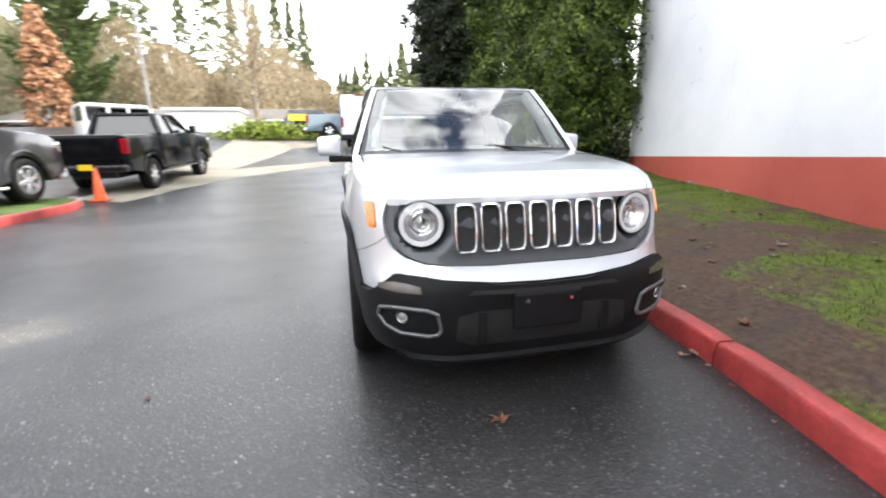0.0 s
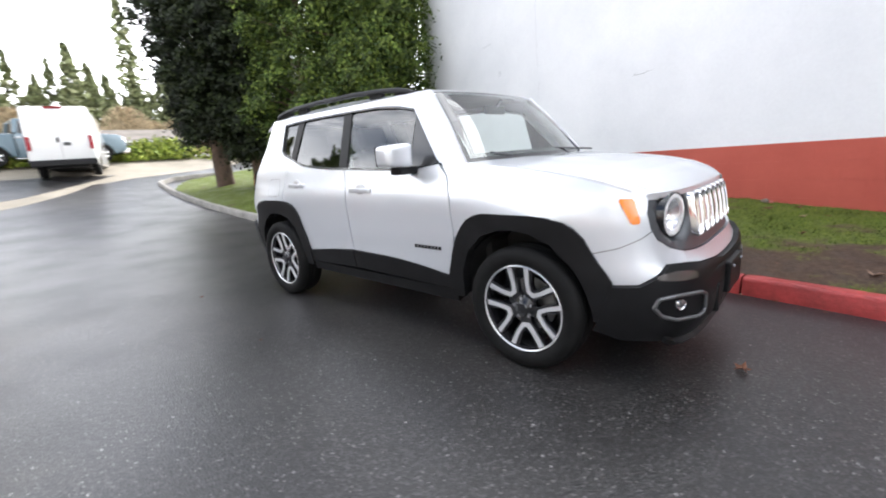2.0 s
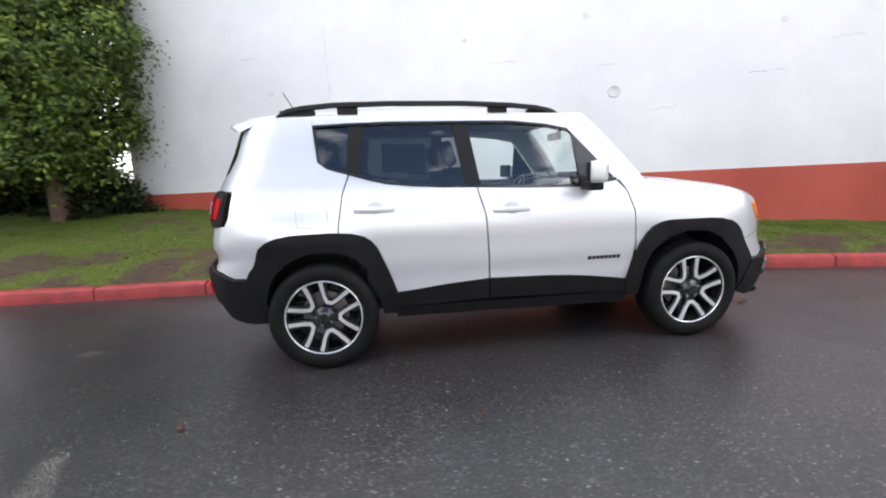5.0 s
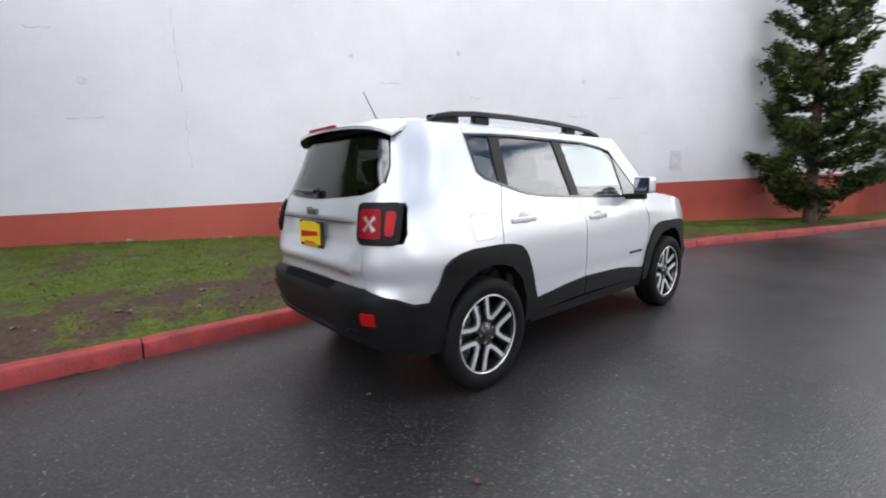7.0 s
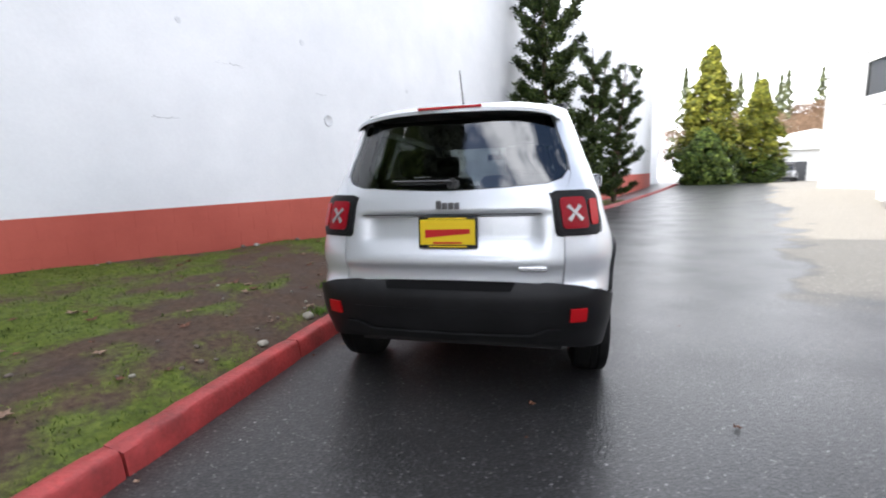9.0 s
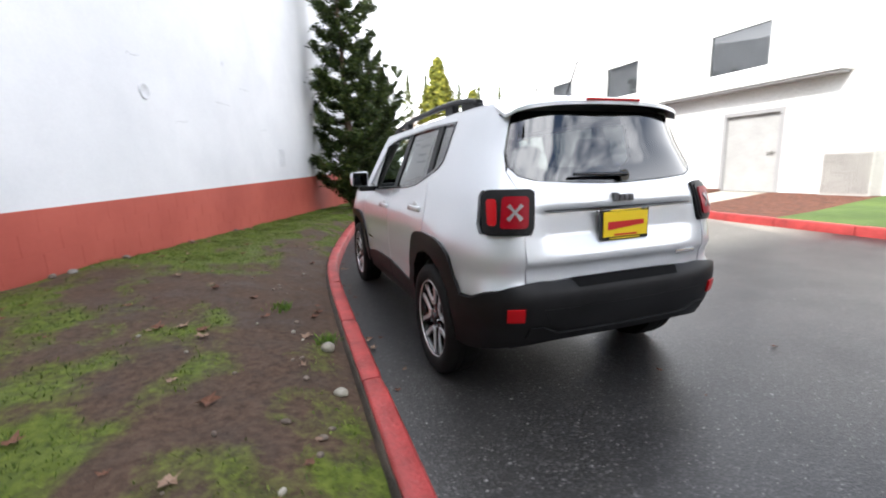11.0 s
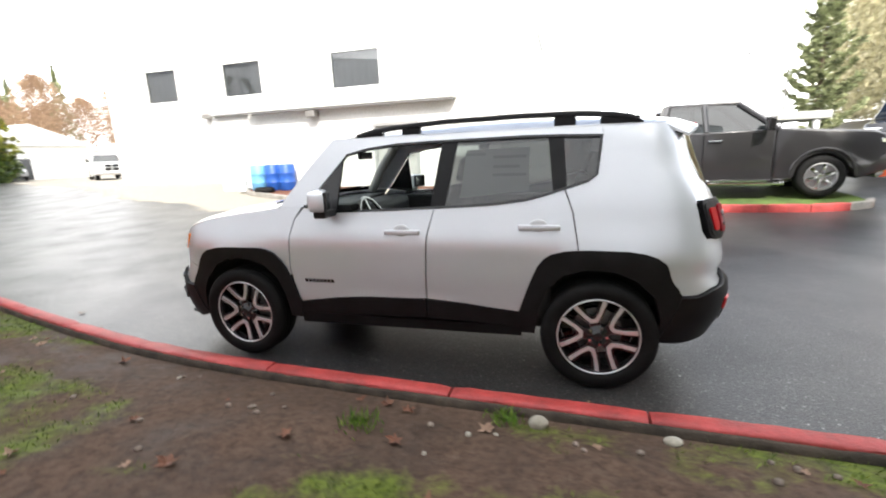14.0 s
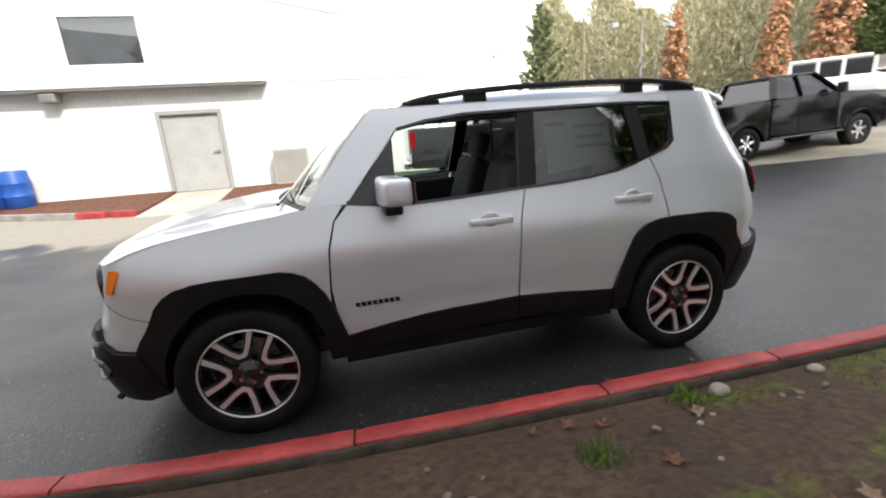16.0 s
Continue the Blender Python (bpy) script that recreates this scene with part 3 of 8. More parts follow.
def panel(name, poly, mat, parent, side=1, off=0.0, thick=0.03, step=0.045, joined=False, bulge=None, label="", smooth=38):
    """A body panel cut from the skin by an outline in (q, z), with returned edges; joined: both halves as one across the middle."""
    bm = bmesh.new()
    bm.faces.new([bm.verts.new((q, 0, z)) for q, z in poly])
    for axis, no in ((0, (1, 0, 0)), (2, (0, 0, 1))):
        lo, hi = min(p[axis // 2] for p in poly), max(p[axis // 2] for p in poly)
        n = int((hi - lo) / step)
        for i in range(1, n + 1):
            at = lo + (hi - lo) * i / (n + 1)
            bmesh.ops.bisect_plane(bm, geom=bm.verts[:] + bm.edges[:] + bm.faces[:], plane_co=(at, 0, 0) if axis == 0 else (0, 0, at), plane_no=no)
    middle = set()
    outward = {}
    for v in bm.verts:
        q, z = v.co.x, v.co.z
        o = skin_out(q, z)
        extra = bulge(skin(q, z)) if bulge else 0.0
        p = skin(q, z) + o * (off + extra)
        v.co = Vector((p.x, p.y * side, p.z))
        outward[v] = Vector((o.x, o.y * side, o.z))
    if joined:
        for v in bm.verts:
            if abs(v.co.y) < 1e-3:
                v.co.y = 0
        both = bmesh.ops.duplicate(bm, geom=bm.verts[:] + bm.edges[:] + bm.faces[:])
        for old, twin in list(both["vert_map"].items()):
            if old in outward and twin not in outward:
                o = outward[old]
                outward[twin] = Vector((o.x, -o.y, o.z))
                twin.co.y = -twin.co.y
        bmesh.ops.remove_doubles(bm, verts=bm.verts[:], dist=1e-4)
    if thick:
        rim = [e for e in bm.edges if len(e.link_faces) == 1]
        made = bmesh.ops.extrude_edge_only(bm, edges=rim)["geom"]
        fresh = [g for g in made if isinstance(g, bmesh.types.BMVert)]
        bm.verts.ensure_lookup_table()
        base = [(v.co.copy(), outward[v]) for v in outward if v.is_valid]
        lookup = {(round(c.x, 4), round(c.y, 4), round(c.z, 4)): o for c, o in base}
        for v in fresh:
            o = lookup.get((round(v.co.x, 4), round(v.co.y, 4), round(v.co.z, 4)), Vector((0, side, 0)))
            v.co -= o * thick
    return part(name, bm, mat, parent, label, smooth=smooth)


def strip(line, width):
    """A ribbon outline in (x, z) above a polyline."""
    return list(line) + [(x, z + width) for x, z in reversed(line)]


def xz(points):
    return [(qx(x), z) for x, z in points]


WINDOW_LOW = [(0.70, 1.145), (0.454, 1.107), (0.1, 1.115), (-0.249, 1.13), (-0.475, 1.138), (-0.679, 1.152), (-0.844, 1.172), (-0.95, 1.198), (-1.068, 1.234), (-1.208, 1.277), (-1.262, 1.32)]
WINDOW_TOP = [(0.40, 1.50), (0.246, 1.533), (0.019, 1.557), (-0.25, 1.562), (-0.82, 1.567), (-1.054, 1.562), (-1.285, 1.552)]
ARCH_F = [(1.705, 0.548), (1.665, 0.66), (1.625, 0.756), (1.582, 0.805), (1.532, 0.836), (1.45, 0.853), (1.357, 0.860), (1.065, 0.860), (1.0, 0.848), (0.947, 0.823), (0.90, 0.775), (0.859, 0.713), (0.812, 0.595), (0.772, 0.455)]
ARCH_F_IN = [(1.63, 0.34), (1.60, 0.48), (1.545, 0.62), (1.46, 0.72), (1.35, 0.772), (1.25, 0.782), (1.15, 0.772), (1.04, 0.73), (0.945, 0.64), (0.895, 0.52), (0.875, 0.34)]
ARCH_B = [(-0.806, 0.474), (-0.855, 0.621), (-0.885, 0.70), (-0.919, 0.78), (-0.955, 0.828), (-0.999, 0.858), (-1.08, 0.879), (-1.218, 0.888), (-1.432, 0.886), (-1.52, 0.872), (-1.583, 0.85), (-1.62, 0.82), (-1.647, 0.776), (-1.68, 0.69), (-1.701, 0.624)]
ARCH_B_IN = [(-0.905, 0.34), (-0.93, 0.52), (-0.985, 0.65), (-1.08, 0.735), (-1.19, 0.768), (-1.28, 0.772), (-1.37, 0.765), (-1.48, 0.715), (-1.57, 0.61), (-1.615, 0.48), (-1.635, 0.34)]
SILL_TOP = [(0.772, 0.455), (0.64, 0.482), (0.514, 0.500), (0.36, 0.516), (0.2, 0.525), (-0.193, 0.528), (-0.463, 0.515), (-0.672, 0.491), (-0.806, 0.474)]


def form(p):
    """Soft swell along the doors, a shallow crease above the sill and haunches over the wheels."""
    along = min(1.0, max(0.0, 1 - (abs(p.x) - 0.85) / 0.50))
    swell = (0.010 * math.exp(-((p.z - 0.93) / 0.10) ** 2) - 0.005 * math.exp(-((p.z - 0.575) / 0.03) ** 2)) * along
    haunches = math.exp(-((p.x - 1.34) / 0.28) ** 2) + math.exp(-((p.x + 1.46) / 0.30) ** 2)
    return swell + 0.024 * math.exp(-((p.z - 0.86) / 0.12) ** 2) * haunches


def rounded(q0, q1, z0, z1, r, n=4):
    """A rounded rectangle in (q, z)."""
    out = []
    for cq, cz, a0 in ((q1 - r, z1 - r, 0), (q0 + r, z1 - r, 90), (q0 + r, z0 + r, 180), (q1 - r, z0 + r, 270)):
        out += [(cq + r * math.cos(radians(a0 + 90 * k / n)), cz + r * math.sin(radians(a0 + 90 * k / n))) for k in range(n + 1)]
    return out


def car_side(car, s):
    body = dict(parent=car, side=s)
    panel("front_door", xz([(0.70, 1.140)] + WINDOW_LOW[1:4] + [(-0.256, 1.13), (-0.211, 0.955), (-0.195, 0.70), (-0.190, 0.533)] + SILL_TOP[4:0:-1] + [(0.782, 0.46), (0.812, 0.577), (0.827, 0.738), (0.809, 0.934), (0.770, 1.067)]), SILVER, bulge=form, **body)
    panel("rear_door", xz([(-0.264, 1.13)] + WINDOW_LOW[4:9] + [(-1.072, 1.232), (-1.118, 1.108), (-1.146, 0.938), (-1.153, 0.886)] + ARCH_B[6:0:-1] + [(-0.806, 0.478)] + SILL_TOP[7:5:-1] + [(-0.200, 0.533), (-0.205, 0.70), (-0.220, 0.955)]), SILVER, bulge=form, **body)
    panel("fender", [(qx(0.835), 0.738), (qx(0.818), 0.934), (qx(0.779), 1.067), (qx(0.722), 1.146)] + xz([(0.80, 1.148), (0.90, 1.1405), (0.94, 1.136), (1.04, 1.122), (1.25, 1.100), (1.435, 1.075), (1.60, 1.046), (1.72, 1.012), (1.80, 0.980), (1.85, 0.955)])
          + [(qf(0.668), 0.94), (qf(0.682), 0.87), (qf(0.676), 0.80), (qf(0.655), 0.745), (qf(0.60), 0.70), (qf(0.52), 0.672), (qf(0.52), 0.622), (qf(0.58), 0.628), (qf(0.64), 0.632), (qx(1.88), 0.60), (qx(1.80), 0.545), (qx(1.705), 0.54)]
          + xz(ARCH_F[1:12]) + [(qx(0.838), 0.66)], SILVER, bulge=form, **body)
    panel("quarter_panel", xz([(-1.080, 1.238), (-1.208, 1.277), (-1.262, 1.32), (-1.275, 1.43), (-1.288, 1.552), (-1.288, 1.606)]) + [(qb(0.708), 1.606), (qb(0.708), 1.50), (qb(0.712), 1.35), (qb(0.690), 1.25), (qb(0.646), 1.19), (qb(0.622), 1.162), (qx(-1.832), 1.162), (qx(-1.818), 1.14), (qx(-1.820), 1.0), (qx(-1.842), 0.950), (qb(0.575), 0.942), (qb(0.565), 0.70), (qb(0.62), 0.690), (qx(-1.86), 0.665), (qx(-1.78), 0.63), (qx(-1.701), 0.628)]
          + xz(ARCH_B[13:6:-1]) + xz([(-1.161, 0.886), (-1.154, 0.938), (-1.126, 1.108)]), SILVER, bulge=form, **body)
    panel("roof_side", xz([(0.905, 1.1408), (0.815, 1.26), (0.725, 1.375), (0.615, 1.50), (0.52, 1.604), (-1.284, 1.612)] + WINDOW_TOP[::-1] + [(0.70, 1.1475), (0.80, 1.1486)]), SILVER, **body)
    # arches, sill and their joints
    panel("front_wheel_arch", xz(ARCH_F + [(0.79, 0.34)] + ARCH_F_IN[::-1] + [(1.69, 0.36)]), BLACK_PLASTIC, off=0.018, thick=0.07, bulge=form, **body)
    panel("rear_wheel_arch", xz(ARCH_B + [(-1.70, 0.36)] + ARCH_B_IN[::-1] + [(-0.815, 0.34)]), BLACK_PLASTIC, off=0.018, thick=0.07, bulge=form, **body)
    panel("door_cladding", xz(SILL_TOP[:5] + [(-0.189, 0.526), (-0.189, 0.395), (0.79, 0.375)]), BLACK_PLASTIC, off=0.010, thick=0.05, bulge=form, **body)
    panel("door_cladding", xz([(-0.198, 0.526)] + SILL_TOP[6:] + [(-0.812, 0.375), (-0.198, 0.395)]), BLACK_PLASTIC, off=0.010, thick=0.05, bulge=form, **body)
    panel("sill", xz([(0.80, 0.368), (-0.82, 0.368), (-0.82, 0.30), (0.80, 0.285)]), BLACK_PLASTIC, off=0.0, thick=0.10, **body)
    # windows
    glass = dict(parent=car, side=s, thick=0.006, off=-0.012)
    if s < 0:
        panel("front_window", xz([(0.435, 1.122), (0.415, 1.478), (0.246, 1.516), (0.019, 1.543), (-0.30, 1.549), (-0.24, 1.142)]), WINDOW, label="closed lightly tinted door window", **glass)
    panel("rear_window", xz([(-0.385, 1.550), (-0.325, 1.145), (-0.475, 1.150), (-0.679, 1.164), (-0.844, 1.184), (-0.95, 1.21), (-1.012, 1.232), (-0.975, 1.552)]), PRIVACY, label="dark privacy glass", **glass)
    panel("quarter_window", xz([(-1.058, 1.552), (-1.078, 1.248), (-1.20, 1.288), (-1.250, 1.325), (-1.262, 1.43), (-1.272, 1.542)]), PRIVACY, label="dark privacy glass", **glass)
    panel("sail_panel", xz([(0.685, 1.156), (0.402, 1.492), (0.428, 1.49), (0.447, 1.112)]), GLOSS_BLACK, thick=0.02, off=-0.006, **body)
    panel("door_pillar", xz([(-0.292, 1.556), (-0.392, 1.556), (-0.332, 1.138), (-0.232, 1.132)]), BLACK_PLASTIC, thick=0.03, off=-0.004, **body)
    panel("rear_pillar", xz([(-0.968, 1.560), (-1.063, 1.557), (-1.085, 1.245), (-1.005, 1.222)]), BLACK_PLASTIC, thick=0.03, off=-0.004, **body)
    panel("window_seal", xz(strip(WINDOW_LOW, 0.016)), GLOSS_BLACK, off=0.005, thick=0.02, **body)
    panel("window_seal", xz([(x, z - 0.014) for x, z in WINDOW_TOP] + WINDOW_TOP[::-1]), GLOSS_BLACK, off=0.005, thick=0.02, **body)
    panel("window_seal", xz([(-1.262, 1.32), (-1.275, 1.43), (-1.288, 1.552), (-1.272, 1.552), (-1.260, 1.43), (-1.248, 1.32)]), GLOSS_BLACK, off=0.005, thick=0.02, **body)
    # handles
    for x, z in ((-0.045, 0.981), (-0.928, 1.016)):
        bm = bmesh.new()
        p = skin(qx(x), z)
        y = (p.y + form(p) + 0.006) * s
        bmesh.ops.create_uvsphere(bm, u_segments=20, v_segments=10, radius=1, matrix=Matrix.Translation((x + 0.005, y - 0.010 * s, z + 0.002)) @ Matrix.Diagonal((0.060, 0.013, 0.050, 1)))
        part("handle_cup", bm, SATIN, car, smooth=60)
        bm = bmesh.new()
        box(bm, (x - 0.125, min(y, y + 0.026 * s), z - 0.019), (x + 0.125, max(y, y + 0.030 * s), z + 0.019), 0.013)
        for v in bm.verts:
            v.co.z += 0.006 * math.cos((v.co.x - x) / 0.125 * 1.5)
            v.co.y -= 0.018 * s * (abs(v.co.x - x) / 0.125) ** 2
        part("door_handle", bm, SILVER, car, smooth=50)
    panel("bumper_seam", [(qx(1.655), 0.686), (qx(1.76), 0.712), (qx(1.85), 0.755), (qf(0.665), 0.790), (qf(0.667), 0.794), (qx(1.85), 0.759), (qx(1.76), 0.716), (qx(1.655), 0.690)], DARK_SATIN, off=0.0015, thick=0.002, step=0.03, bulge=form, **body)
    # amber side marker
    panel("side_marker", [(qx(1.782), 0.930), (qx(1.788), 0.942), (qx(1.832), 0.940), (qx(1.840), 0.928), (qx(1.850), 0.84), (qx(1.845), 0.826), (qx(1.825), 0.824), (qx(1.815), 0.832)], AMBER, off=0.008, thick=0.02, step=0.02, bulge=form, label="amber side marker", **body)
    # model badge, as a plain bar
    for k in range(8):
        x1 = 0.722 - k * 0.0296
        panel("badge", xz([(x1, 0.639), (x1 - 0.024, 0.639), (x1 - 0.028, 0.615), (x1 - 0.005, 0.615)]), GLOSS_BLACK, off=0.002, thick=0.006, label="plain dark badge block", bulge=form, **body)
    # mirror; its open side turns in towards the driver
    bm = bmesh.new()
    box(bm, (0.428, 0.855, 1.130), (0.560, 1.030, 1.280), 0.032, segments=3)
    for v in bm.verts:
        f = (v.co.y - 0.855) / 0.175
        if v.co.x > 0.49:
            v.co.x -= 0.045 * f * f
        else:
            v.co.x -= 0.40 * (v.co.y - 0.94)
        v.co.z -= (0.024 if v.co.z > 1.2 else -0.02) * f * 0.5
        v.co.y *= s
    mirror = part("mirror", bm, SILVER, car, "door mirror in body colour", smooth=50)
    for name, lo, hi, edge, mat in (("mirror_surround", (0.416, 0.872, 1.144), (0.438, 1.018, 1.266), 0.007, BLACK_PLASTIC), ("mirror_glass", (0.411, 0.882, 1.154), (0.4155, 1.008, 1.256), 0.0, MIRROR)):
        bm = bmesh.new()
        box(bm, lo, hi, edge)
        for v in bm.verts:
            v.co.x -= 0.40 * (v.co.y - 0.94)
            v.co.y *= s
        part(name, bm, mat, mirror)
    bm = bmesh.new()
    box(bm, (0.44, 0.79, 1.088), (0.53, 0.955, 1.136), 0.015)
    for v in bm.verts:
        v.co.y *= s
    part("mirror_foot", bm, BLACK_PLASTIC, mirror)
    # roof rail
    rail_line = [(0.37, 1.600), (0.30, 1.624), (0.20, 1.645), (0.03, 1.663), (-0.3, 1.680), (-0.8, 1.686), (-1.15, 1.680), (-1.35, 1.663), (-1.45, 1.643), (-1.51, 1.612)]
    bm = bmesh.new()
    rings = []
    for i, (x, z) in enumerate(rail_line):
        yc = 0.592 - 0.012 * (i in (0, 9))
        h = 0.0165 if 0 < i < 9 else 0.009
        rings.append([bm.verts.new((x, (yc + a * 0.019) * s, z + b * h)) for a, b in ((-1, -0.7), (-1, 0.5), (-0.5, 1), (0.5, 1), (1, 0.5), (1, -0.7), (0.5, -1), (-0.5, -1))])
    for p, q in zip(rings, rings[1:]):
        for i in range(8):
            bm.faces.new((p[i], q[i], q[(i + 1) % 8], p[(i + 1) % 8]))
    bm.faces.new(rings[0])
    bm.faces.new(rings[-1])
    rail = part("roof_rail", bm, BLACK_PLASTIC, car, "black roof rail", smooth=50)
    for x0, x1 in ((0.34, 0.14), (0.0, -0.13), (-1.0, -1.13), (-1.27, -1.49)):
        bm = bmesh.new()
        box(bm, (x1, 0.575 * s - 0.014, 1.60), (x0, 0.575 * s + 0.03, interp((x0 + x1) / -2, [(-a, b) for a, b in rail_line]) - 0.004), 0.006)
        part("rail_foot", bm, BLACK_PLASTIC, rail)
    # headlamp
    at = Matrix.Translation((1.922, 0.532 * s, 0.842)) @ pose(0, 0, 0, 0, 0, 11 * s) @ Matrix.Rotation(radians(-90), 4, "Z")
    lamp = car_lamp(car, at)
    # fog lamp with its frame
    frame_in = [(0.478, 0.395), (0.486, 0.470), (0.525, 0.490), (0.655, 0.497), (0.700, 0.487), (0.712, 0.445), (0.690, 0.400), (0.64, 0.374), (0.53, 0.366), (0.492, 0.374)]
    panel("fog_lamp_pocket", [(qf(y), z) for y, z in frame_in], GLOSS_BLACK, off=0.006, thick=0.02, step=0.03, **body)
    bm = bmesh.new()
    pts = [skin(qf(y), z) + skin_out(qf(y), z) * 0.034 for y, z in frame_in]
    for a, b in zip(pts, pts[1:] + pts[:1]):
        cyl(bm, (a.x, a.y * s, a.z), (b.x, b.y * s, b.z), 0.0095, n=8)
    part("fog_lamp_frame", bm, DARK_SATIN, car, smooth=50)
    p = skin(qf(0.625), 0.452) + skin_out(qf(0.625), 0.452) * 0.022
    bm = bmesh.new()
    lathe(bm, [(0.0, 0.012), (0.02, 0.010), (0.026, 0.0), (0.031, 0.006), (0.034, -0.02)], 20)
    bmesh.ops.transform(bm, matrix=Matrix.Translation((p.x, p.y * s, p.z)) @ pose(0, 0, 0, 0, 0, -60 if s > 0 else -120), verts=bm.verts)
    part("fog_lamp", bm, CHROME, car, smooth=50)
    panel("turn_lamp", [(qf(0.54), 0.556), (qf(0.545), 0.583), (qf(0.64), 0.594), (qf(0.70), 0.586), (qf(0.70), 0.572), (qf(0.64), 0.560)], material("turn_lens", (0.13, 0.12, 0.115), 0.15, 0.4, coat=1.0), off=0.032, thick=0.02, step=0.03, **body)
    # tail lamp: black surround, red field, pale cross, side reflector
    q_in, q_out = qb(0.534), qx(-1.822)

    def tapered(pts):
        """Draws the lower outer corner in."""
        return [(q + 0.026 * min(1, max(0, (1.07 - z) / 0.12)) * min(1, max(0, (q_in - 0.14 - q) / 0.10)), z) for q, z in pts]
    lamp = panel("tail_lamp", tapered(rounded(q_out + 0.020, q_in, 0.942, 1.161, 0.04)), BLACK_PLASTIC, off=0.013, thick=0.04, step=0.03, label="tail lamp in a black surround", **body)
    panel("lamp_frame", tapered(rounded(q_out + 0.034, q_in - 0.014, 0.957, 1.146, 0.03)), BLACK_PLASTIC, parent=lamp, side=s, off=0.019, thick=0.02, step=0.03)
    l_in, l_out = q_in - 0.034, q_in - 0.034 - 0.128
    panel("red_lens", rounded(l_out, l_in, 0.976, 1.124, 0.018), RED_LENS, parent=lamp, side=s, off=0.027, thick=0.012, step=0.02)
    mid_q, mid_z = (l_in + l_out) / 2, 1.05
    for turn in (1, -1):
        poly = []
        for k, w in ((-1, 0.010), (-0.55, 0.007), (0, 0.006), (0.55, 0.007), (1, 0.010)):
            poly.append((mid_q + 0.031 * k - w * 0.7, mid_z + 0.034 * k * turn + w * 0.7 * turn))
        for k, w in ((1, 0.010), (0.55, 0.007), (0, 0.006), (-0.55, 0.007), (-1, 0.010)):
            poly.append((mid_q + 0.031 * k + w * 0.7, mid_z + 0.034 * k * turn - w * 0.7 * turn))
        panel("cross_bar", poly, PALE_LENS, parent=lamp, side=s, off=0.032 + 0.001 * turn, thick=0.01, step=0.03)
    panel("side_lens", tapered(rounded(q_out + 0.056, l_out - 0.024, 0.990, 1.116, 0.016)), RED_BRIGHT, parent=lamp, side=s, off=0.027, thick=0.012, step=0.02)
    panel("rear_reflector", [(qb(0.592), 0.590), (qb(0.664), 0.590), (qb(0.664), 0.526), (qb(0.592), 0.526)], RED_BRIGHT, off=0.034, thick=0.02, step=0.03, label="red reflector in the bumper", **body)


def car_lamp(car, at):
    """Round headlamp: bowl, bright ring and clear cover, looking along local -Y turned forward."""
    def turned(name, prof, mat, parent, label=""):
        bm = bmesh.new()
        lathe(bm, prof, 40)
        bmesh.ops.transform(bm, matrix=at @ Matrix.Rotation(radians(180), 4, "Z") @ Matrix.Rotation(radians(180), 4, "X"), verts=bm.verts)
        return part(name, bm, mat, parent, label, smooth=60)
    bowl = turned("headlamp", [(0.0, -0.045), (0.022, -0.046), (0.024, -0.02), (0.030, -0.02), (0.050, -0.04), (0.078, -0.022), (0.094, 0.018), (0.100, 0.018)], LAMP_SILVER, car, "round headlamp with a bright ring")
    turned("lamp_ring", [(0.078, 0.012), (0.082, 0.024), (0.097, 0.025), (0.101, 0.016)], material("white_lamp_ring", (0.92, 0.92, 0.93), 0.35), bowl)
    turned("lamp_reflector", [(0.0, -0.030), (0.022, -0.034), (0.030, -0.012), (0.036, -0.010), (0.052, -0.034), (0.060, -0.030)], CHROME, bowl)
    turned("lamp_bezel", [(0.100, 0.018), (0.103, 0.026), (0.108, 0.022), (0.110, -0.07)], GLOSS_BLACK, bowl)
    turned("lamp_cover", [(0.0, 0.046), (0.04, 0.043), (0.08, 0.034), (0.104, 0.022)], CLEAR_LENS, bowl)
    return bowl


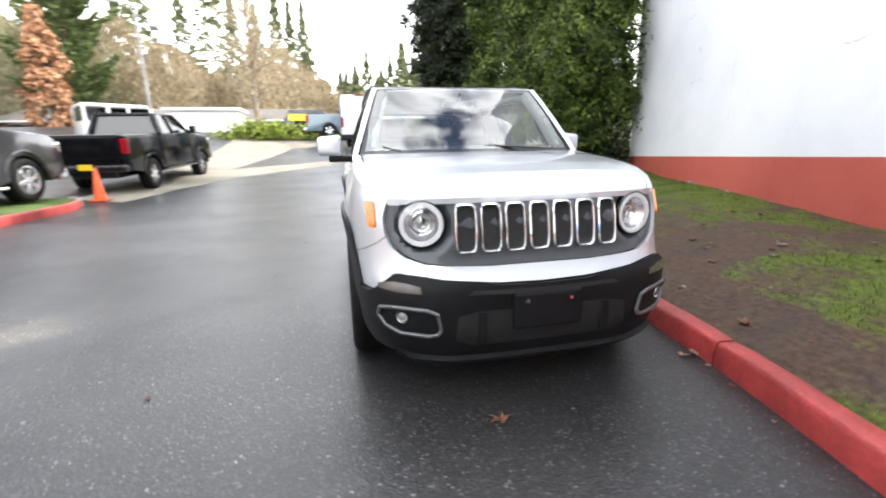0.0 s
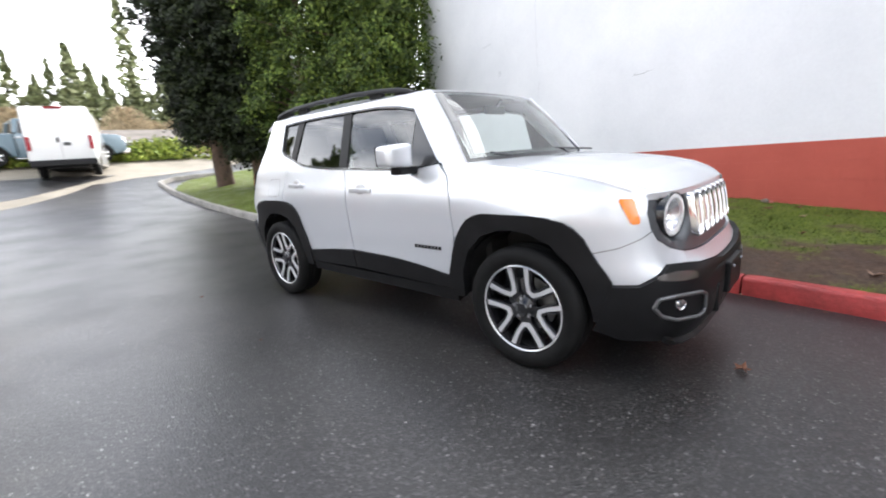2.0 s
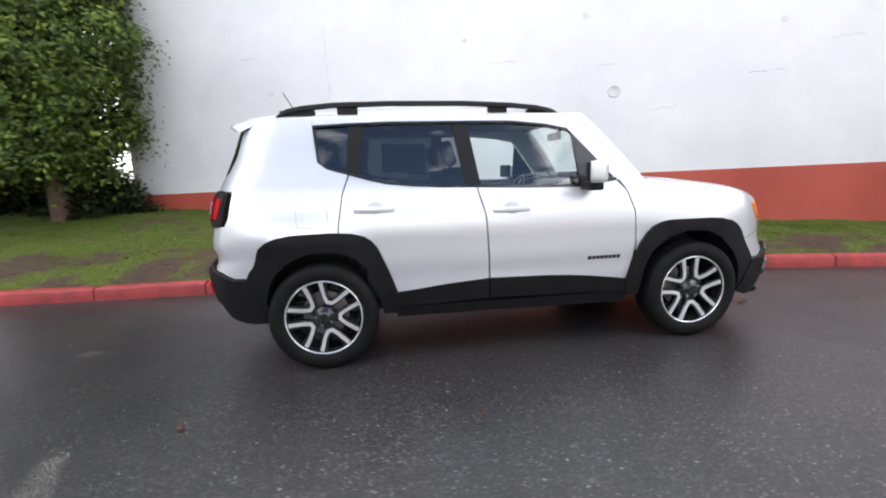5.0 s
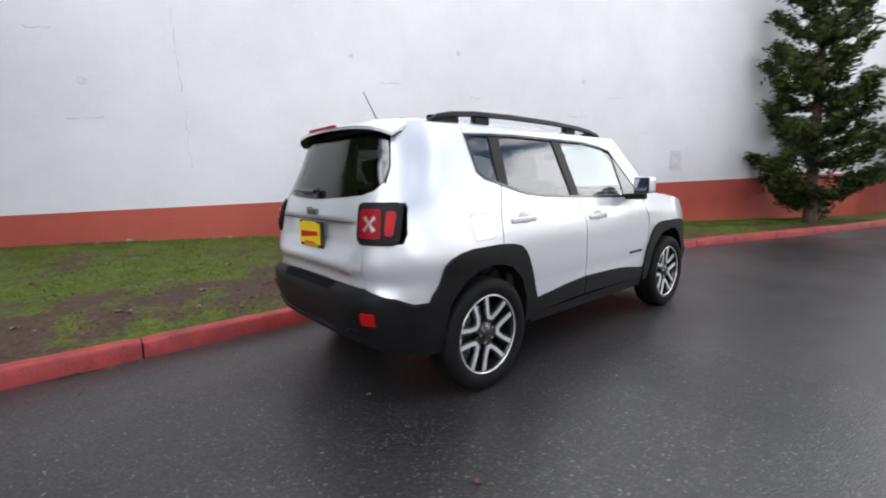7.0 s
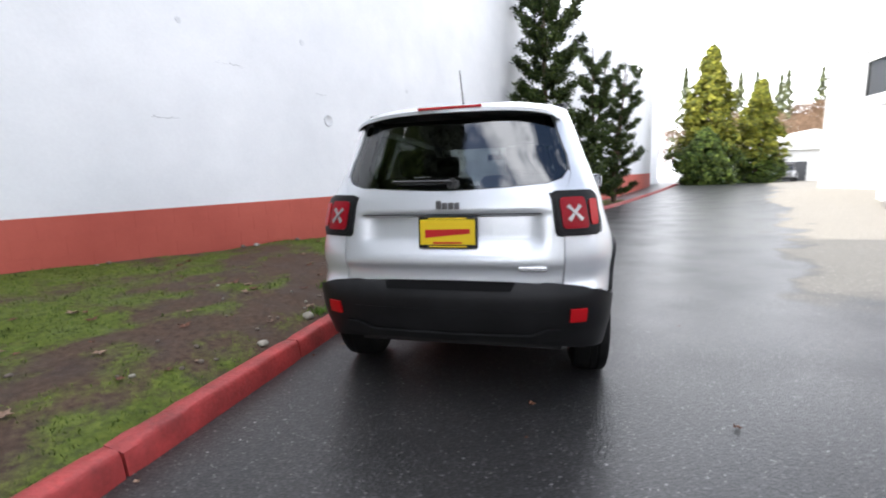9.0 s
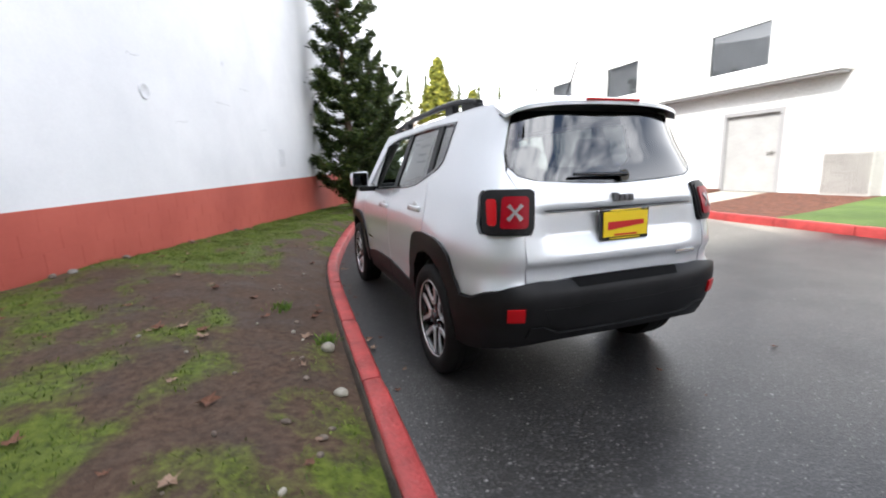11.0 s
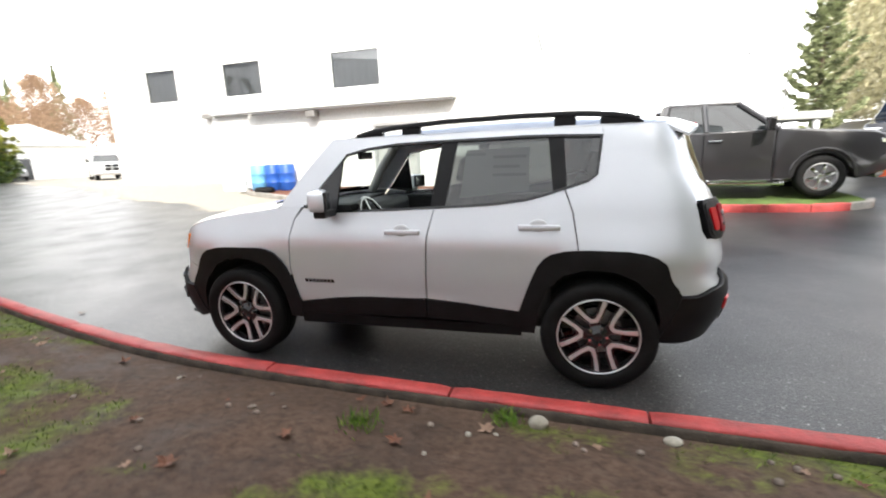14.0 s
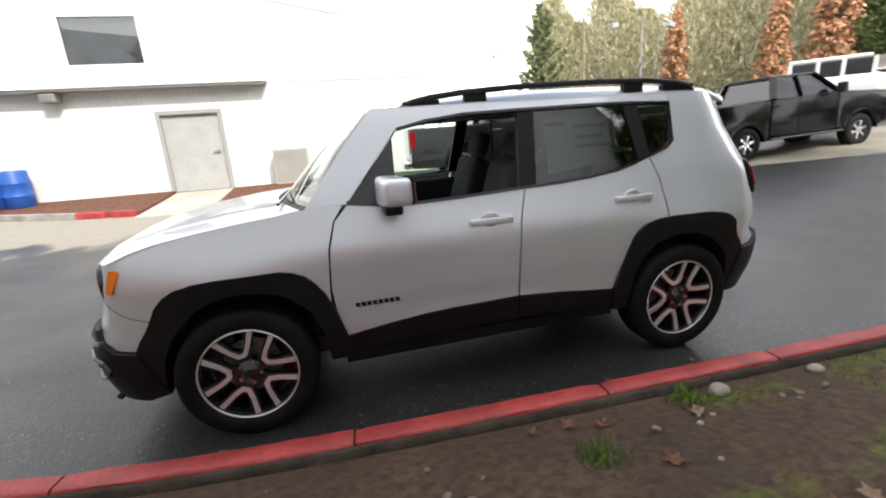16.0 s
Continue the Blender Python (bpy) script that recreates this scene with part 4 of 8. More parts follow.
def car_ends(car):
    both = dict(parent=car, joined=True)
    panel("nose_band", [(0, 0.655), (qf(0.23), 0.655), (qf(0.42), 0.663), (qf(0.5185), 0.672), (qf(0.5185), 0.622), (qf(0.45), 0.610), (qf(0.2), 0.588), (0, 0.582)], SILVER, **both)
    panel("grille_panel", [(0, 0.945), (qf(0.45), 0.949), (qf(0.62), 0.949), (qf(0.664), 0.935), (qf(0.676), 0.87), (qf(0.670), 0.80), (qf(0.648), 0.748), (qf(0.595), 0.706), (qf(0.515), 0.679), (qf(0.42), 0.668), (qf(0.23), 0.660), (0, 0.660)], GRILLE_GREY, off=-0.014, thick=0.05, label="dark grey grille panel", step=0.022, bulge=lambda p: -0.085 / (1 + math.exp((math.hypot(abs(p.y) - 0.532, p.z - 0.842) - 0.108) / 0.006)), **both)
    for i in range(7):
        yc = (i - 3) * 0.1155
        s = 1 if yc >= 0 else -1

        def at(y, z, o):
            yy = yc + y
            p = skin(qf(abs(yy)), z)
            return Vector((p.x + o, yy, z))
        w, h, zc = 0.0495, 0.108, 0.824
        outer, inner = [], []
        for k in range(32):
            a = 2 * math.pi * k / 32
            ca, sa = math.cos(a), math.sin(a)
            sx = math.copysign(abs(ca) ** 0.35, ca)
            sz = math.copysign(abs(sa) ** 0.35, sa)
            outer.append((sx * w, sz * h))
            inner.append((sx * (w - 0.012), sz * (h - 0.012)))
        bm = bmesh.new()
        rows = [[bm.verts.new(at(y, zc + z, o)) for y, z in ring] for ring, o in ((outer, -0.02), (outer, 0.010), ([((a[0] + b[0]) / 2, (a[1] + b[1]) / 2) for a, b in zip(outer, inner)], 0.016), (inner, 0.008), (inner, -0.03))]
        for p, q in zip(rows, rows[1:]):
            for k in range(32):
                bm.faces.new((p[k], p[(k + 1) % 32], q[(k + 1) % 32], q[k]))
        slot = part("grille_slot", bm, CHROME, car, "chrome-framed grille slot", smooth=45)
        bm = bmesh.new()
        bm.faces.new([bm.verts.new(at(y, zc + z, -0.011)) for y, z in inner])
        part("slot_mesh", bm, MESH_BLACK, slot)
    front = panel("front_bumper", [(0, 0.575), (qf(0.2), 0.580), (qf(0.45), 0.603), (qf(0.56), 0.622), (qf(0.64), 0.626), (qx(1.88), 0.594), (qx(1.80), 0.540), (qx(1.70), 0.535), (qx(1.665), 0.42), (qx(1.63), 0.30), (qx(1.75), 0.262), (qf(0.66), 0.262), (qf(0.45), 0.245), (0, 0.245)], BLACK_PLASTIC, off=0.026, thick=0.08, label="black textured front bumper", **both)
    panel("lower_intake", [(0, 0.475), (qf(0.30), 0.475), (qf(0.40), 0.455), (qf(0.42), 0.35), (qf(0.36), 0.315), (0, 0.310)], MESH_BLACK, parent=front, joined=True, off=0.029, thick=0.0)
    panel("upper_intake", [(0, 0.555), (qf(0.33), 0.562), (qf(0.36), 0.545), (0, 0.532)], MESH_BLACK, parent=front, joined=True, off=0.029, thick=0.0)
    panel("skid_lip", [(0, 0.250), (qf(0.45), 0.252), (qf(0.62), 0.268), (qf(0.66), 0.285), (qf(0.67), 0.272), (qf(0.62), 0.245), (qf(0.45), 0.228), (0, 0.224)], BLACK_PLASTIC, parent=front, joined=True, off=0.05, thick=0.06)
    bm = bmesh.new()
    box(bm, (2.085, -0.165, 0.378), (2.135, 0.165, 0.545), 0.012)
    bracket = part("plate_bracket", bm, BLACK_PLASTIC, car)
    for y in (-0.105, 0.105):
        bm = bmesh.new()
        cyl(bm, (2.134, y, 0.512), (2.142, y, 0.512), 0.009, n=10)
        part("screw", bm, CHROME, bracket)
    for y in (-0.30, 0.30):
        bm = bmesh.new()
        box(bm, (2.07, y - 0.02, 0.32), (2.112, y + 0.02, 0.47), 0.008)
        part("intake_rib", bm, BLACK_PLASTIC, front)
    # tail
    panel("tailgate", [(QEND, 1.176), (qb(0.12), 1.177), (qb(0.33), 1.186), (qb(0.545), 1.200), (qb(0.635), 1.225), (qb(0.684), 1.27), (qb(0.687), 1.250), (qb(0.6435), 1.190), (qb(0.6195), 1.160), (qb(0.536), 1.155), (qb(0.532), 0.962), (qb(0.540), 0.942), (qb(0.572), 0.940), (qb(0.558), 0.702), (qb(0.30), 0.712), (QEND, 0.714)], SILVER,
          bulge=lambda p: -0.034 * (1 / (1 + math.exp((p.z - 1.060) / 0.003))) * (1 / (1 + math.exp((abs(p.y) - 0.47) / 0.03))) * min(1.0, max(0.0, (p.z - 0.835) / 0.10)), step=0.014, **both)
    panel("rear_screen", [(QEND, 1.552), (qb(0.695), 1.552), (qb(0.699), 1.50), (qb(0.703), 1.35), (qb(0.679), 1.272), (qb(0.630), 1.230), (qb(0.545), 1.205), (qb(0.33), 1.191), (QEND, 1.181)], PRIVACY, off=-0.002, thick=0.006, label="dark tinted rear screen", **both)
    for s in (1, -1):
        panel("screen_edge", [(qb(0.704), 1.552), (qb(0.708), 1.35), (qb(0.684), 1.27), (qb(0.640), 1.238), (qb(0.615), 1.25), (qb(0.648), 1.29), (qb(0.668), 1.36), (qb(0.666), 1.552)], GLOSS_BLACK, car, side=s, off=-0.012, thick=0.004)
    rear = panel("rear_bumper", [(QEND, 0.708), (qb(0.40), 0.708), (qb(0.47), 0.700), (qb(0.56), 0.690), (qb(0.62), 0.684), (qx(-1.86), 0.658), (qx(-1.78), 0.624), (qx(-1.70), 0.620), (qx(-1.665), 0.48), (qx(-1.64), 0.335), (qx(-1.76), 0.33), (qb(0.62), 0.375), (qb(0.4), 0.40), (QEND, 0.405)], BLACK_PLASTIC, off=0.024, thick=0.09, label="black textured rear bumper", **both)
    # flush strip; its blackness paints the shade inside the bumper's top slot
    panel("bumper_slot", [(QEND, 0.700), (qb(0.335), 0.700), (qb(0.315), 0.668), (QEND, 0.668)], DEEP_BLACK, parent=rear, joined=True, off=0.0275, thick=0.0)
    panel("tow_cover", [(QEND, 0.575), (qb(0.50), 0.580), (qb(0.46), 0.505), (qb(0.40), 0.470), (QEND, 0.462)], BLACK_PLASTIC, parent=rear, joined=True, off=0.0265, thick=0.012, label="smooth dark tow cover")
    panel("lower_lip", [(QEND, 0.452), (qb(0.42), 0.458), (qb(0.50), 0.490), (qb(0.56), 0.490), (qb(0.58), 0.440), (qb(0.45), 0.412), (QEND, 0.408)], BLACK_PLASTIC, parent=rear, joined=True, off=0.038, thick=0.02)
    bm = bmesh.new()
    box(bm, (-1.984, -0.47, 1.0535), (-1.955, 0.47, 1.0575))
    part("tailgate_seam", bm, GLOSS_BLACK, car)
    # plate with a plain script bar
    bm = bmesh.new()
    box(bm, (-2.004, -0.156, 0.882), (-1.985, 0.156, 1.046), 0.006)
    plate = part("plate_frame", bm, GLOSS_BLACK, car, "dark plate frame")
    bm = bmesh.new()
    box(bm, (-2.009, -0.144, 0.902), (-2.004, 0.144, 1.032), 0.0)
    sheet = part("plate", bm, PLATE_YELLOW, plate, "yellow dealer plate with a red bar")
    for y0, y1, z0, h, sh in ((0.118, -0.118, 0.948, 0.032, 0.022),):
        bm = bmesh.new()
        pts = [(-2.0105, y0, z0 - 0.010), (-2.0105, y1, z0 + 0.012), (-2.0105, y1, z0 + h + 0.004), (-2.0105, y0, z0 + h)]
        bm.faces.new([bm.verts.new(p) for p in pts])
        part("script_bar", bm, PLATE_RED, sheet)
    for z0 in (1.0345, 0.8885):
        bm = bmesh.new()
        box(bm, (-2.0062, -0.10, z0), (-2.0042, 0.10, z0 + 0.007))
        part("frame_print", bm, PLATE_YELLOW, plate)
    bm = bmesh.new()
    box(bm, (-2.0105, -0.075, 0.907), (-2.0095, 0.075, 0.917))
    part("script_bar", bm, PLATE_RED, sheet)
    for y0, z1 in ((0.048, 1.128), (0.016, 1.118), (-0.016, 1.118), (-0.048, 1.118)):
        bm = bmesh.new()
        box(bm, (-1.992, y0 - 0.013, 1.083), (-1.955, y0 + 0.013, z1), 0.006)
        part("badge", bm, DARK_SATIN, car, "plain dark chrome badge block")
    bm = bmesh.new()
    box(bm, (-2.012, -0.50, 0.772), (-1.99, -0.36, 0.792), 0.004)
    part("badge", bm, CHROME, car, "plain chrome badge bar")
    # rear wiper
    bm = bmesh.new()
    cyl(bm, (-1.965, -0.02, 1.215), (-1.945, -0.02, 1.212), 0.03, n=16)
    cyl(bm, (-1.97, -0.02, 1.222), (-1.962, 0.30, 1.228), 0.012, 0.008, n=8)
    part("rear_wiper", bm, GLOSS_BLACK, car, smooth=50)


def roof_half(x):
    """Half width of the roof; it follows the rounded tail."""
    return 0.618 if x > -1.3 else 0.618 * (1 - min(1.0, (-1.3 - x) / 0.507) ** 3.4) ** (1 / 3.4)


def roof_z(x, y):
    c = interp(-x, [(-0.55, 1.604), (-0.42, 1.626), (-0.25, 1.648), (0, 1.664), (0.5, 1.684), (1.0, 1.684), (1.5, 1.664), (1.85, 1.628)])
    return c - (c - 1.606) * min(1, abs(y) / roof_half(x)) ** 5


def body_y(x, z):
    """Half width of the skin at x and z, ahead of the doors."""
    if x <= XF:
        return interp(z, HALF_W)
    c = min(1.0, (x - XF) / (interp(z, NOSE) - XF)) ** (NOSE_POWER / 2)
    return interp(z, HALF_W) * (1 - c * c) ** (1 / NOSE_POWER)


def hood_edge(x):
    return interp(x, [(0.78, 1.150), (0.94, 1.138), (1.04, 1.122), (1.25, 1.100), (1.435, 1.075), (1.60, 1.046), (1.72, 1.012), (1.80, 0.980), (1.86, 0.955), (1.95, 0.952)])


def grid_mesh(name, fn, nu, nv, mat, parent, label="", thick=0.0, smooth=45):
    bm = bmesh.new()
    rows = [[bm.verts.new(fn(i / nu, j / nv)) for j in range(nv + 1)] for i in range(nu + 1)]
    for a, b in zip(rows, rows[1:]):
        for j in range(nv):
            if (a[j].co - b[j].co).length > 1e-6 or (a[j + 1].co - b[j + 1].co).length > 1e-6:
                bm.faces.new((a[j], b[j], b[j + 1], a[j + 1]))
    if thick:
        rim = [e for e in bm.edges if len(e.link_faces) == 1]
        made = bmesh.ops.extrude_edge_only(bm, edges=rim)["geom"]
        for v in made:
            if isinstance(v, bmesh.types.BMVert):
                v.co.z -= thick
    bmesh.ops.remove_doubles(bm, verts=bm.verts, dist=1e-5)
    return part(name, bm, mat, parent, label, smooth=smooth)


def car_top(car):
    def roof(u, v):
        k = v * 2 - 1
        x0 = 0.545 - 0.055 * k * k
        x = x0 + (-1.74 - x0) * u
        y = k * roof_half(x)
        return (x, y, roof_z(x, y))
    grid_mesh("roof", roof, 40, 26, SILVER, car, thick=0.02)

    def bonnet(u, v, lo=-1.0, hi=1.0):
        # u from the cowl to the nose, v across
        u = 1 - (1 - u) ** 1.4
        k = lo + (hi - lo) * v
        back = 1.10 - 0.17 * k * k
        nose_x = skin(qf(abs(0.655 * k)), 0.952).x - 0.004
        x = back + (nose_x - back) * u
        rim_x = 0.93 + (skin(qf(0.655), 0.952).x - 0.004 - 0.93) * u
        y = k * (body_y(rim_x, hood_edge(rim_x)) - 0.004)
        side = hood_edge(rim_x) + 0.002
        middle = interp(u, [(0, 1.147), (0.144, 1.137), (0.31, 1.124), (0.617, 1.089), (0.823, 1.052), (0.914, 1.018), (0.966, 0.988), (1, 0.957)])
        yy = abs(k)
        power_dome = 0.007 * (1 / (1 + math.exp((yy - 0.50) / 0.03))) * math.sin(math.pi * min(1, u * 1.05))
        return (x, y, side + (middle - side) * max(0.0, 1 - yy ** 3.4) + power_dome * max(0, 1 - u))
    grid_mesh("bonnet", lambda u, v: bonnet(u, v, -0.93, 0.93), 40, 44, SILVER, car, thick=0.025)
    for a, b in ((0.938, 1.0), (-1.0, -0.938)):
        grid_mesh("fender_top", lambda u, v: bonnet(u, v, a, b), 40, 6, SILVER, car, thick=0.03)
    # windscreen, dark border, cowl
    def screen(u, v, grow=0.0, off=0.0):
        k = (u * 2 - 1) * (1 + grow)
        h = v * (1 + 2 * grow) - grow
        x = (1.05 - 0.165 * k * k) * (1 - h) + (0.56 - 0.055 * k * k) * h
        y = k * (0.735 * (1 - h) + 0.592 * h)
        z = (1.150 + 0.004 * (1 - k * k)) * (1 - h) + (1.602 - 0.010 * k * k) * h
        bow = 0.03 * math.sin(math.pi * h) * (1 - 0.5 * k * k)
        return (x + bow * 0.6 + off * 0.6, y, z + bow * 0.7 + off * 0.7)
    grid_mesh("windscreen", lambda u, v: screen(u, v, -0.025), 24, 16, SCREEN, car, "clear laminated windscreen")
    bm = bmesh.new()
    n = 24
    ring_out, ring_in = [], []
    for k in range(4 * n):
        e, f = divmod(k, n)
        f /= n
        u, v = ((f, 0), (1, f), (1 - f, 1), (0, 1 - f))[e]
        ring_out.append(bm.verts.new(screen(u, v, 0.012, -0.003)))
        ring_in.append(bm.verts.new(screen(0.022 + 0.956 * u, 0.055 + 0.92 * v, -0.02, -0.003)))
    for k in range(4 * n):
        bm.faces.new((ring_out[k], ring_out[(k + 1) % (4 * n)], ring_in[(k + 1) % (4 * n)], ring_in[k]))
    part("windscreen_border", bm, GLOSS_BLACK, car, smooth=60)
    grid_mesh("cowl", lambda u, v: (0.99 + 0.14 * u - 0.165 * (v * 2 - 1) ** 2, (v * 2 - 1) * 0.745, 1.142 - 0.012 * u), 4, 24, BLACK_PLASTIC, car)
    for y0, y1 in ((0.05, 0.62), (-0.60, -0.08)):
        bm = bmesh.new()
        cyl(bm, (1.045, y1 if y0 > 0 else y0 + 0.1, 1.158), (1.02 - 0.12 * abs(y0), y0, 1.188), 0.008, 0.006, n=8)
        part("front_wiper", bm, GLOSS_BLACK, car)
    # spoiler with its brake lamp
    def lip(u, v):
        k = v * 2 - 1
        y = 0.572 * k
        root = min(-1.3 - 0.507 * (1 - (abs(y) / 0.618) ** 3.4) ** (1 / 3.4) + 0.03, -1.3)
        root = max(root, -1.735)
        x = root + (-1.888 + 0.085 * k * k + 0.045 * abs(k) ** 12 - root) * u
        z = (roof_z(root, y) if abs(y) < roof_half(root) else 1.606) * (1 - u) + (1.596 - 0.034 * abs(k) ** 3 - 0.026 * abs(k) ** 14) * u
        return (x, y, z + 0.002)
    def lip_low(u, v):
        x, y, z = lip(u, v)
        return (x + 0.004, y, z - 0.012 - 0.035 * (1 - u))
    spoiler = grid_mesh("spoiler", lip, 8, 26, SILVER, car, thick=0.018)
    grid_mesh("spoiler_underside", lip_low, 8, 26, BLACK_PLASTIC, spoiler)
    bm = bmesh.new()
    box(bm, (-1.892, -0.17, 1.597), (-1.870, 0.17, 1.611), 0.003)
    part("brake_lamp", bm, RED_BRIGHT, spoiler)
    bm = bmesh.new()
    cyl(bm, (-1.46, 0, 1.665), (-1.475, 0, 1.69), 0.022, 0.012, n=12)
    cyl(bm, (-1.475, 0, 1.685), (-1.575, 0, 1.86), 0.005, 0.003, n=8)
    part("aerial", bm, GLOSS_BLACK, car)


def car_wheel(car, x, s):
    """Cast wheel with five forked, machined spokes over dark pockets."""
    m = Matrix.Translation((x, 0.795 * s, 0.345)) @ Matrix.Rotation(radians(0 if s > 0 else 180), 4, "Z") 

    def add(name, bm, mat, parent, smooth=40, label=""):
        bmesh.ops.transform(bm, matrix=m, verts=bm.verts)
        return part(name, bm, mat, parent, label, smooth=smooth)
    R, T, K = 0.246, 0.236, 0.246 / 0.236
    bm = bmesh.new()
    lathe(bm, [(R + 0.004, 0.052), (R - 0.006, 0.056), (R - 0.014, 0.046), (R - 0.022, 0.0), (R - 0.03, -0.14), (R, -0.15)], 56)
    wheel = add("wheel", bm, GUNMETAL, car, label="alloy wheel with five forked machined spokes")
    bm = bmesh.new()
    prof = [(R - 0.004, 0.045), (R + 0.008, 0.060), (T + 0.036, 0.068), (T + 0.062, 0.070), (T + 0.090, 0.062), (T + 0.106, 0.046), (T + 0.1105, 0.02), (T + 0.1105, 0.008), (T + 0.104, 0.006), (T + 0.104, -0.002), (T + 0.1105, -0.004), (T + 0.1105, -0.03), (T + 0.104, -0.032), (T + 0.104, -0.040), (T + 0.1105, -0.042), (T + 0.1105, -0.09), (T + 0.1, -0.13), (T + 0.03, -0.155), (R, -0.15)]
    lathe(bm, prof, 72)
    add("tyre", bm, RUBBER, wheel)
    bm = bmesh.new()
    lathe(bm, [(R + 0.001, 0.0525), (R - 0.005, 0.0565), (R - 0.010, 0.0535), (R - 0.011, 0.048)], 64)
    add("rim_lip", bm, MACHINED, wheel)
    bm = bmesh.new()
    lathe(bm, [(0.0, -0.06), (0.13, -0.06), (0.148, -0.062), (0.148, -0.075), (0.0, -0.075)], 40)
    add("brake_disc", bm, material("brake_steel", (0.30, 0.30, 0.30), 0.45, 0.9), wheel)
    bm = bmesh.new()
    lathe(bm, [(R - 0.03, -0.10), (0.0, -0.10)], 40)
    add("wheel_back", bm, GLOSS_BLACK, wheel)

    def spoke(name, outline, top, deep, mat, a):
        bm = bmesh.new()
        n = len(outline)
        face = lambda r: 0.040 - 0.020 * (1 - min(1, r / R)) ** 1.2 + top
        rows = []
        for scale_in, dz in ((1.0, 0.0), (1.0, -deep)):
            ring = []
            for r, w in [(K * a_, K * b_) for a_, b_ in outline]:
                c, sn = math.cos(a), math.sin(a)
                px, pz = r * c - w * sn, r * sn + w * c
                ring.append(bm.verts.new((px, face(math.hypot(px, pz)) + dz, pz)))
            rows.append(ring)
        for k in range(n):
            bm.faces.new((rows[0][k], rows[0][(k + 1) % n], rows[1][(k + 1) % n], rows[1][k]))
        bm.faces.new(rows[0])
        return add(name, bm, mat, wheel, smooth=30)
    turn = radians((-105 if x < 0 else -96) if s < 0 else 76)
    for i in range(5):
        a = turn + 2 * math.pi * i / 5
        fork = [(0.035, -0.030), (0.085, -0.034), (0.118, -0.062), (0.204, -0.112), (0.2275, -0.060), (0.140, -0.024), (0.120, 0.0), (0.140, 0.024), (0.2275, 0.060), (0.204, 0.112), (0.118, 0.062), (0.085, 0.034), (0.035, 0.030)]
        spoke("spoke", fork, -0.006, 0.035, GUNMETAL, a)
        bright = [(0.084, -0.020), (0.084, 0.020), (0.120, 0.049), (0.206, 0.101), (0.2285, 0.079), (0.200, 0.070), (0.138, 0.036), (0.106, 0.010), (0.106, -0.010), (0.138, -0.036), (0.200, -0.070), (0.2285, -0.079), (0.206, -0.101), (0.120, -0.049)]
        spoke("spoke_face", bright, 0.002, 0.010, MACHINED, a)
    bm = bmesh.new()
    lathe(bm, [(0.0, 0.046), (0.026, 0.045), (0.032, 0.038), (0.050, 0.028), (0.066, 0.020), (0.070, -0.02)], 30)
    add("hub_cap", bm, GUNMETAL, wheel)
    for i in range(5):
        a = turn + 2 * math.pi * (i + 0.5) / 5
        bm = bmesh.new()
        c, sn = math.cos(a) * 0.055, math.sin(a) * 0.055
        cyl(bm, (c, 0.015, sn), (c, 0.038, sn), 0.011, 0.009, n=6)
        add("lug_nut", bm, CHROME, wheel)


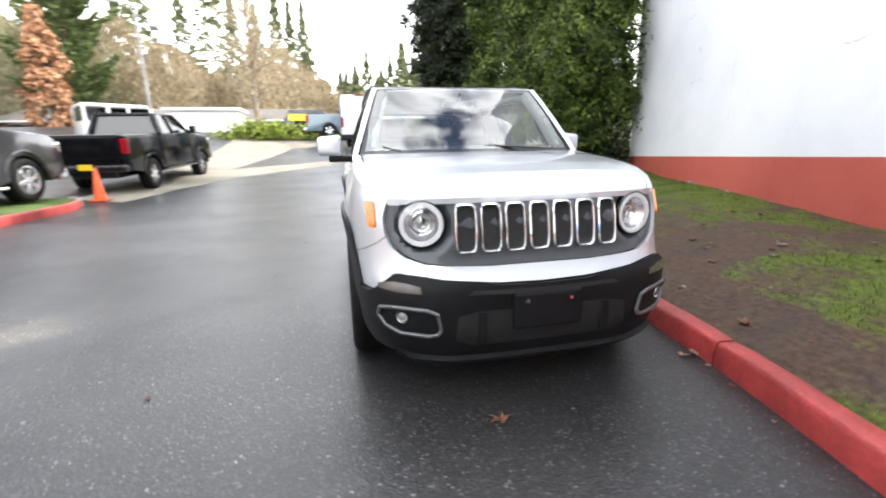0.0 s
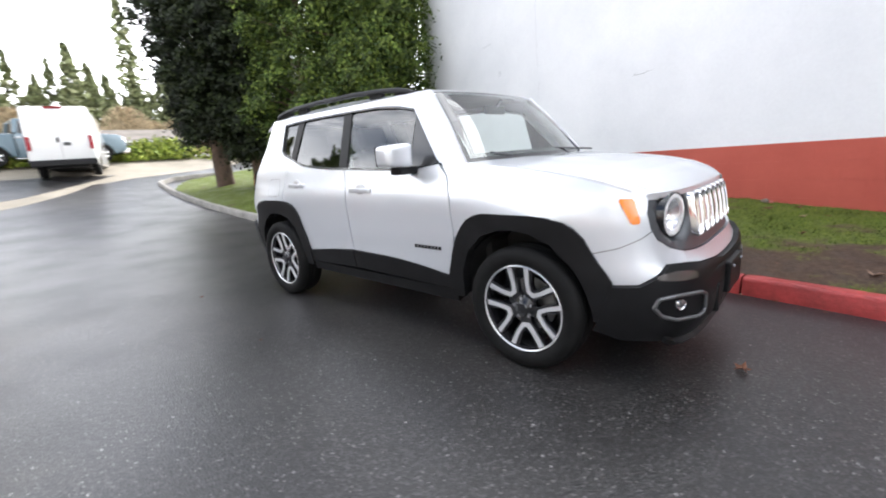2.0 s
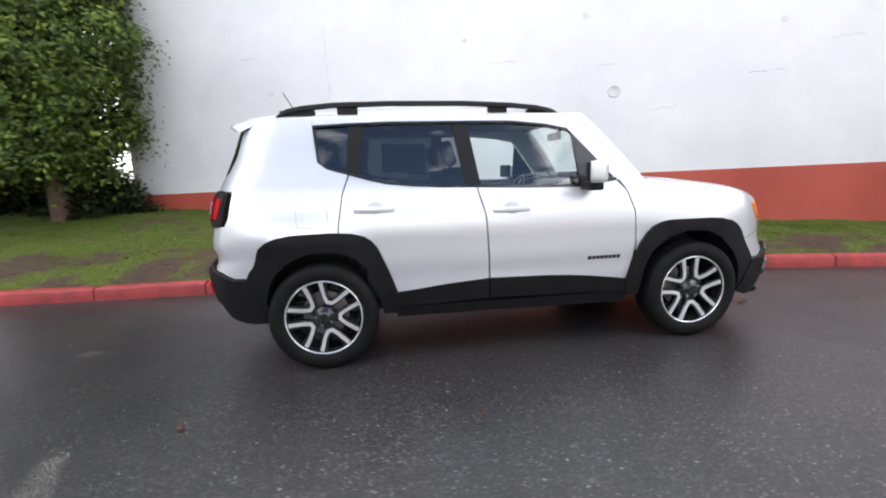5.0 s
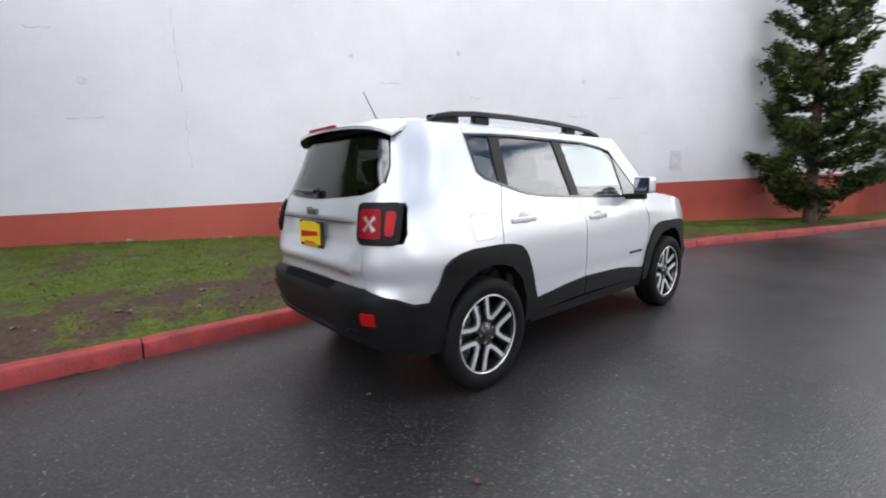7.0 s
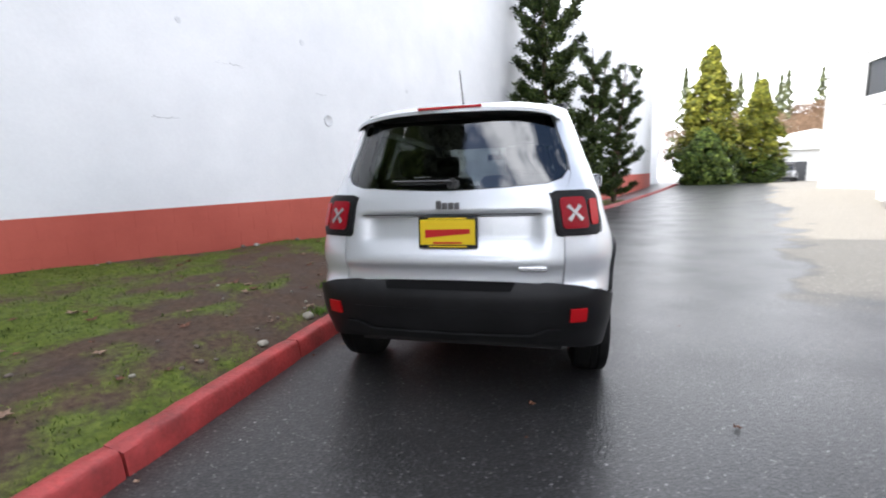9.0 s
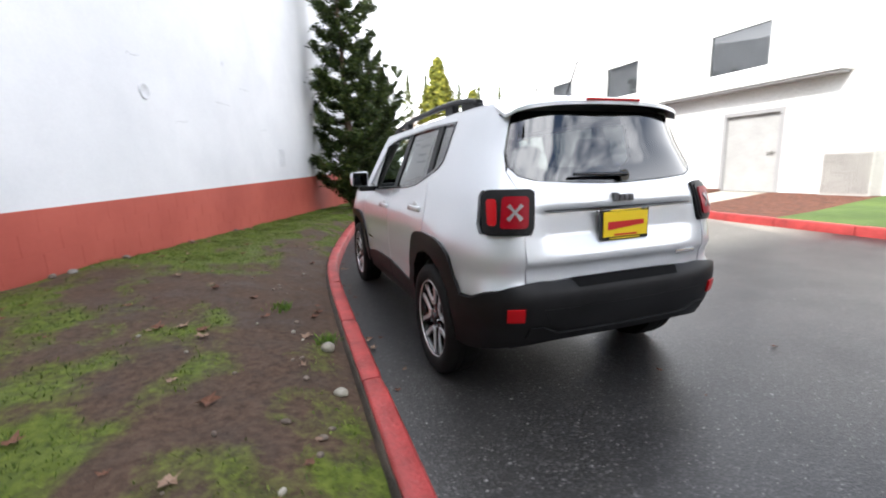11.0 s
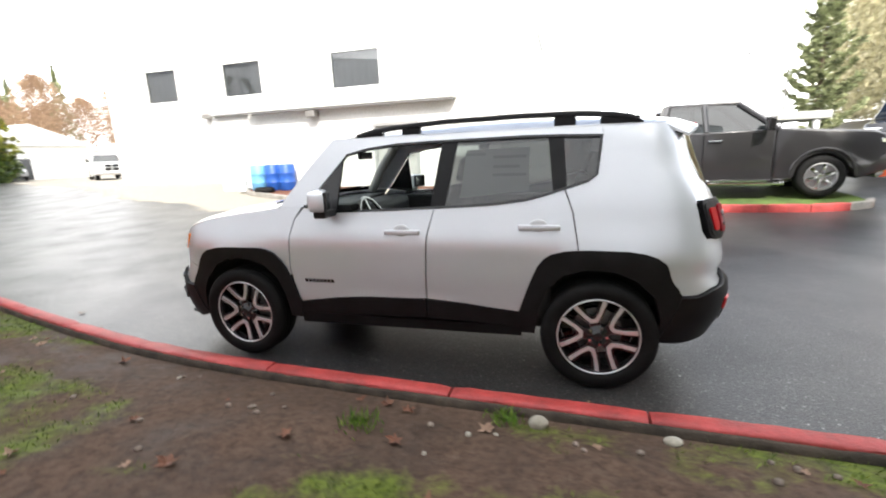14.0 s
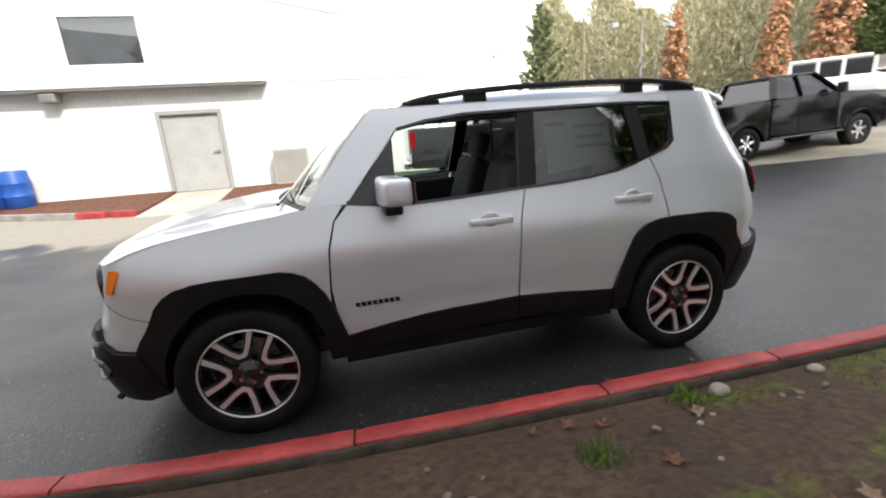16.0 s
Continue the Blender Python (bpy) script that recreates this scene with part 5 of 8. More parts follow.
def car_cabin(car):
    bm = bmesh.new()
    box(bm, (-1.85, -0.70, 0.33), (0.95, 0.70, 0.42))
    box(bm, (-1.82, -0.58, 0.30), (1.88, 0.58, 0.40))
    box(bm, (0.93, -0.66, 0.40), (0.97, 0.66, 1.10))
    box(bm, (0.97, -0.48, 0.40), (1.88, 0.48, 0.90))
    box(bm, (-1.90, -0.52, 0.40), (-1.86, 0.52, 1.0))
    part("floor_pan", bm, CABIN, car)
    for s in (1, -1):
        bm = bmesh.new()
        box(bm, (-1.0, 0.735 * s - 0.03, 0.42), (0.80, 0.735 * s + 0.03, 1.085), 0.02)
        part("door_lining", bm, CABIN, car)
        bm = bmesh.new()
        box(bm, (-1.68, 0.60 * s - 0.05, 0.80), (-1.0, 0.60 * s + 0.05, 1.15), 0.03)
        part("boot_lining", bm, CABIN, car)
        for x in (1.25, -1.27):
            bm = bmesh.new()
            n = 14
            rows = []
            for y in (0.42, 0.79):
                rows.append([bm.verts.new((x + 0.415 * math.cos(math.pi * k / n), y * s, 0.355 + 0.415 * math.sin(math.pi * k / n))) for k in range(n + 1)])
            for k in range(n):
                bm.faces.new((rows[0][k], rows[0][k + 1], rows[1][k + 1], rows[1][k]))
            bm.faces.new(rows[0])
            part("wheel_liner", bm, CABIN, car, smooth=60)
    bm = bmesh.new()
    box(bm, (0.45, -0.70, 0.75), (0.80, 0.70, 1.09), 0.06, segments=3)
    box(bm, (0.70, -0.68, 1.0), (1.0, 0.68, 1.115), 0.03)
    dash = part("dashboard", bm, CABIN, car, "charcoal dashboard", smooth=50)
    bm = bmesh.new()
    box(bm, (-0.30, -0.13, 0.42), (0.50, 0.13, 0.68), 0.04)
    part("centre_console", bm, CABIN, car)
    bm = bmesh.new()
    box(bm, (0.46, 0.20, 1.05), (0.70, 0.55, 1.14), 0.04)
    part("instrument_hood", bm, CABIN, dash)
    # steering wheel
    bm = bmesh.new()
    ring = []
    for i in range(28):
        a = 2 * math.pi * i / 28
        ring.append([bm.verts.new(((0.18 + 0.014 * math.cos(b)) * math.cos(a), (0.18 + 0.014 * math.cos(b)) * math.sin(a), 0.014 * math.sin(b))) for b in (0, 1.05, 2.1, 3.14, 4.19, 5.24)])
    for i in range(28):
        p, q = ring[i], ring[(i + 1) % 28]
        for k in range(6):
            bm.faces.new((p[k], q[k], q[(k + 1) % 6], p[(k + 1) % 6]))
    box(bm, (-0.06, -0.05, -0.03), (0.06, 0.05, 0.015), 0.015)
    box(bm, (-0.18, -0.012, -0.012), (0.18, 0.012, 0.006))
    box(bm, (-0.012, -0.18, -0.012), (0.012, 0.0, 0.006))
    bmesh.ops.transform(bm, matrix=Matrix.Translation((0.36, 0.375, 1.0)) @ Matrix.Rotation(radians(-66), 4, "Y") @ Matrix.Rotation(radians(90), 4, "Z"), verts=bm.verts)
    part("steering_wheel", bm, GLOSS_BLACK, car, smooth=50)
    for x, y in ((-0.12, 0.375), (-0.12, -0.375), (-1.0, 0.36), (-1.0, -0.36)):
        wide = 0.24 if x > -0.5 else 0.30
        bm = bmesh.new()
        box(bm, (x - 0.05, y - wide, 0.58), (x + 0.42, y + wide, 0.74), 0.05, segments=3)
        seat = part("seat", bm, SEAT_CLOTH, car, "black cloth seat", smooth=50)
        bm = bmesh.new()
        box(bm, (-0.07, -wide, 0), (0.07, wide, 0.62), 0.055, segments=3)
        bmesh.ops.transform(bm, matrix=Matrix.Translation((x - 0.06, y, 0.66)) @ Matrix.Rotation(radians(-17), 4, "Y"), verts=bm.verts)
        part("backrest", bm, SEAT_CLOTH, seat, smooth=50)
        bm = bmesh.new()
        box(bm, (-0.05, -0.13, 0.66), (0.05, 0.13, 0.84), 0.045, segments=3)
        cyl(bm, (0, -0.05, 0.58), (0, -0.05, 0.70), 0.008, n=6)
        cyl(bm, (0, 0.05, 0.58), (0, 0.05, 0.70), 0.008, n=6)
        bmesh.ops.transform(bm, matrix=Matrix.Translation((x - 0.06, y, 0.64)) @ Matrix.Rotation(radians(-17), 4, "Y"), verts=bm.verts)
        part("headrest", bm, SEAT_CLOTH, seat, smooth=50)
    grid_mesh("headliner", lambda u, v: (0.50 - 2.18 * u, (v * 2 - 1) * 0.575, roof_z(0.50 - 2.18 * u, (v * 2 - 1) * 0.585) - 0.035), 12, 10, HEADLINER, car)
    bm = bmesh.new()
    box(bm, (0.56, -0.12, 1.455), (0.59, 0.12, 1.515), 0.012)
    cyl(bm, (0.59, 0, 1.50), (0.64, 0, 1.55), 0.012, n=8)
    part("inside_mirror", bm, GLOSS_BLACK, car)
    for s in (1, -1):
        bm = bmesh.new()
        for a, b in (((0.86, 0.690, 1.13), (0.70, 0.618, 1.36)), ((0.70, 0.618, 1.36), (0.52, 0.550, 1.555))):
            cyl(bm, (a[0], a[1] * s, a[2]), (b[0], b[1] * s, b[2]), 0.042, n=10)
        part("pillar_trim", bm, HEADLINER, car, smooth=60)
    # price sheet behind the rear left window
    sheet = panel("window_sheet", xz([(-0.455, 1.50), (-0.425, 1.20), (-0.86, 1.245), (-0.86, 1.505)]), PAPER, car, side=1, off=-0.022, thick=0.0, label="pale paper sheet behind the dark glass")
    for z0, x0, x1 in ((1.44, -0.63, -0.84), (1.38, -0.63, -0.80), (1.33, -0.63, -0.84), (1.46, -0.45, -0.58)):
        panel("print_bar", xz([(x0, z0 + 0.018), (x0, z0), (x1, z0), (x1, z0 + 0.018)]), PAPER_INK, parent=sheet, side=1, off=-0.0195, thick=0.0)
    # fuel flap
    flap = [(-1.222, 0.93), (-1.215, 0.945), (-1.215, 1.055), (-1.222, 1.07), (-1.238, 1.077), (-1.385, 1.077), (-1.398, 1.07), (-1.405, 1.055), (-1.405, 0.945), (-1.398, 0.93), (-1.385, 0.923), (-1.238, 0.923)]
    panel("fuel_flap_gap", xz([(x - 1.31 + 1.31, z) for x, z in flap]), DARK_SATIN, car, side=-1, off=0.0012, thick=0.0, bulge=form)
    panel("fuel_flap", xz([(-1.31 + (x + 1.31) * 0.972, 1.0 + (z - 1.0) * 0.968) for x, z in flap]), SILVER, car, side=-1, off=0.0022, thick=0.003, bulge=form)


car = thing("car", "silver compact suv with black wheel arches parked by the red kerb", "car")
for s in (1, -1):
    car_side(car, s)
car_ends(car)
car_top(car)
for x in (1.285, -1.285):
    for s in (1, -1):
        car_wheel(car, x, s)
car_cabin(car)


# ---- trees ----
def leaf_mesh(name, centres, along, across, mat, parent=None):
    """Many small four-sided leaves as one mesh; each is its own island."""
    c, a, b = (np.asarray(v, float) for v in (centres, along, across))
    n = len(c)
    co = np.stack([c - a * 0.5, c + b * 0.5, c + a * 0.5, c - b * 0.5], 1).reshape(-1, 3)
    me = bpy.data.meshes.new(name)
    me.vertices.add(4 * n)
    me.vertices.foreach_set("co", co.ravel())
    me.loops.add(4 * n)
    me.loops.foreach_set("vertex_index", np.arange(4 * n, dtype=np.int32))
    me.polygons.add(n)
    me.polygons.foreach_set("loop_start", np.arange(0, 4 * n, 4, dtype=np.int32))
    me.update(calc_edges=True)
    me.materials.append(mat)
    ob = new(name, me)
    if parent:
        ob.parent = parent
    return ob


def unit(v):
    return v / np.maximum(np.linalg.norm(v, axis=-1, keepdims=True), 1e-9)


def limb(bm, points, r0, r1, n=7):
    pts = [Vector(p) for p in points]
    rings = []
    for i, p in enumerate(pts):
        d = (pts[min(i + 1, len(pts) - 1)] - pts[max(i - 1, 0)]).normalized()
        u = d.orthogonal().normalized()
        w = d.cross(u)
        r = r0 + (r1 - r0) * i / (len(pts) - 1)
        rings.append([bm.verts.new(p + (u * math.cos(k * 2 * math.pi / n) + w * math.sin(k * 2 * math.pi / n)) * r) for k in range(n)])
    for p, q in zip(rings, rings[1:]):
        for k in range(n):
            bm.faces.new((p[k], q[k], q[(k + 1) % n], p[(k + 1) % n]))


def fir(x, y, z0, height, radius, seed, label, mat=FIR_GREEN, leaves=30000, size=0.13, bare=0.25, name="fir_tree", fork=0.0):
    """Layered conifer: upswept branches carrying tufts, with gaps between the layers."""
    rng = np.random.default_rng(seed)
    tree = thing(name, label, "tree", Matrix.Translation((x, y, z0)))
    bm = bmesh.new()
    lean = rng.normal(0, 0.02, 2)
    limb(bm, [(lean[0] * h, lean[1] * h, h - 0.1) for h in np.linspace(0, height, 9)], 0.13 * height / 7, 0.02, 9)
    if fork:
        limb(bm, [(fork * max(0, k - 0.4) * 1.1, -fork * max(0, k - 0.4), height * k - 0.1) for k in np.linspace(0, 0.93, 8)], 0.10, 0.02, 7)
    n_br = int(6.6 * height)
    tuft_c, tuft_d = [], []
    for i in range(n_br):
        f = (i + rng.random()) / n_br
        h = bare + (height - bare - 0.15) * f
        az = i * 2.39996 + rng.normal(0, 0.3)
        length = radius * (1 - f) ** 0.62 * rng.uniform(0.42, 1.08) * (1.0 + 0.42 * (rng.random() < 0.16)) + 0.14
        top = (i % 2) * fork * max(0.0, f - 0.4) - (1 - i % 2) * fork * 0.5 * max(0.0, f - 0.4)
        if f < 0.12:
            length *= 0.75 + 2 * f
        d = np.array([math.cos(az), math.sin(az), 0])
        rise = rng.uniform(-0.05, 0.32) + 0.30 * f
        pts = []
        for k in range(5):
            t = k / 4
            p = np.array([lean[0] * h + 1.1 * top, lean[1] * h - top, h]) + d * length * t + np.array([0, 0, length * (rise * t - 0.18 * t * (1 - t) + 0.30 * t * t * t)])
            pts.append(p)
        limb(bm, [tuple(p) for p in pts], 0.022 + 0.012 * (1 - f), 0.006, 4)
        m = max(3, int(length / 0.06))
        for k in range(m):
            t = 0.18 + 0.82 * (k + rng.random()) / m
            j = min(int(t * 4), 3)
            p = pts[j] + (pts[j + 1] - pts[j]) * (t * 4 - j)
            side = np.cross(d, [0, 0, 1]) * rng.normal(0, 0.16 * length * (1 - 0.6 * t))
            tuft_c.append(p + side + np.array([0, 0, rng.normal(0, 0.04)]))
            tuft_d.append(d * 0.8 + unit(side + 1e-6) * 0.5 + np.array([0, 0, 0.35]))
    part("trunk", bm, BARK, tree, smooth=60)
    tc, td = np.array(tuft_c), unit(np.array(tuft_d))
    per = max(2, leaves // len(tc))
    c = np.repeat(tc, per, 0) + rng.normal(0, 1, (len(tc) * per, 3)) * np.array([0.085, 0.085, 0.062])
    d = unit(np.repeat(td, per, 0) + rng.normal(0, 0.55, c.shape))
    w = unit(np.cross(d, rng.normal(0, 1, c.shape)))
    s = size * rng.uniform(0.6, 1.3, (len(c), 1))
    leaf_mesh("crown", c, d * s, w * s * 0.34, mat, tree)
    return tree


def cedar(x, y, z0, height, radius, seed, label, mat, leaves=45000, size=0.15, base=1.3, trunk_r=0.28, taper=0.75, name="cedar_tree", lumps=420, core=0, top_mat=None):
    """Dense evergreen: limbs and drooping sprays gathered in uneven lumps round a column."""
    rng = np.random.default_rng(seed)
    tree = thing(name, label, "tree", Matrix.Translation((x, y, z0)))
    bm = bmesh.new()
    limb(bm, [(0.05 * math.sin(h), 0.05 * math.cos(1.3 * h), h - 0.1) for h in np.linspace(0, height * 0.92, 10)], trunk_r, 0.03, 12)
    centres, outs = [], []
    for i in range(lumps):
        f = (i + rng.random()) / lumps
        h = base + (height - base) * f
        az = rng.uniform(0, 2 * math.pi)
        swell = 0.80 + 0.42 * noise.noise(Vector((math.cos(az) * 1.3, math.sin(az) * 1.3, h * 0.45 + seed)))
        r = radius * (1 - f ** 2.2) ** taper * swell * (0.55 + 0.45 * min(1, f * 6)) * rng.uniform(0.50, 1.06)
        d = np.array([math.cos(az), math.sin(az), 0.0])
        centres.append(d * r + np.array([0, 0, h]))
        outs.append(d)
        if i % 5 == 0:
            limb(bm, [(0, 0, max(0.5, h - 0.5)), tuple(d * r * 0.5 + np.array([0, 0, h - 0.1])), tuple(centres[-1])], 0.05, 0.01, 5)
    part("trunk", bm, BARK, tree, smooth=60)
    cc, oo = np.array(centres), np.array(outs)
    per = max(4, leaves // lumps)
    spread = 0.125 * radius ** 0.5
    g = rng.normal(0, 1, (lumps * per, 3))
    c = np.repeat(cc, per, 0) + g * np.array([spread, spread, spread * 0.75]) - np.array([0, 0, 1.0]) * (g[:, :1] ** 2 + g[:, 1:2] ** 2) * 0.05
    face = unit(unit(g) * 0.9 + np.repeat(oo, per, 0) * 0.3 + rng.normal(0, 0.38, c.shape) + np.array([0, 0, 0.3]))
    d = unit(np.cross(face, rng.normal(0, 1, c.shape)))
    w = np.cross(face, d)
    s = size * rng.uniform(0.55, 1.35, (len(c), 1))
    if core:
        # darker inner sprays close the gaps round the trunk
        k = rng.integers(0, lumps, core)
        f = rng.uniform(0.15, 0.72, (core, 1))
        ci = cc[k] * np.hstack([f, f, np.ones((core, 1))]) + rng.normal(0, 0.14, (core, 3))
        fi = unit(oo[k] + rng.normal(0, 0.45, (core, 3)))
        di = unit(np.cross(fi, rng.normal(0, 1, (core, 3))))
        si = size * 2.4 * rng.uniform(0.6, 1.3, (core, 1))
        c, d, w, s = np.vstack([c, ci]), np.vstack([d, di]), np.vstack([w, np.cross(fi, di)]), np.vstack([s, si])
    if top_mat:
        # the lit upper crown is painted with a lighter leaf colour than the skirt
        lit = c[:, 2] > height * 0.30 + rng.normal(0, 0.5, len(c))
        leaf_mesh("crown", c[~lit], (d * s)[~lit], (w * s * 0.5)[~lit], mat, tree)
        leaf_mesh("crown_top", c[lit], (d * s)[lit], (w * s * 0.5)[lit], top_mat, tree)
    else:
        leaf_mesh("crown", c, d * s, w * s * 0.5, mat, tree)
    return tree


def bush(x, y, z0, rx, ry, rz, seed, label, mat, leaves=5000, size=0.09, name="bush", category="bush"):
    rng = np.random.default_rng(seed)
    plant = thing(name, label, category, Matrix.Translation((x, y, z0)))
    n_l = 60
    v = unit(rng.normal(0, 1, (n_l, 3)))
    v[:, 2] = np.abs(v[:, 2])
    cc = v * np.array([rx, ry, rz]) * rng.uniform(0.45, 0.95, (n_l, 1))
    per = leaves // n_l
    c = np.repeat(cc, per, 0) + rng.normal(0, 0.16, (n_l * per, 3)) * np.array([rx, ry, rz])
    c[:, 2] = np.abs(c[:, 2])
    d = unit(rng.normal(0, 1, c.shape) + np.array([0, 0, 0.5]))
    w = unit(np.cross(d, rng.normal(0, 1, c.shape)))
    s = size * rng.uniform(0.5, 1.3, (len(c), 1))
    leaf_mesh("foliage", c, d * s, w * s * 0.55, mat, plant)
    bm = bmesh.new()
    for k in range(10):
        e = cc[k * 5]
        limb(bm, [(0, 0, 0), tuple(e * 0.5), tuple(e)], 0.02, 0.006, 5)
    part("stems", bm, BARK, plant)
    return plant


def bare_tree(x, y, z0, height, radius, seed, label, twig, name="bare_tree", twigs=5000, thin=0.05):
    """Leafless tree: trunk, limbs and a haze of twigs."""
    rng = np.random.default_rng(seed)
    tree = thing(name, label, "tree", Matrix.Translation((x, y, z0)))
    bm = bmesh.new()
    limb(bm, [(0.1 * math.sin(h * 0.7 + seed), 0.1 * math.cos(h), h - 0.2) for h in np.linspace(0, height * 0.9, 9)], 0.02 * height, 0.03, 8)
    ends = []
    for i in range(46):
        f = 0.22 + 0.75 * (i / 46)
        az = i * 2.4 + rng.normal(0, 0.4)
        ln = radius * math.sin(math.pi * min(0.98, f * 0.85 + 0.12)) * rng.uniform(0.6, 1.1)
        a = np.array([0, 0, f * height * 0.85])
        e = a + np.array([math.cos(az) * ln, math.sin(az) * ln, ln * rng.uniform(0.5, 1.1)])
        limb(bm, [tuple(a), tuple(a * 0.4 + e * 0.6 + np.array([0, 0, -0.1 * ln])), tuple(e)], 0.006 * height, 0.012, 5)
        ends.append((a, e))
    part("trunk", bm, PALE_BARK, tree, smooth=60)
    a = np.array([p for p, _ in ends])
    e = np.array([q for _, q in ends])
    k = rng.integers(0, len(ends), twigs)
    t = rng.uniform(0.3, 1.05, (twigs, 1))
    c = a[k] + (e - a)[k] * t + rng.normal(0, 0.09 * radius, (twigs, 3))
    d = unit((e - a)[k] * 0.4 + rng.normal(0, 0.5 * radius, (twigs, 3)) + np.array([0, 0, 0.5 * radius]))
    w = unit(np.cross(d, rng.normal(0, 1, c.shape)))
    s = 0.11 * radius * rng.uniform(0.5, 1.4, (twigs, 1))
    leaf_mesh("twig_haze", c, d * s, w * thin, twig, tree)
    return tree


def woods(name, label, spots, seed, mat, leaves_each, shape):
    """Distant trees as one mass: narrow cones or rounded crowns of loose tufts."""
    rng = np.random.default_rng(seed)
    cs, ds, ws = [], [], []
    for x, y, z0, h, r in spots:
        n = leaves_each
        f = rng.random(n) ** 0.8
        if shape == "cone":
            rad = r * (1 - f) * rng.uniform(0.5, 1.05, n) * (0.72 + 0.28 * np.sin(f * h * 3.2 + rng.random() * 6))
            zz = z0 + h * (0.12 + 0.88 * f)
        else:
            rad = r * np.sqrt(np.clip(np.sin(np.pi * (0.1 + 0.88 * f)), 0, 1)) * rng.uniform(0.2, 1.05, n)
            zz = z0 + h * (0.08 + 0.92 * f)
        az = rng.uniform(0, 2 * np.pi, n)
        c = np.stack([x + rad * np.cos(az), y + rad * np.sin(az), zz], 1)
        d = np.stack([np.cos(az), np.sin(az), np.full(n, -0.1 if shape == "cone" else 1.6)], 1) + rng.normal(0, 0.4, (n, 3))
        d = unit(d)
        w = unit(np.cross(d, rng.normal(0, 1, (n, 3))))
        s = (0.075 if shape == "cone" else 0.085) * h ** 0.5 * rng.uniform(0.6, 1.4, (n, 1)) * 2.2
        cs.append(c), ds.append(d * s), ws.append(w * s * (0.5 if shape == "cone" else 0.14))
    ob = leaf_mesh(name, np.concatenate(cs), np.concatenate(ds), np.concatenate(ws), mat)
    return tagged(ob, label, "trees", kind="stuff")


cedar(-13.4, 3.5, 0.55, 13.0, 2.1, 3, "tall dark cedar with a bare reddish trunk on the lawn", CEDAR_SHADED, 140000, 0.125, 1.7, 0.30, lumps=520)
cedar(-11.6, 4.0, 0.50, 12.5, 2.0, 4, "tall dark cedar with drooping sprays on the lawn", CEDAR_SHADED, 140000, 0.125, 1.2, 0.30, lumps=520)
cedar(-9.1, 4.5, 0.45, 10.0, 1.9, 5, "mid-green cedar with thick sprays near the wall", CEDAR_GREEN, 100000, 0.095, 1.2, 0.20, lumps=330)
cedar(-6.60, 4.95, 0.50, 7.7, 2.1, 6, "bright green cedar leaning on the white wall", CEDAR_GREEN, 150000, 0.09, 1.0, 0.16, lumps=470, core=18000)
bush(-6.15, 5.45, 0.50, 0.85, 0.5, 0.85, 8, "dark green shrub at the foot of the wall", CEDAR_SHADED, 10000, 0.085)
bush(-7.9, 6.4, 0.50, 1.3, 0.8, 2.7, 9, "tall dark shrub beyond the end of the wall", CEDAR_SHADED, 16000, 0.15)
bush(-8.0, 3.4, 0.35, 0.6, 0.6, 0.55, 9, "low yellow-green shrub under the cedars", HEDGE_GREEN, 5000, 0.08)

fir(10.0, -0.55, 0.10, 7.6, 1.75, 11, "dark green fir with upswept branches before the white wall", leaves=46000)
fir(15.4, -2.45, 0.05, 6.6, 1.05, 12, "slender dark fir with a forked top before the white wall", leaves=30000, fork=0.9)
fir(19.4, -3.85, 0.05, 7.0, 1.1, 13, "slender dark fir with a forked top before the white wall", leaves=28000, fork=1.1)
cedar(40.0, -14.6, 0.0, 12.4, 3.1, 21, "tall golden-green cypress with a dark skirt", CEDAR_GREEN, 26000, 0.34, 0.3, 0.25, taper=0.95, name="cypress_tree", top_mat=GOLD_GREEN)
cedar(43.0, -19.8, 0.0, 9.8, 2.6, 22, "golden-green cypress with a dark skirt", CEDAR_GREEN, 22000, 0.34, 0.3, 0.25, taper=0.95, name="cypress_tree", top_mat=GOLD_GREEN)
cedar(37.5, -13.6, 0.0, 5.2, 2.4, 23, "clipped dark green conifer at the bend of the drive", CEDAR_GREEN, 14000, 0.30, 0.2, 0.2, taper=0.6, name="clipped_conifer", lumps=220)

rr = random.Random(5)
spots = [(-64 - rr.uniform(0, 30) * 0.35, -52 + i * 0.60 + rr.uniform(-1, 1), 2.1, 9.5 + 5.5 * rr.random() ** 2.2, rr.uniform(2.2, 4.4)) for i in range(185)]
spots += [(-62 - rr.uniform(0, 8), y + rr.uniform(-1, 1), 2.1, rr.uniform(21, 28), 4.6) for y in (-44, -40, -36, -32.5, -29, -25.5, -22, -18)]
rw = random.Random(15)
spots += [(-65 - rw.uniform(0, 6), y + rw.uniform(-0.6, 0.6), 2.1, rw.uniform(19, 25), 3.4) for y in (-15, -12.2, -9.6, -7.2, -5.2)]
spots += [(-74, 17.0, 2.1, 25, 3.6), (-84, 30, 2.1, 22, 3.6), (-80, 45, 2.1, 20, 4)]
woods("conifer_wood", "conifer wood beyond the low buildings", spots, 31, HAZY_GREEN, 1150, "cone")
spots = [(-50 - rr.uniform(0, 16), -52 + i * 1.7 + rr.uniform(-1, 1), 2.1, rr.uniform(8, 13), rr.uniform(3, 4.6)) for i in range(29)]
spots += [(-50 - rw.uniform(0, 12), -3 + i * 1.6 + rw.uniform(-0.8, 0.8), 2.1, rw.uniform(4.2, 6.0), rw.uniform(2.0, 2.8)) for i in range(20)]
woods("bare_wood", "leafless pale brown trees behind the low buildings", spots, 32, TWIG_BROWN, 4300, "round")
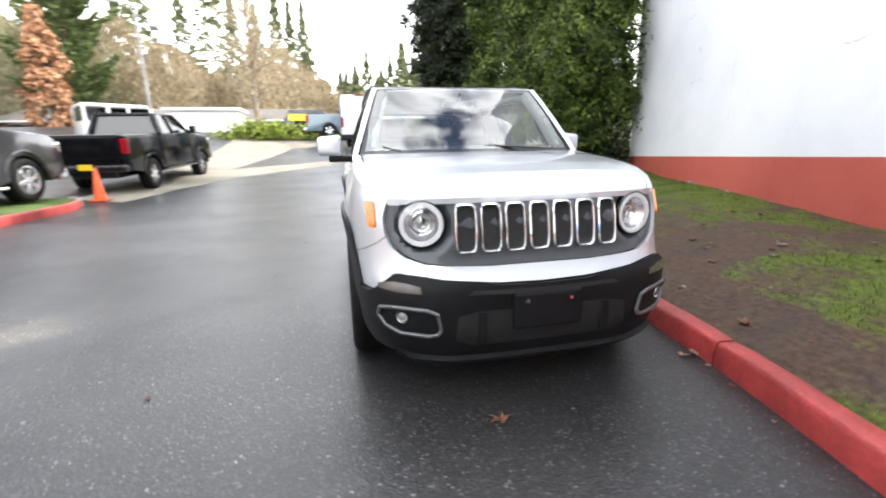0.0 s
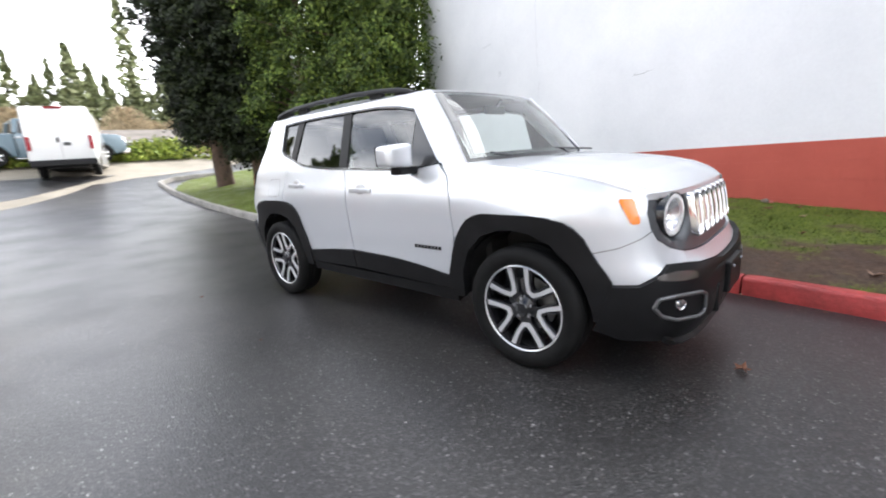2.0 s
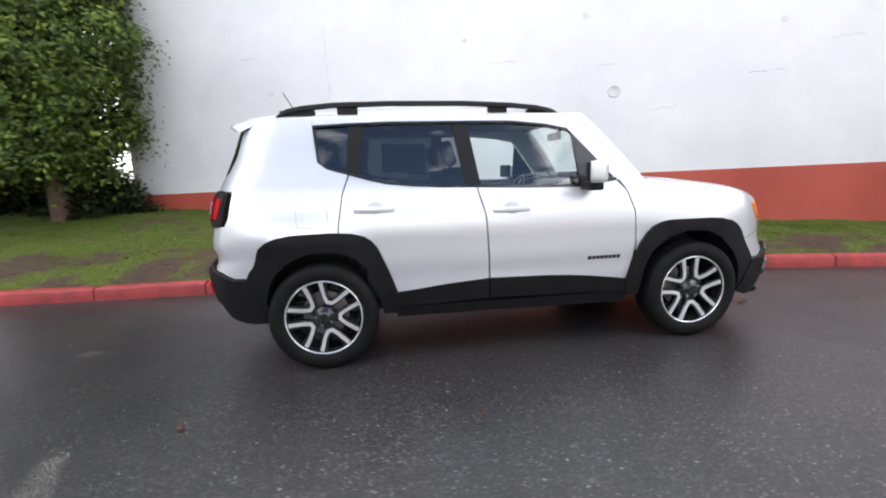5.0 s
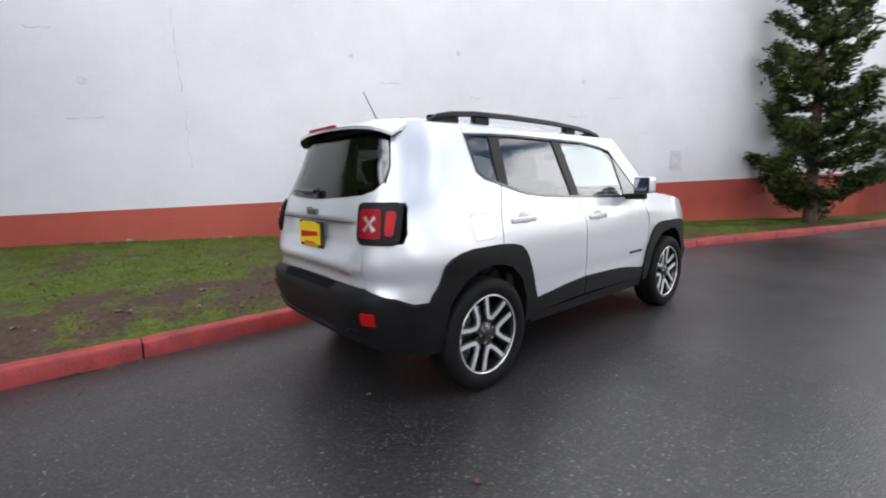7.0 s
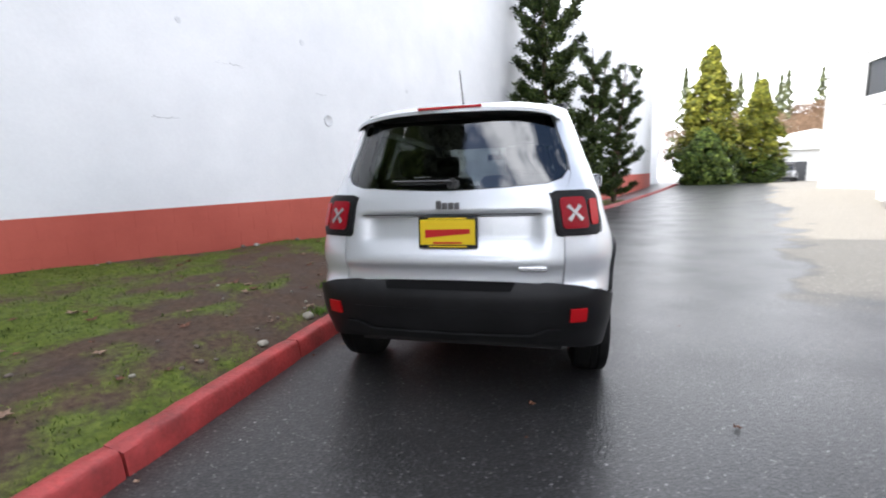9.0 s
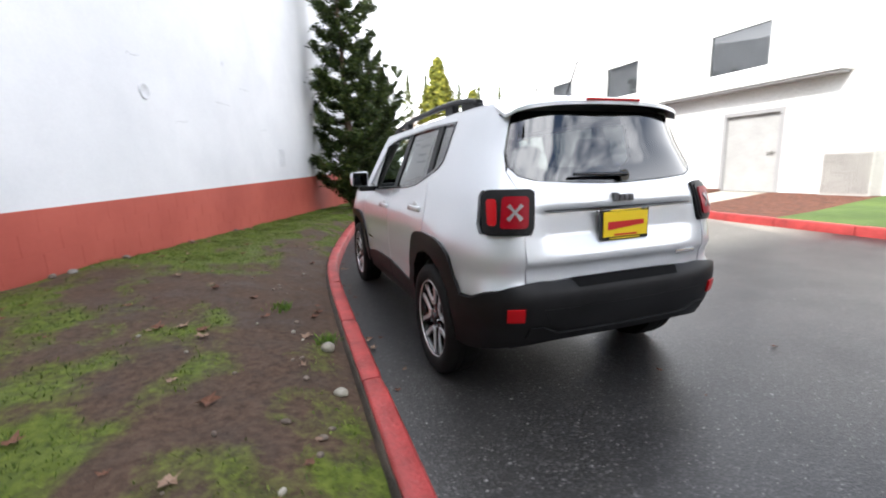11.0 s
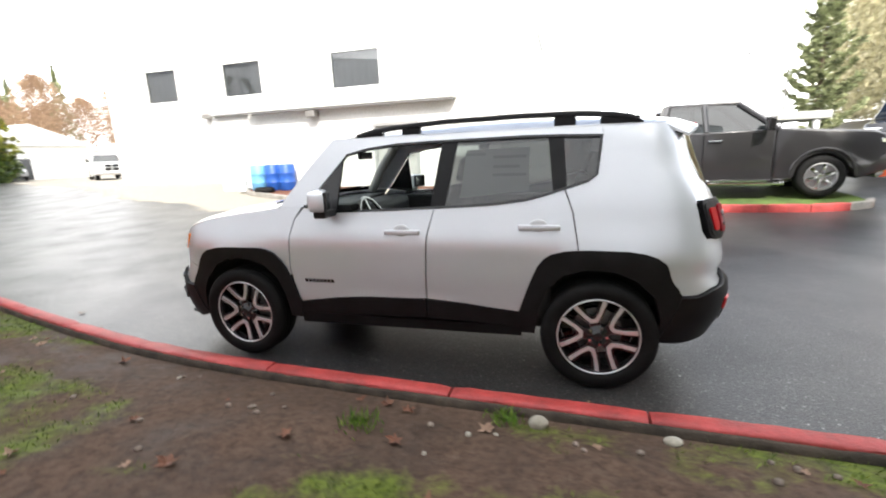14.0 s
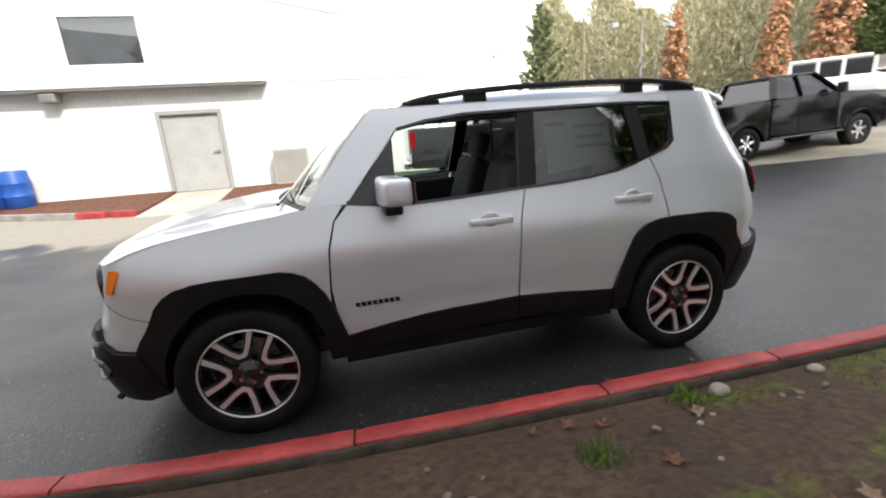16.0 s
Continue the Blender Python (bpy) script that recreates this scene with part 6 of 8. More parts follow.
spots = [(-25 - i * 1.5 + rr.uniform(-1, 1), -47 + i * 1.25 + rr.uniform(-1, 1), 2.0, rr.uniform(10, 13.5), rr.uniform(2.8, 3.8)) for i in range(18)]
woods("budding_wood", "tall budding olive-coloured trees behind the car park", spots, 33, TWIG_OLIVE, 7500, "round")
spots = [(70 + rr.uniform(0, 26), -22 - i * 1.25 + rr.uniform(-1, 1), 1.0 + rr.uniform(0, 5), (2.5 if i < 16 else 6.5) + rr.uniform(2.5, 5.0), rr.uniform(2.8, 4.2)) for i in range(44)]
woods("hillside_wood", "leafless brown trees on the slope at the end of the drive", spots, 34, TWIG_RUST, 3400, "round")
spots = [(84 + rr.uniform(0, 14), -26 - i * 3.2 + rr.uniform(-1, 1), 4, rr.uniform(12, 18), 3.0) for i in range(10)]
woods("hillside_conifers", "dark conifers on the slope at the end of the drive", spots, 35, HAZY_GREEN, 1200, "cone")
for x, y, h, r, k in ((-29.0, -31.2, 8.6, 1.3, 41), (-34.0, -26.3, 8.6, 1.5, 42), (-27.4, -17.4, 7.6, 1.4, 43)):
    cedar(x, y, 1.9, h, r, k, "narrow rust-brown tree holding dead leaves", RUST_LEAF, 9000, 0.26, 0.6, 0.12, taper=0.9, name="rust_tree", lumps=160)
fir(-17.3, -32.7, 1.6, 9.6, 2.4, 44, "green fir standing beyond the car park", mat=HAZY_GREEN, leaves=16000, size=0.3)
fir(-44.0, -24.5, 2.1, 22.0, 4.6, 46, "tall broad green fir behind the low building", mat=leaf_material("broad_fir_needles", (0.05, 0.075, 0.02), (0.09, 0.125, 0.04), (0.15, 0.18, 0.07)), leaves=26000, size=0.55, bare=3.0)
bare_tree(-30.5, -6.6, 2.1, 12, 2.6, 45, "leafless tree with a mossy trunk beside the road", TWIG_BROWN)


# ---- buildings, island and beds on the far side ----
BLIND = mottled("vertical_blind_fabric", (0.17, 0.17, 0.18), (0.34, 0.34, 0.36), 3.0, 40.0, 0.8, 0.1)
PANE = glass_material("office_pane", (0.55, 0.57, 0.58))
ROOF_BROWN = mottled("brown_shingle_roof", (0.10, 0.088, 0.075), (0.17, 0.15, 0.13), 0.85, 12.0, 0.9, 0.4)
SIDING = mottled("brown_siding", (0.13, 0.065, 0.04), (0.22, 0.12, 0.08), 0.6, 10.0, 0.8, 0.2)
DARK_OPENING = material("unlit_opening", (0.02, 0.022, 0.025), 0.15)
STEEL = mottled("weathered_steel", (0.20, 0.19, 0.18), (0.32, 0.31, 0.29), 3.0, 30.0, 0.5, 0.1, metal=0.4)


def office_window(x0, x1, y, z0, z1, parent):
    bm = bmesh.new()
    for lo, hi in (((x0 - 0.07, z0 - 0.07), (x1 + 0.07, z0)), ((x0 - 0.07, z1), (x1 + 0.07, z1 + 0.07)), ((x0 - 0.07, z0), (x0, z1)), ((x1, z0), (x1 + 0.07, z1))):
        box(bm, (lo[0], y - 0.02, lo[1]), (hi[0], y + 0.05, hi[1]))
    win = part("window", bm, WHITE_BLDG, parent, "office window with grey vertical blinds")
    bm = bmesh.new()
    box(bm, (x0, y - 0.012, z0), (x1, y - 0.004, z1))
    pane = part("pane", bm, PANE, win)
    pane.visible_shadow = False
    bm = bmesh.new()
    n = int((x1 - x0) / 0.105)
    for i in range(n):
        xx = x0 + (x1 - x0) * (i + 0.5) / n
        box(bm, (-0.048, -0.002, z0 + 0.02), (0.048, 0.002, z1 - 0.02), m=Matrix.Translation((xx, y - 0.10, 0)) @ Matrix.Rotation(radians(25 + 9 * math.sin(i * 2.1)), 4, "Z"))
    part("blind", bm, BLIND, win)
    # near-black sheet in place of the unlit room behind the blind
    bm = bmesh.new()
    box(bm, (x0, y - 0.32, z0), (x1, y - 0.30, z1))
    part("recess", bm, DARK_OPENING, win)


def wall_with_holes(x0, x1, y0, y1, z0, top, holes):
    """A wall slab between two planes y0 and y1, with through openings; top(x) gives its height."""
    bm = bmesh.new()
    xs = sorted({x0, x1, *[h[0] for h in holes], *[h[1] for h in holes], *np.linspace(x0, x1, 9)})
    for a, b in zip(xs, xs[1:]):
        cut = [h for h in holes if h[0] <= a + 1e-6 and b <= h[1] + 1e-6]
        spans = [(z0, cut[0][2]), (cut[0][3], None)] if cut else [(z0, None)]
        for lo, hi in spans:
            v = []
            for xx in (a, b):
                for yy in (y0, y1):
                    v += [bm.verts.new((xx, yy, lo)), bm.verts.new((xx, yy, top(xx) if hi is None else hi))]
            for f in ((0, 1, 5, 4), (2, 6, 7, 3), (0, 2, 3, 1), (4, 5, 7, 6), (1, 3, 7, 5), (0, 4, 6, 2)):
                bm.faces.new([v[i] for i in f])
    bmesh.ops.remove_doubles(bm, verts=bm.verts, dist=1e-5)
    return bm


def white_building():
    house = thing("white_building", "white gabled building with high office windows and a grey steel door", "building")
    gable = lambda x: 5.42 + 1.95 * (1 - abs(x - 10) / 10)
    wins = [(5.98, 8.0, 4.2, 5.52), (11.35, 13.2, 4.25, 5.56), (15.8, 17.45, 4.25, 5.58)]
    part("gable_wall", wall_with_holes(0, 20, -13.35, -13.0, -0.2, gable, wins), WHITE_BLDG, house)
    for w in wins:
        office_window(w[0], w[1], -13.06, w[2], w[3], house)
    bm = bmesh.new()
    box(bm, (19.65, -34, -0.2), (20, -13.36, 5.42))
    part("side_wall", bm, WHITE_BLDG, house)
    bm = bmesh.new()
    box(bm, (0, -34, -0.2), (0.3, -13.36, 5.42))
    part("side_wall", bm, WHITE_BLDG, house)
    bm = bmesh.new()
    for a, b in ((20.04, 10), (10, -0.04)):
        v = [bm.verts.new((x, y, gable(min(max(x, 0), 20)) + dz - 0.008 * (x > 20 or x < 0))) for x in (a, b) for y in (-12.985, -34) for dz in (0.0, 0.14)]
        for f in ((0, 1, 5, 4), (2, 6, 7, 3), (0, 2, 3, 1), (4, 5, 7, 6), (1, 3, 7, 5), (0, 4, 6, 2)):
            bm.faces.new([v[i] for i in f])
    part("roof", bm, WHITE_BLDG, house)
    for a, b in ((20.02, 10), (10, -0.02)):
        bm = bmesh.new()
        v = [bm.verts.new((x, y, gable(min(max(x, 0), 20)) + dz)) for x in (a, b) for y in (-12.96, -12.982) for dz in (0.06, 0.11)]
        for f in ((0, 1, 5, 4), (2, 6, 7, 3), (0, 2, 3, 1), (4, 5, 7, 6), (1, 3, 7, 5), (0, 4, 6, 2)):
            bm.faces.new([v[i] for i in f])
        part("gable_trim", bm, TRIM_GREY, house)
    # low front part with its door
    part("front_wall", wall_with_holes(-2.0, 11.3, -10.25, -10.0, -0.2, lambda x: 3.12, [(3.52, 4.98, 0.43, 2.47)]), WHITE_BLDG, house)
    bm = bmesh.new()
    box(bm, (-2.0, -13.0, 3.12), (11.3, -9.98, 3.22))
    part("low_roof", bm, WHITE_BLDG, house)
    bm = bmesh.new()
    box(bm, (11.05, -13.0, -0.2), (11.3, -10.25, 3.12))
    part("side_wall", bm, WHITE_BLDG, house)
    bm = bmesh.new()
    box(bm, (-2.0, -13.0, -0.2), (-1.75, -10.25, 3.12))
    part("side_wall", bm, WHITE_BLDG, house)
    bm = bmesh.new()
    box(bm, (2.25, -9.98, 3.06), (9.6, -9.62, 3.11), 0.01)
    box(bm, (9.75, -9.98, 3.10), (11.25, -9.80, 3.16), 0.01)
    part("ledge", bm, TRIM_GREY, house)
    bm = bmesh.new()
    box(bm, (2.2, -9.98, 3.112), (9.65, -9.58, 3.20), 0.01)
    part("ledge_cap", bm, WHITE_BLDG, house)
    bm = bmesh.new()
    box(bm, (3.56, -10.10, 0.45), (4.94, -10.06, 2.43), 0.004)
    door = part("door", bm, DOOR_GREY, house, "closed grey steel door")
    bm = bmesh.new()
    for lo, hi in (((3.46, 0.43), (3.56, 2.53)), ((4.94, 0.43), (5.04, 2.53)), ((3.56, 2.43), (4.94, 2.53))):
        box(bm, (lo[0], -10.06, lo[1]), (hi[0], -9.97, hi[1]))
    part("door_frame", bm, TRIM_GREY, door)
    bm = bmesh.new()
    cyl(bm, (3.70, -10.06, 1.45), (3.70, -10.0, 1.45), 0.03, n=10)
    box(bm, (3.70, -10.02, 1.43), (3.83, -10.0, 1.46))
    part("handle", bm, STEEL, door)
    return house


def wall_lamp(x, y, z):
    lamp = thing("wall_lamp", "grey floodlight bracketed to the white wall", "lamp", Matrix.Translation((x, y, z)), group="wall lamps")
    bm = bmesh.new()
    box(bm, (-0.17, 0.06, -0.12), (0.17, 0.36, 0.08), 0.03)
    part("housing", bm, STEEL, lamp)
    bm = bmesh.new()
    cyl(bm, (0, 0, 0), (0, 0.1, 0), 0.05, n=10)
    part("bracket", bm, STEEL, lamp)


def barrel(x, y, z, color, label, tall=0.88):
    ob = thing("barrel", label, "barrel", Matrix.Translation((x, y, z)), group="barrels by the white building")
    m = mottled("barrel_plastic", tuple(c * 0.8 for c in color), color, 3.0, 30.0, 0.45, 0.05)
    bm = bmesh.new()
    lathe(bm, [(0.0, 0.0), (0.25, 0.0), (0.275, 0.03), (0.28, 0.26), (0.29, 0.28), (0.28, 0.30), (0.28, 0.56), (0.29, 0.58), (0.28, 0.60), (0.275, 0.84), (0.25, tall), (0.24, tall - 0.02), (0.0, tall - 0.02)], 28, axis="Z")
    part("drum", bm, m, ob, smooth=50)
    bm = bmesh.new()
    cyl(bm, (0.13, 0, tall - 0.02), (0.13, 0, tall + 0.01), 0.035, n=10)
    part("bung", bm, m, ob)


def air_conditioner(x, y, z):
    unit_ = thing("air_conditioner", "grey outdoor air conditioner on the ground by the wall", "air conditioner", Matrix.Translation((x, y, z)))
    bm = bmesh.new()
    box(bm, (-0.45, -0.22, 0.05), (0.45, 0.22, 1.0), 0.02)
    part("cabinet", bm, mottled("ac_paint", (0.42, 0.41, 0.38), (0.52, 0.51, 0.48), 2, 30, 0.5, 0.05), unit_)
    for i in range(16):
        bm = bmesh.new()
        xx = -0.40 + i * 0.052
        box(bm, (xx, 0.218, 0.12), (xx + 0.018, 0.236, 0.94))
        part("fin", bm, STEEL, unit_)
    bm = bmesh.new()
    box(bm, (-0.42, -0.2, 0.0), (0.42, 0.2, 0.05))
    part("foot", bm, STEEL, unit_)


def strip_ground(name, label, category, outline, lift, mat, kind="structure", step=0.4):
    """A ground patch that follows the road surface, with a closed edge."""
    bm = bmesh.new()
    bm.faces.new([bm.verts.new((x, y, 0)) for x, y in outline])
    for axis in (0, 1):
        lo, hi = min(p[axis] for p in outline), max(p[axis] for p in outline)
        k = int((hi - lo) / step)
        for i in range(1, k + 1):
            at = lo + (hi - lo) * i / (k + 1)
            bmesh.ops.bisect_plane(bm, geom=bm.verts[:] + bm.edges[:] + bm.faces[:], plane_co=(at, 0, 0) if axis == 0 else (0, at, 0), plane_no=(1, 0, 0) if axis == 0 else (0, 1, 0))
    rim = [e for e in bm.edges if len(e.link_faces) == 1]
    for v in bm.verts:
        v.co.z = road_z(v.co.x, v.co.y) + (lift(v.co.x, v.co.y) if callable(lift) else lift)
    fresh = [g for g in bmesh.ops.extrude_edge_only(bm, edges=rim)["geom"] if isinstance(g, bmesh.types.BMVert)]
    for v in fresh:
        v.co.z -= 0.25
    return tagged(part(name, bm, mat, smooth=60), label, category, kind=kind)


ISLAND = [(3.4, -6.42), (1.9, -6.15), (-0.86, -6.0), (-3.4, -5.98), (-5.4, -5.82), (-6.1, -5.9), (-6.5, -6.25), (-6.6, -7.0), (-6.6, -9.6), (3.4, -9.6)]


def island_y(x):
    return interp(x, [(p[0], p[1]) for p in reversed(ISLAND[:7])]) - 0.115


def bed_y(x):
    return interp(x, [(4.95, -7.36), (6.2, -7.66), (7.9, -8.30), (9.3, -8.95), (9.95, -9.6), (10.1, -10.0)]) - 0.115


house = white_building()
wall_lamp(7.1, -10.0, 2.95)
wall_lamp(14.2, -13.0, 3.5)
air_conditioner(1.85, -9.70, 0.40)
for x, c, l in ((9.35, (0.16, 0.42, 0.68), "light blue plastic barrel by the white building"), (8.76, (0.02, 0.10, 0.42), "dark blue plastic barrel by the white building"), (8.22, (0.02, 0.10, 0.42), "dark blue plastic barrel by the white building")):
    barrel(x, -9.62, road_z(8.8, -9.6) + 0.06, c, l)
bm = bmesh.new()
lathe(bm, [(0.0, 0), (0.15, 0), (0.18, 0.36), (0.185, 0.37), (0.17, 0.37), (0.15, 0.05), (0, 0.05)], 20, axis="Z")
bucket = tagged(part("bucket", bm, WHITE_BLDG, smooth=50), "white plastic bucket beside the barrels", "bucket")
bucket.matrix_basis = Matrix.Translation((9.95, -9.45, road_z(9.9, -9.4) + 0.06))
bm = bmesh.new()
lathe(bm, [(0.18, -0.08), (0.28, -0.10), (0.32, -0.06), (0.32, 0.06), (0.28, 0.10), (0.18, 0.08)], 26, axis="Z")
old_tyre = tagged(part("old_tyre", bm, RUBBER, smooth=50), "old black tyre lying before the barrels", "tyre")
old_tyre.matrix_basis = Matrix.Translation((8.75, -9.05, road_z(8.7, -9.0) + 0.15))

strip_ground("island", "grass island between the drive and the white building", "grass island", [(1.2, -6.18)] + [(x, y - 0.1) for x, y in ISLAND[2:6]] + [(x + 0.1, y) for x, y in ISLAND[6:9]] + [(1.2, -9.6)], lambda x, y: 0.10 + 0.02 * math.sin(x * 3) * math.sin(y * 2.3), LAWN)
# the pale tone paints sunlight on dry paving; the outline follows the shade edge
SUNLIT_PAVING = mottled("sunlit_dry_paving", (0.17, 0.15, 0.115), (0.27, 0.24, 0.19), 1.1, 60.0, 0.75, 0.3)
strip_ground("paving", "dry paving at the far end of the drive, painted in its sunlit tone", "paving", [(-7.0, -6.6), (-6.7, -5.5), (-8.9, -5.15), (-11.6, -4.1), (-13.2, -2.8), (-14.4, -1.6), (-16.0, -0.4), (-17.6, 0.5), (-18.6, 2.2), (-19.5, 5.0), (-22.0, 9.0), (-27.0, 9.0), (-27.0, -6.6)], 0.004, SUNLIT_PAVING, step=0.6)
# this dark wedge stands in for a tree's cast shadow
strip_ground("paving_shadow", "tree shadow painted as a dark wedge on the pale paving", "paving", [(-13.6, -4.8), (-20.2, -3.2), (-20.4, -0.5), (-19.7, 1.7), (-15.9, -1.5)], 0.008, ASPHALT, step=0.6)
strip_ground("mulch_bed", "bark mulch bed along the white building", "mulch bed", [(4.95, -7.45), (6.2, -7.75), (7.9, -8.4), (9.3, -9.05), (9.9, -9.7), (9.95, -10.0), (4.95, -10.0)], 0.07, BARK_MULCH)
strip_ground("mulch_bed", "narrow bark mulch bed beside the ramp", "mulch bed", [(3.40, -6.52), (1.9, -6.25), (1.21, -6.19), (1.21, -9.6), (3.40, -9.6)], 0.09, BARK_MULCH)
strip_ground("ramp", "pale concrete ramp up to the steel door", "ramp", [(3.42, -6.9), (4.93, -7.2), (4.93, -10.0), (3.42, -10.0)], 0.015, CONCRETE)
island_kerb = thing("island_kerb", "red painted kerb round the grass island", "kerb", kind="structure")
cuts = [3.35, 2.2, 1.05, -0.1, -1.25, -2.4, -3.55, -4.7, -5.35, -5.95]
for i, (a, b) in enumerate(zip(cuts, cuts[1:])):
    kerb_stone(b + 0.006, a - 0.006, RED_KERB, "kerb_stone", island_kerb, 50 + i, line=island_y, height=0.14)
kerb_stone(-6.5, -5.96, GREY_KERB, "kerb_stone", island_kerb, 70, line=lambda x: interp(x, [(-6.5, -6.45), (-6.3, -6.15), (-5.96, -6.02)]), height=0.13)
bed_kerb = thing("bed_kerb", "concrete kerb round the mulch bed with red painted ends", "kerb", kind="structure")
for i, (a, b, m) in enumerate(((4.95, 5.45, RED_KERB), (5.55, 6.15, RED_KERB), (6.17, 7.3, GREY_KERB), (7.32, 8.5, GREY_KERB), (8.52, 9.5, GREY_KERB), (9.51, 10.05, GREY_KERB))):
    kerb_stone(a, b, m, "kerb_stone", bed_kerb, 80 + i, line=bed_y, height=0.13)


def low_building(x, y0, y1, z0, label):
    """Long low building with a brown hipped roof, windows and doors under the eaves."""
    hut = thing("low_building", label, "building")
    bm = bmesh.new()
    box(bm, (x - 8, y0, z0 - 0.5), (x, y1, z0 + 1.75))
    part("wall", bm, SIDING, hut)
    bm = bmesh.new()
    v = [bm.verts.new(p) for p in ((x + 0.7, y0 - 0.7, z0 + 1.7), (x + 0.7, y1 + 0.7, z0 + 1.7), (x - 8.7, y1 + 0.7, z0 + 1.7), (x - 8.7, y0 - 0.7, z0 + 1.7), (x - 3, y0 + 0.6, z0 + 2.95), (x - 3, y1 - 0.6, z0 + 2.95))]
    for f in ((0, 1, 5, 4), (1, 2, 5), (2, 3, 4, 5), (3, 0, 4), (3, 2, 1, 0)):
        bm.faces.new([v[i] for i in f])
    part("roof", bm, ROOF_BROWN, hut)
    bm = bmesh.new()
    box(bm, (x + 0.66, y0 - 0.7, z0 + 1.62), (x + 0.72, y1 + 0.7, z0 + 1.76))
    part("fascia", bm, WHITE_BLDG, hut)
    n = int((y1 - y0) / 3)
    for i in range(n):
        yy = y0 + (i + 0.5) * (y1 - y0) / n
        bm = bmesh.new()
        tall = i % 3 == 1
        box(bm, (x - 0.02, yy - (0.5 if tall else 0.8), z0 + (0.0 if tall else 0.6)), (x + 0.03, yy + (0.5 if tall else 0.8), z0 + 1.5))
        w = part("window", bm, DARK_OPENING, hut)
        bm = bmesh.new()
        for a, b in (((-0.9, 0.52), (0.9, 0.6)), ((-0.9, 1.5), (0.9, 1.58))):
            box(bm, (x - 0.01, yy + a[0], z0 + a[1]), (x + 0.05, yy + b[0], z0 + b[1]))
        part("window_frame", bm, WHITE_BLDG, hut)


low_building(-38.0, -27.0, -3.0, 2.15, "long low brown building with a shingle roof")
low_building(-40.5, 0.0, 22.0, 2.15, "low brown building with pale window frames")
# white lean-to by the far car park
shed = thing("white_shed", "white marquee-like shed at the car park", "shed")
bm = bmesh.new()
box(bm, (-26.6, -10.4, 1.6), (-24.4, -6.7, 3.55), 0.05)
part("wall", bm, WHITE_BLDG, shed)
bm = bmesh.new()
box(bm, (-26.8, -10.6, 3.55), (-24.2, -6.5, 3.72), 0.03)
part("roof", bm, WHITE_BLDG, shed)
# open carport behind the island
port = thing("carport", "open white carport with a flat grey roof", "carport")
bm = bmesh.new()
box(bm, (-12.0, -24.0, 2.28), (-1.2, -19.6, 2.62), 0.03)
part("roof", bm, mottled("grey_fascia", (0.30, 0.30, 0.28), (0.40, 0.40, 0.37), 2, 20, 0.7, 0.1), port)
for x in (-11.5, -8.2, -4.9, -1.6):
    bm = bmesh.new()
    box(bm, (x - 0.1, -19.9, 0.4), (x + 0.1, -19.7, 2.28))
    part("post", bm, WHITE_BLDG, port)
# white house at the end of the drive
far = thing("far_house", "low white garage building at the end of the drive", "building")
bm = bmesh.new()
box(bm, (50, -33, -0.3), (60, -22.5, 3.9))
part("wall", bm, WHITE_BLDG, far)
bm = bmesh.new()
v = [bm.verts.new(p) for p in ((49.5, -33.5, 3.85), (49.5, -22, 3.85), (60.5, -22, 3.85), (60.5, -33.5, 3.85), (49.5, -27.7, 5.9), (60.5, -27.7, 5.9))]
for f in ((0, 1, 4), (1, 2, 5, 4), (2, 3, 5), (3, 0, 4, 5), (3, 2, 1, 0)):
    bm.faces.new([v[i] for i in f])
part("roof", bm, WHITE_BLDG, far)
# flat dark sheet gives the garage its shadowy inside
bm = bmesh.new()
box(bm, (49.95, -27.4, 0.0), (49.99, -24.4, 2.6))
part("garage_opening", bm, DARK_OPENING, far)


def light_pole(x, y, z, h, label):
    pole = thing("light_pole", label, "light pole", Matrix.Translation((x, y, z)), group="car park light poles")
    bm = bmesh.new()
    cyl(bm, (0, 0, -0.2), (0, 0, h), 0.09, 0.06, n=12)
    part("shaft", bm, STEEL, pole, smooth=50)
    bm = bmesh.new()
    box(bm, (-0.5, -0.04, h - 0.06), (0.5, 0.04, h))
    part("arm", bm, STEEL, pole)
    for sx in (-1, 1):
        bm = bmesh.new()
        box(bm, (sx * 0.75 - 0.25, -0.22, h - 0.10), (sx * 0.75 + 0.25, 0.22, h + 0.22), 0.03, m=Matrix.Rotation(radians(14 * sx), 4, "Y"))
        part("lamp_head", bm, TRIM_GREY, pole)


light_pole(-22.0, -10.3, 1.9, 6.3, "tall grey light pole with two lamp heads")
light_pole(-22.0, -26.5, 1.8, 6.6, "tall grey light pole with two lamp heads")
light_pole(-15.6, -33.5, 1.6, 6.2, "tall grey light pole with two lamp heads")
bm = bmesh.new()
cyl(bm, (0, 0, -0.2), (0.25, 0, 9.0), 0.16, 0.11, n=10)
pole = tagged(part("utility_pole", bm, PALE_BARK, smooth=50), "brown wooden utility pole behind the car park", "utility pole")
pole.matrix_basis = Matrix.Translation((-24.5, -38, 1.8))
for k, (x, y, rx, ry) in enumerate(((-23.2, -5.0, 1.0, 2.6), (-23.8, 0.2, 1.0, 2.6), (-24.0, 4.6, 1.0, 2.2), (-23.0, 9.0, 1.2, 2.6))):
    bush(x, y, road_z(x, y) - 0.05, rx, ry, 1.0, 60 + k, "bright green clipped hedge beside the road", HEDGE_GREEN, 5000, 0.2, "hedge", "hedge")


# ---- other vehicles ----
def paint(name, color, rough=0.3, metal=0.2):
    return material(name, color, rough, metal, coat=1.0, coat_rough=0.05)


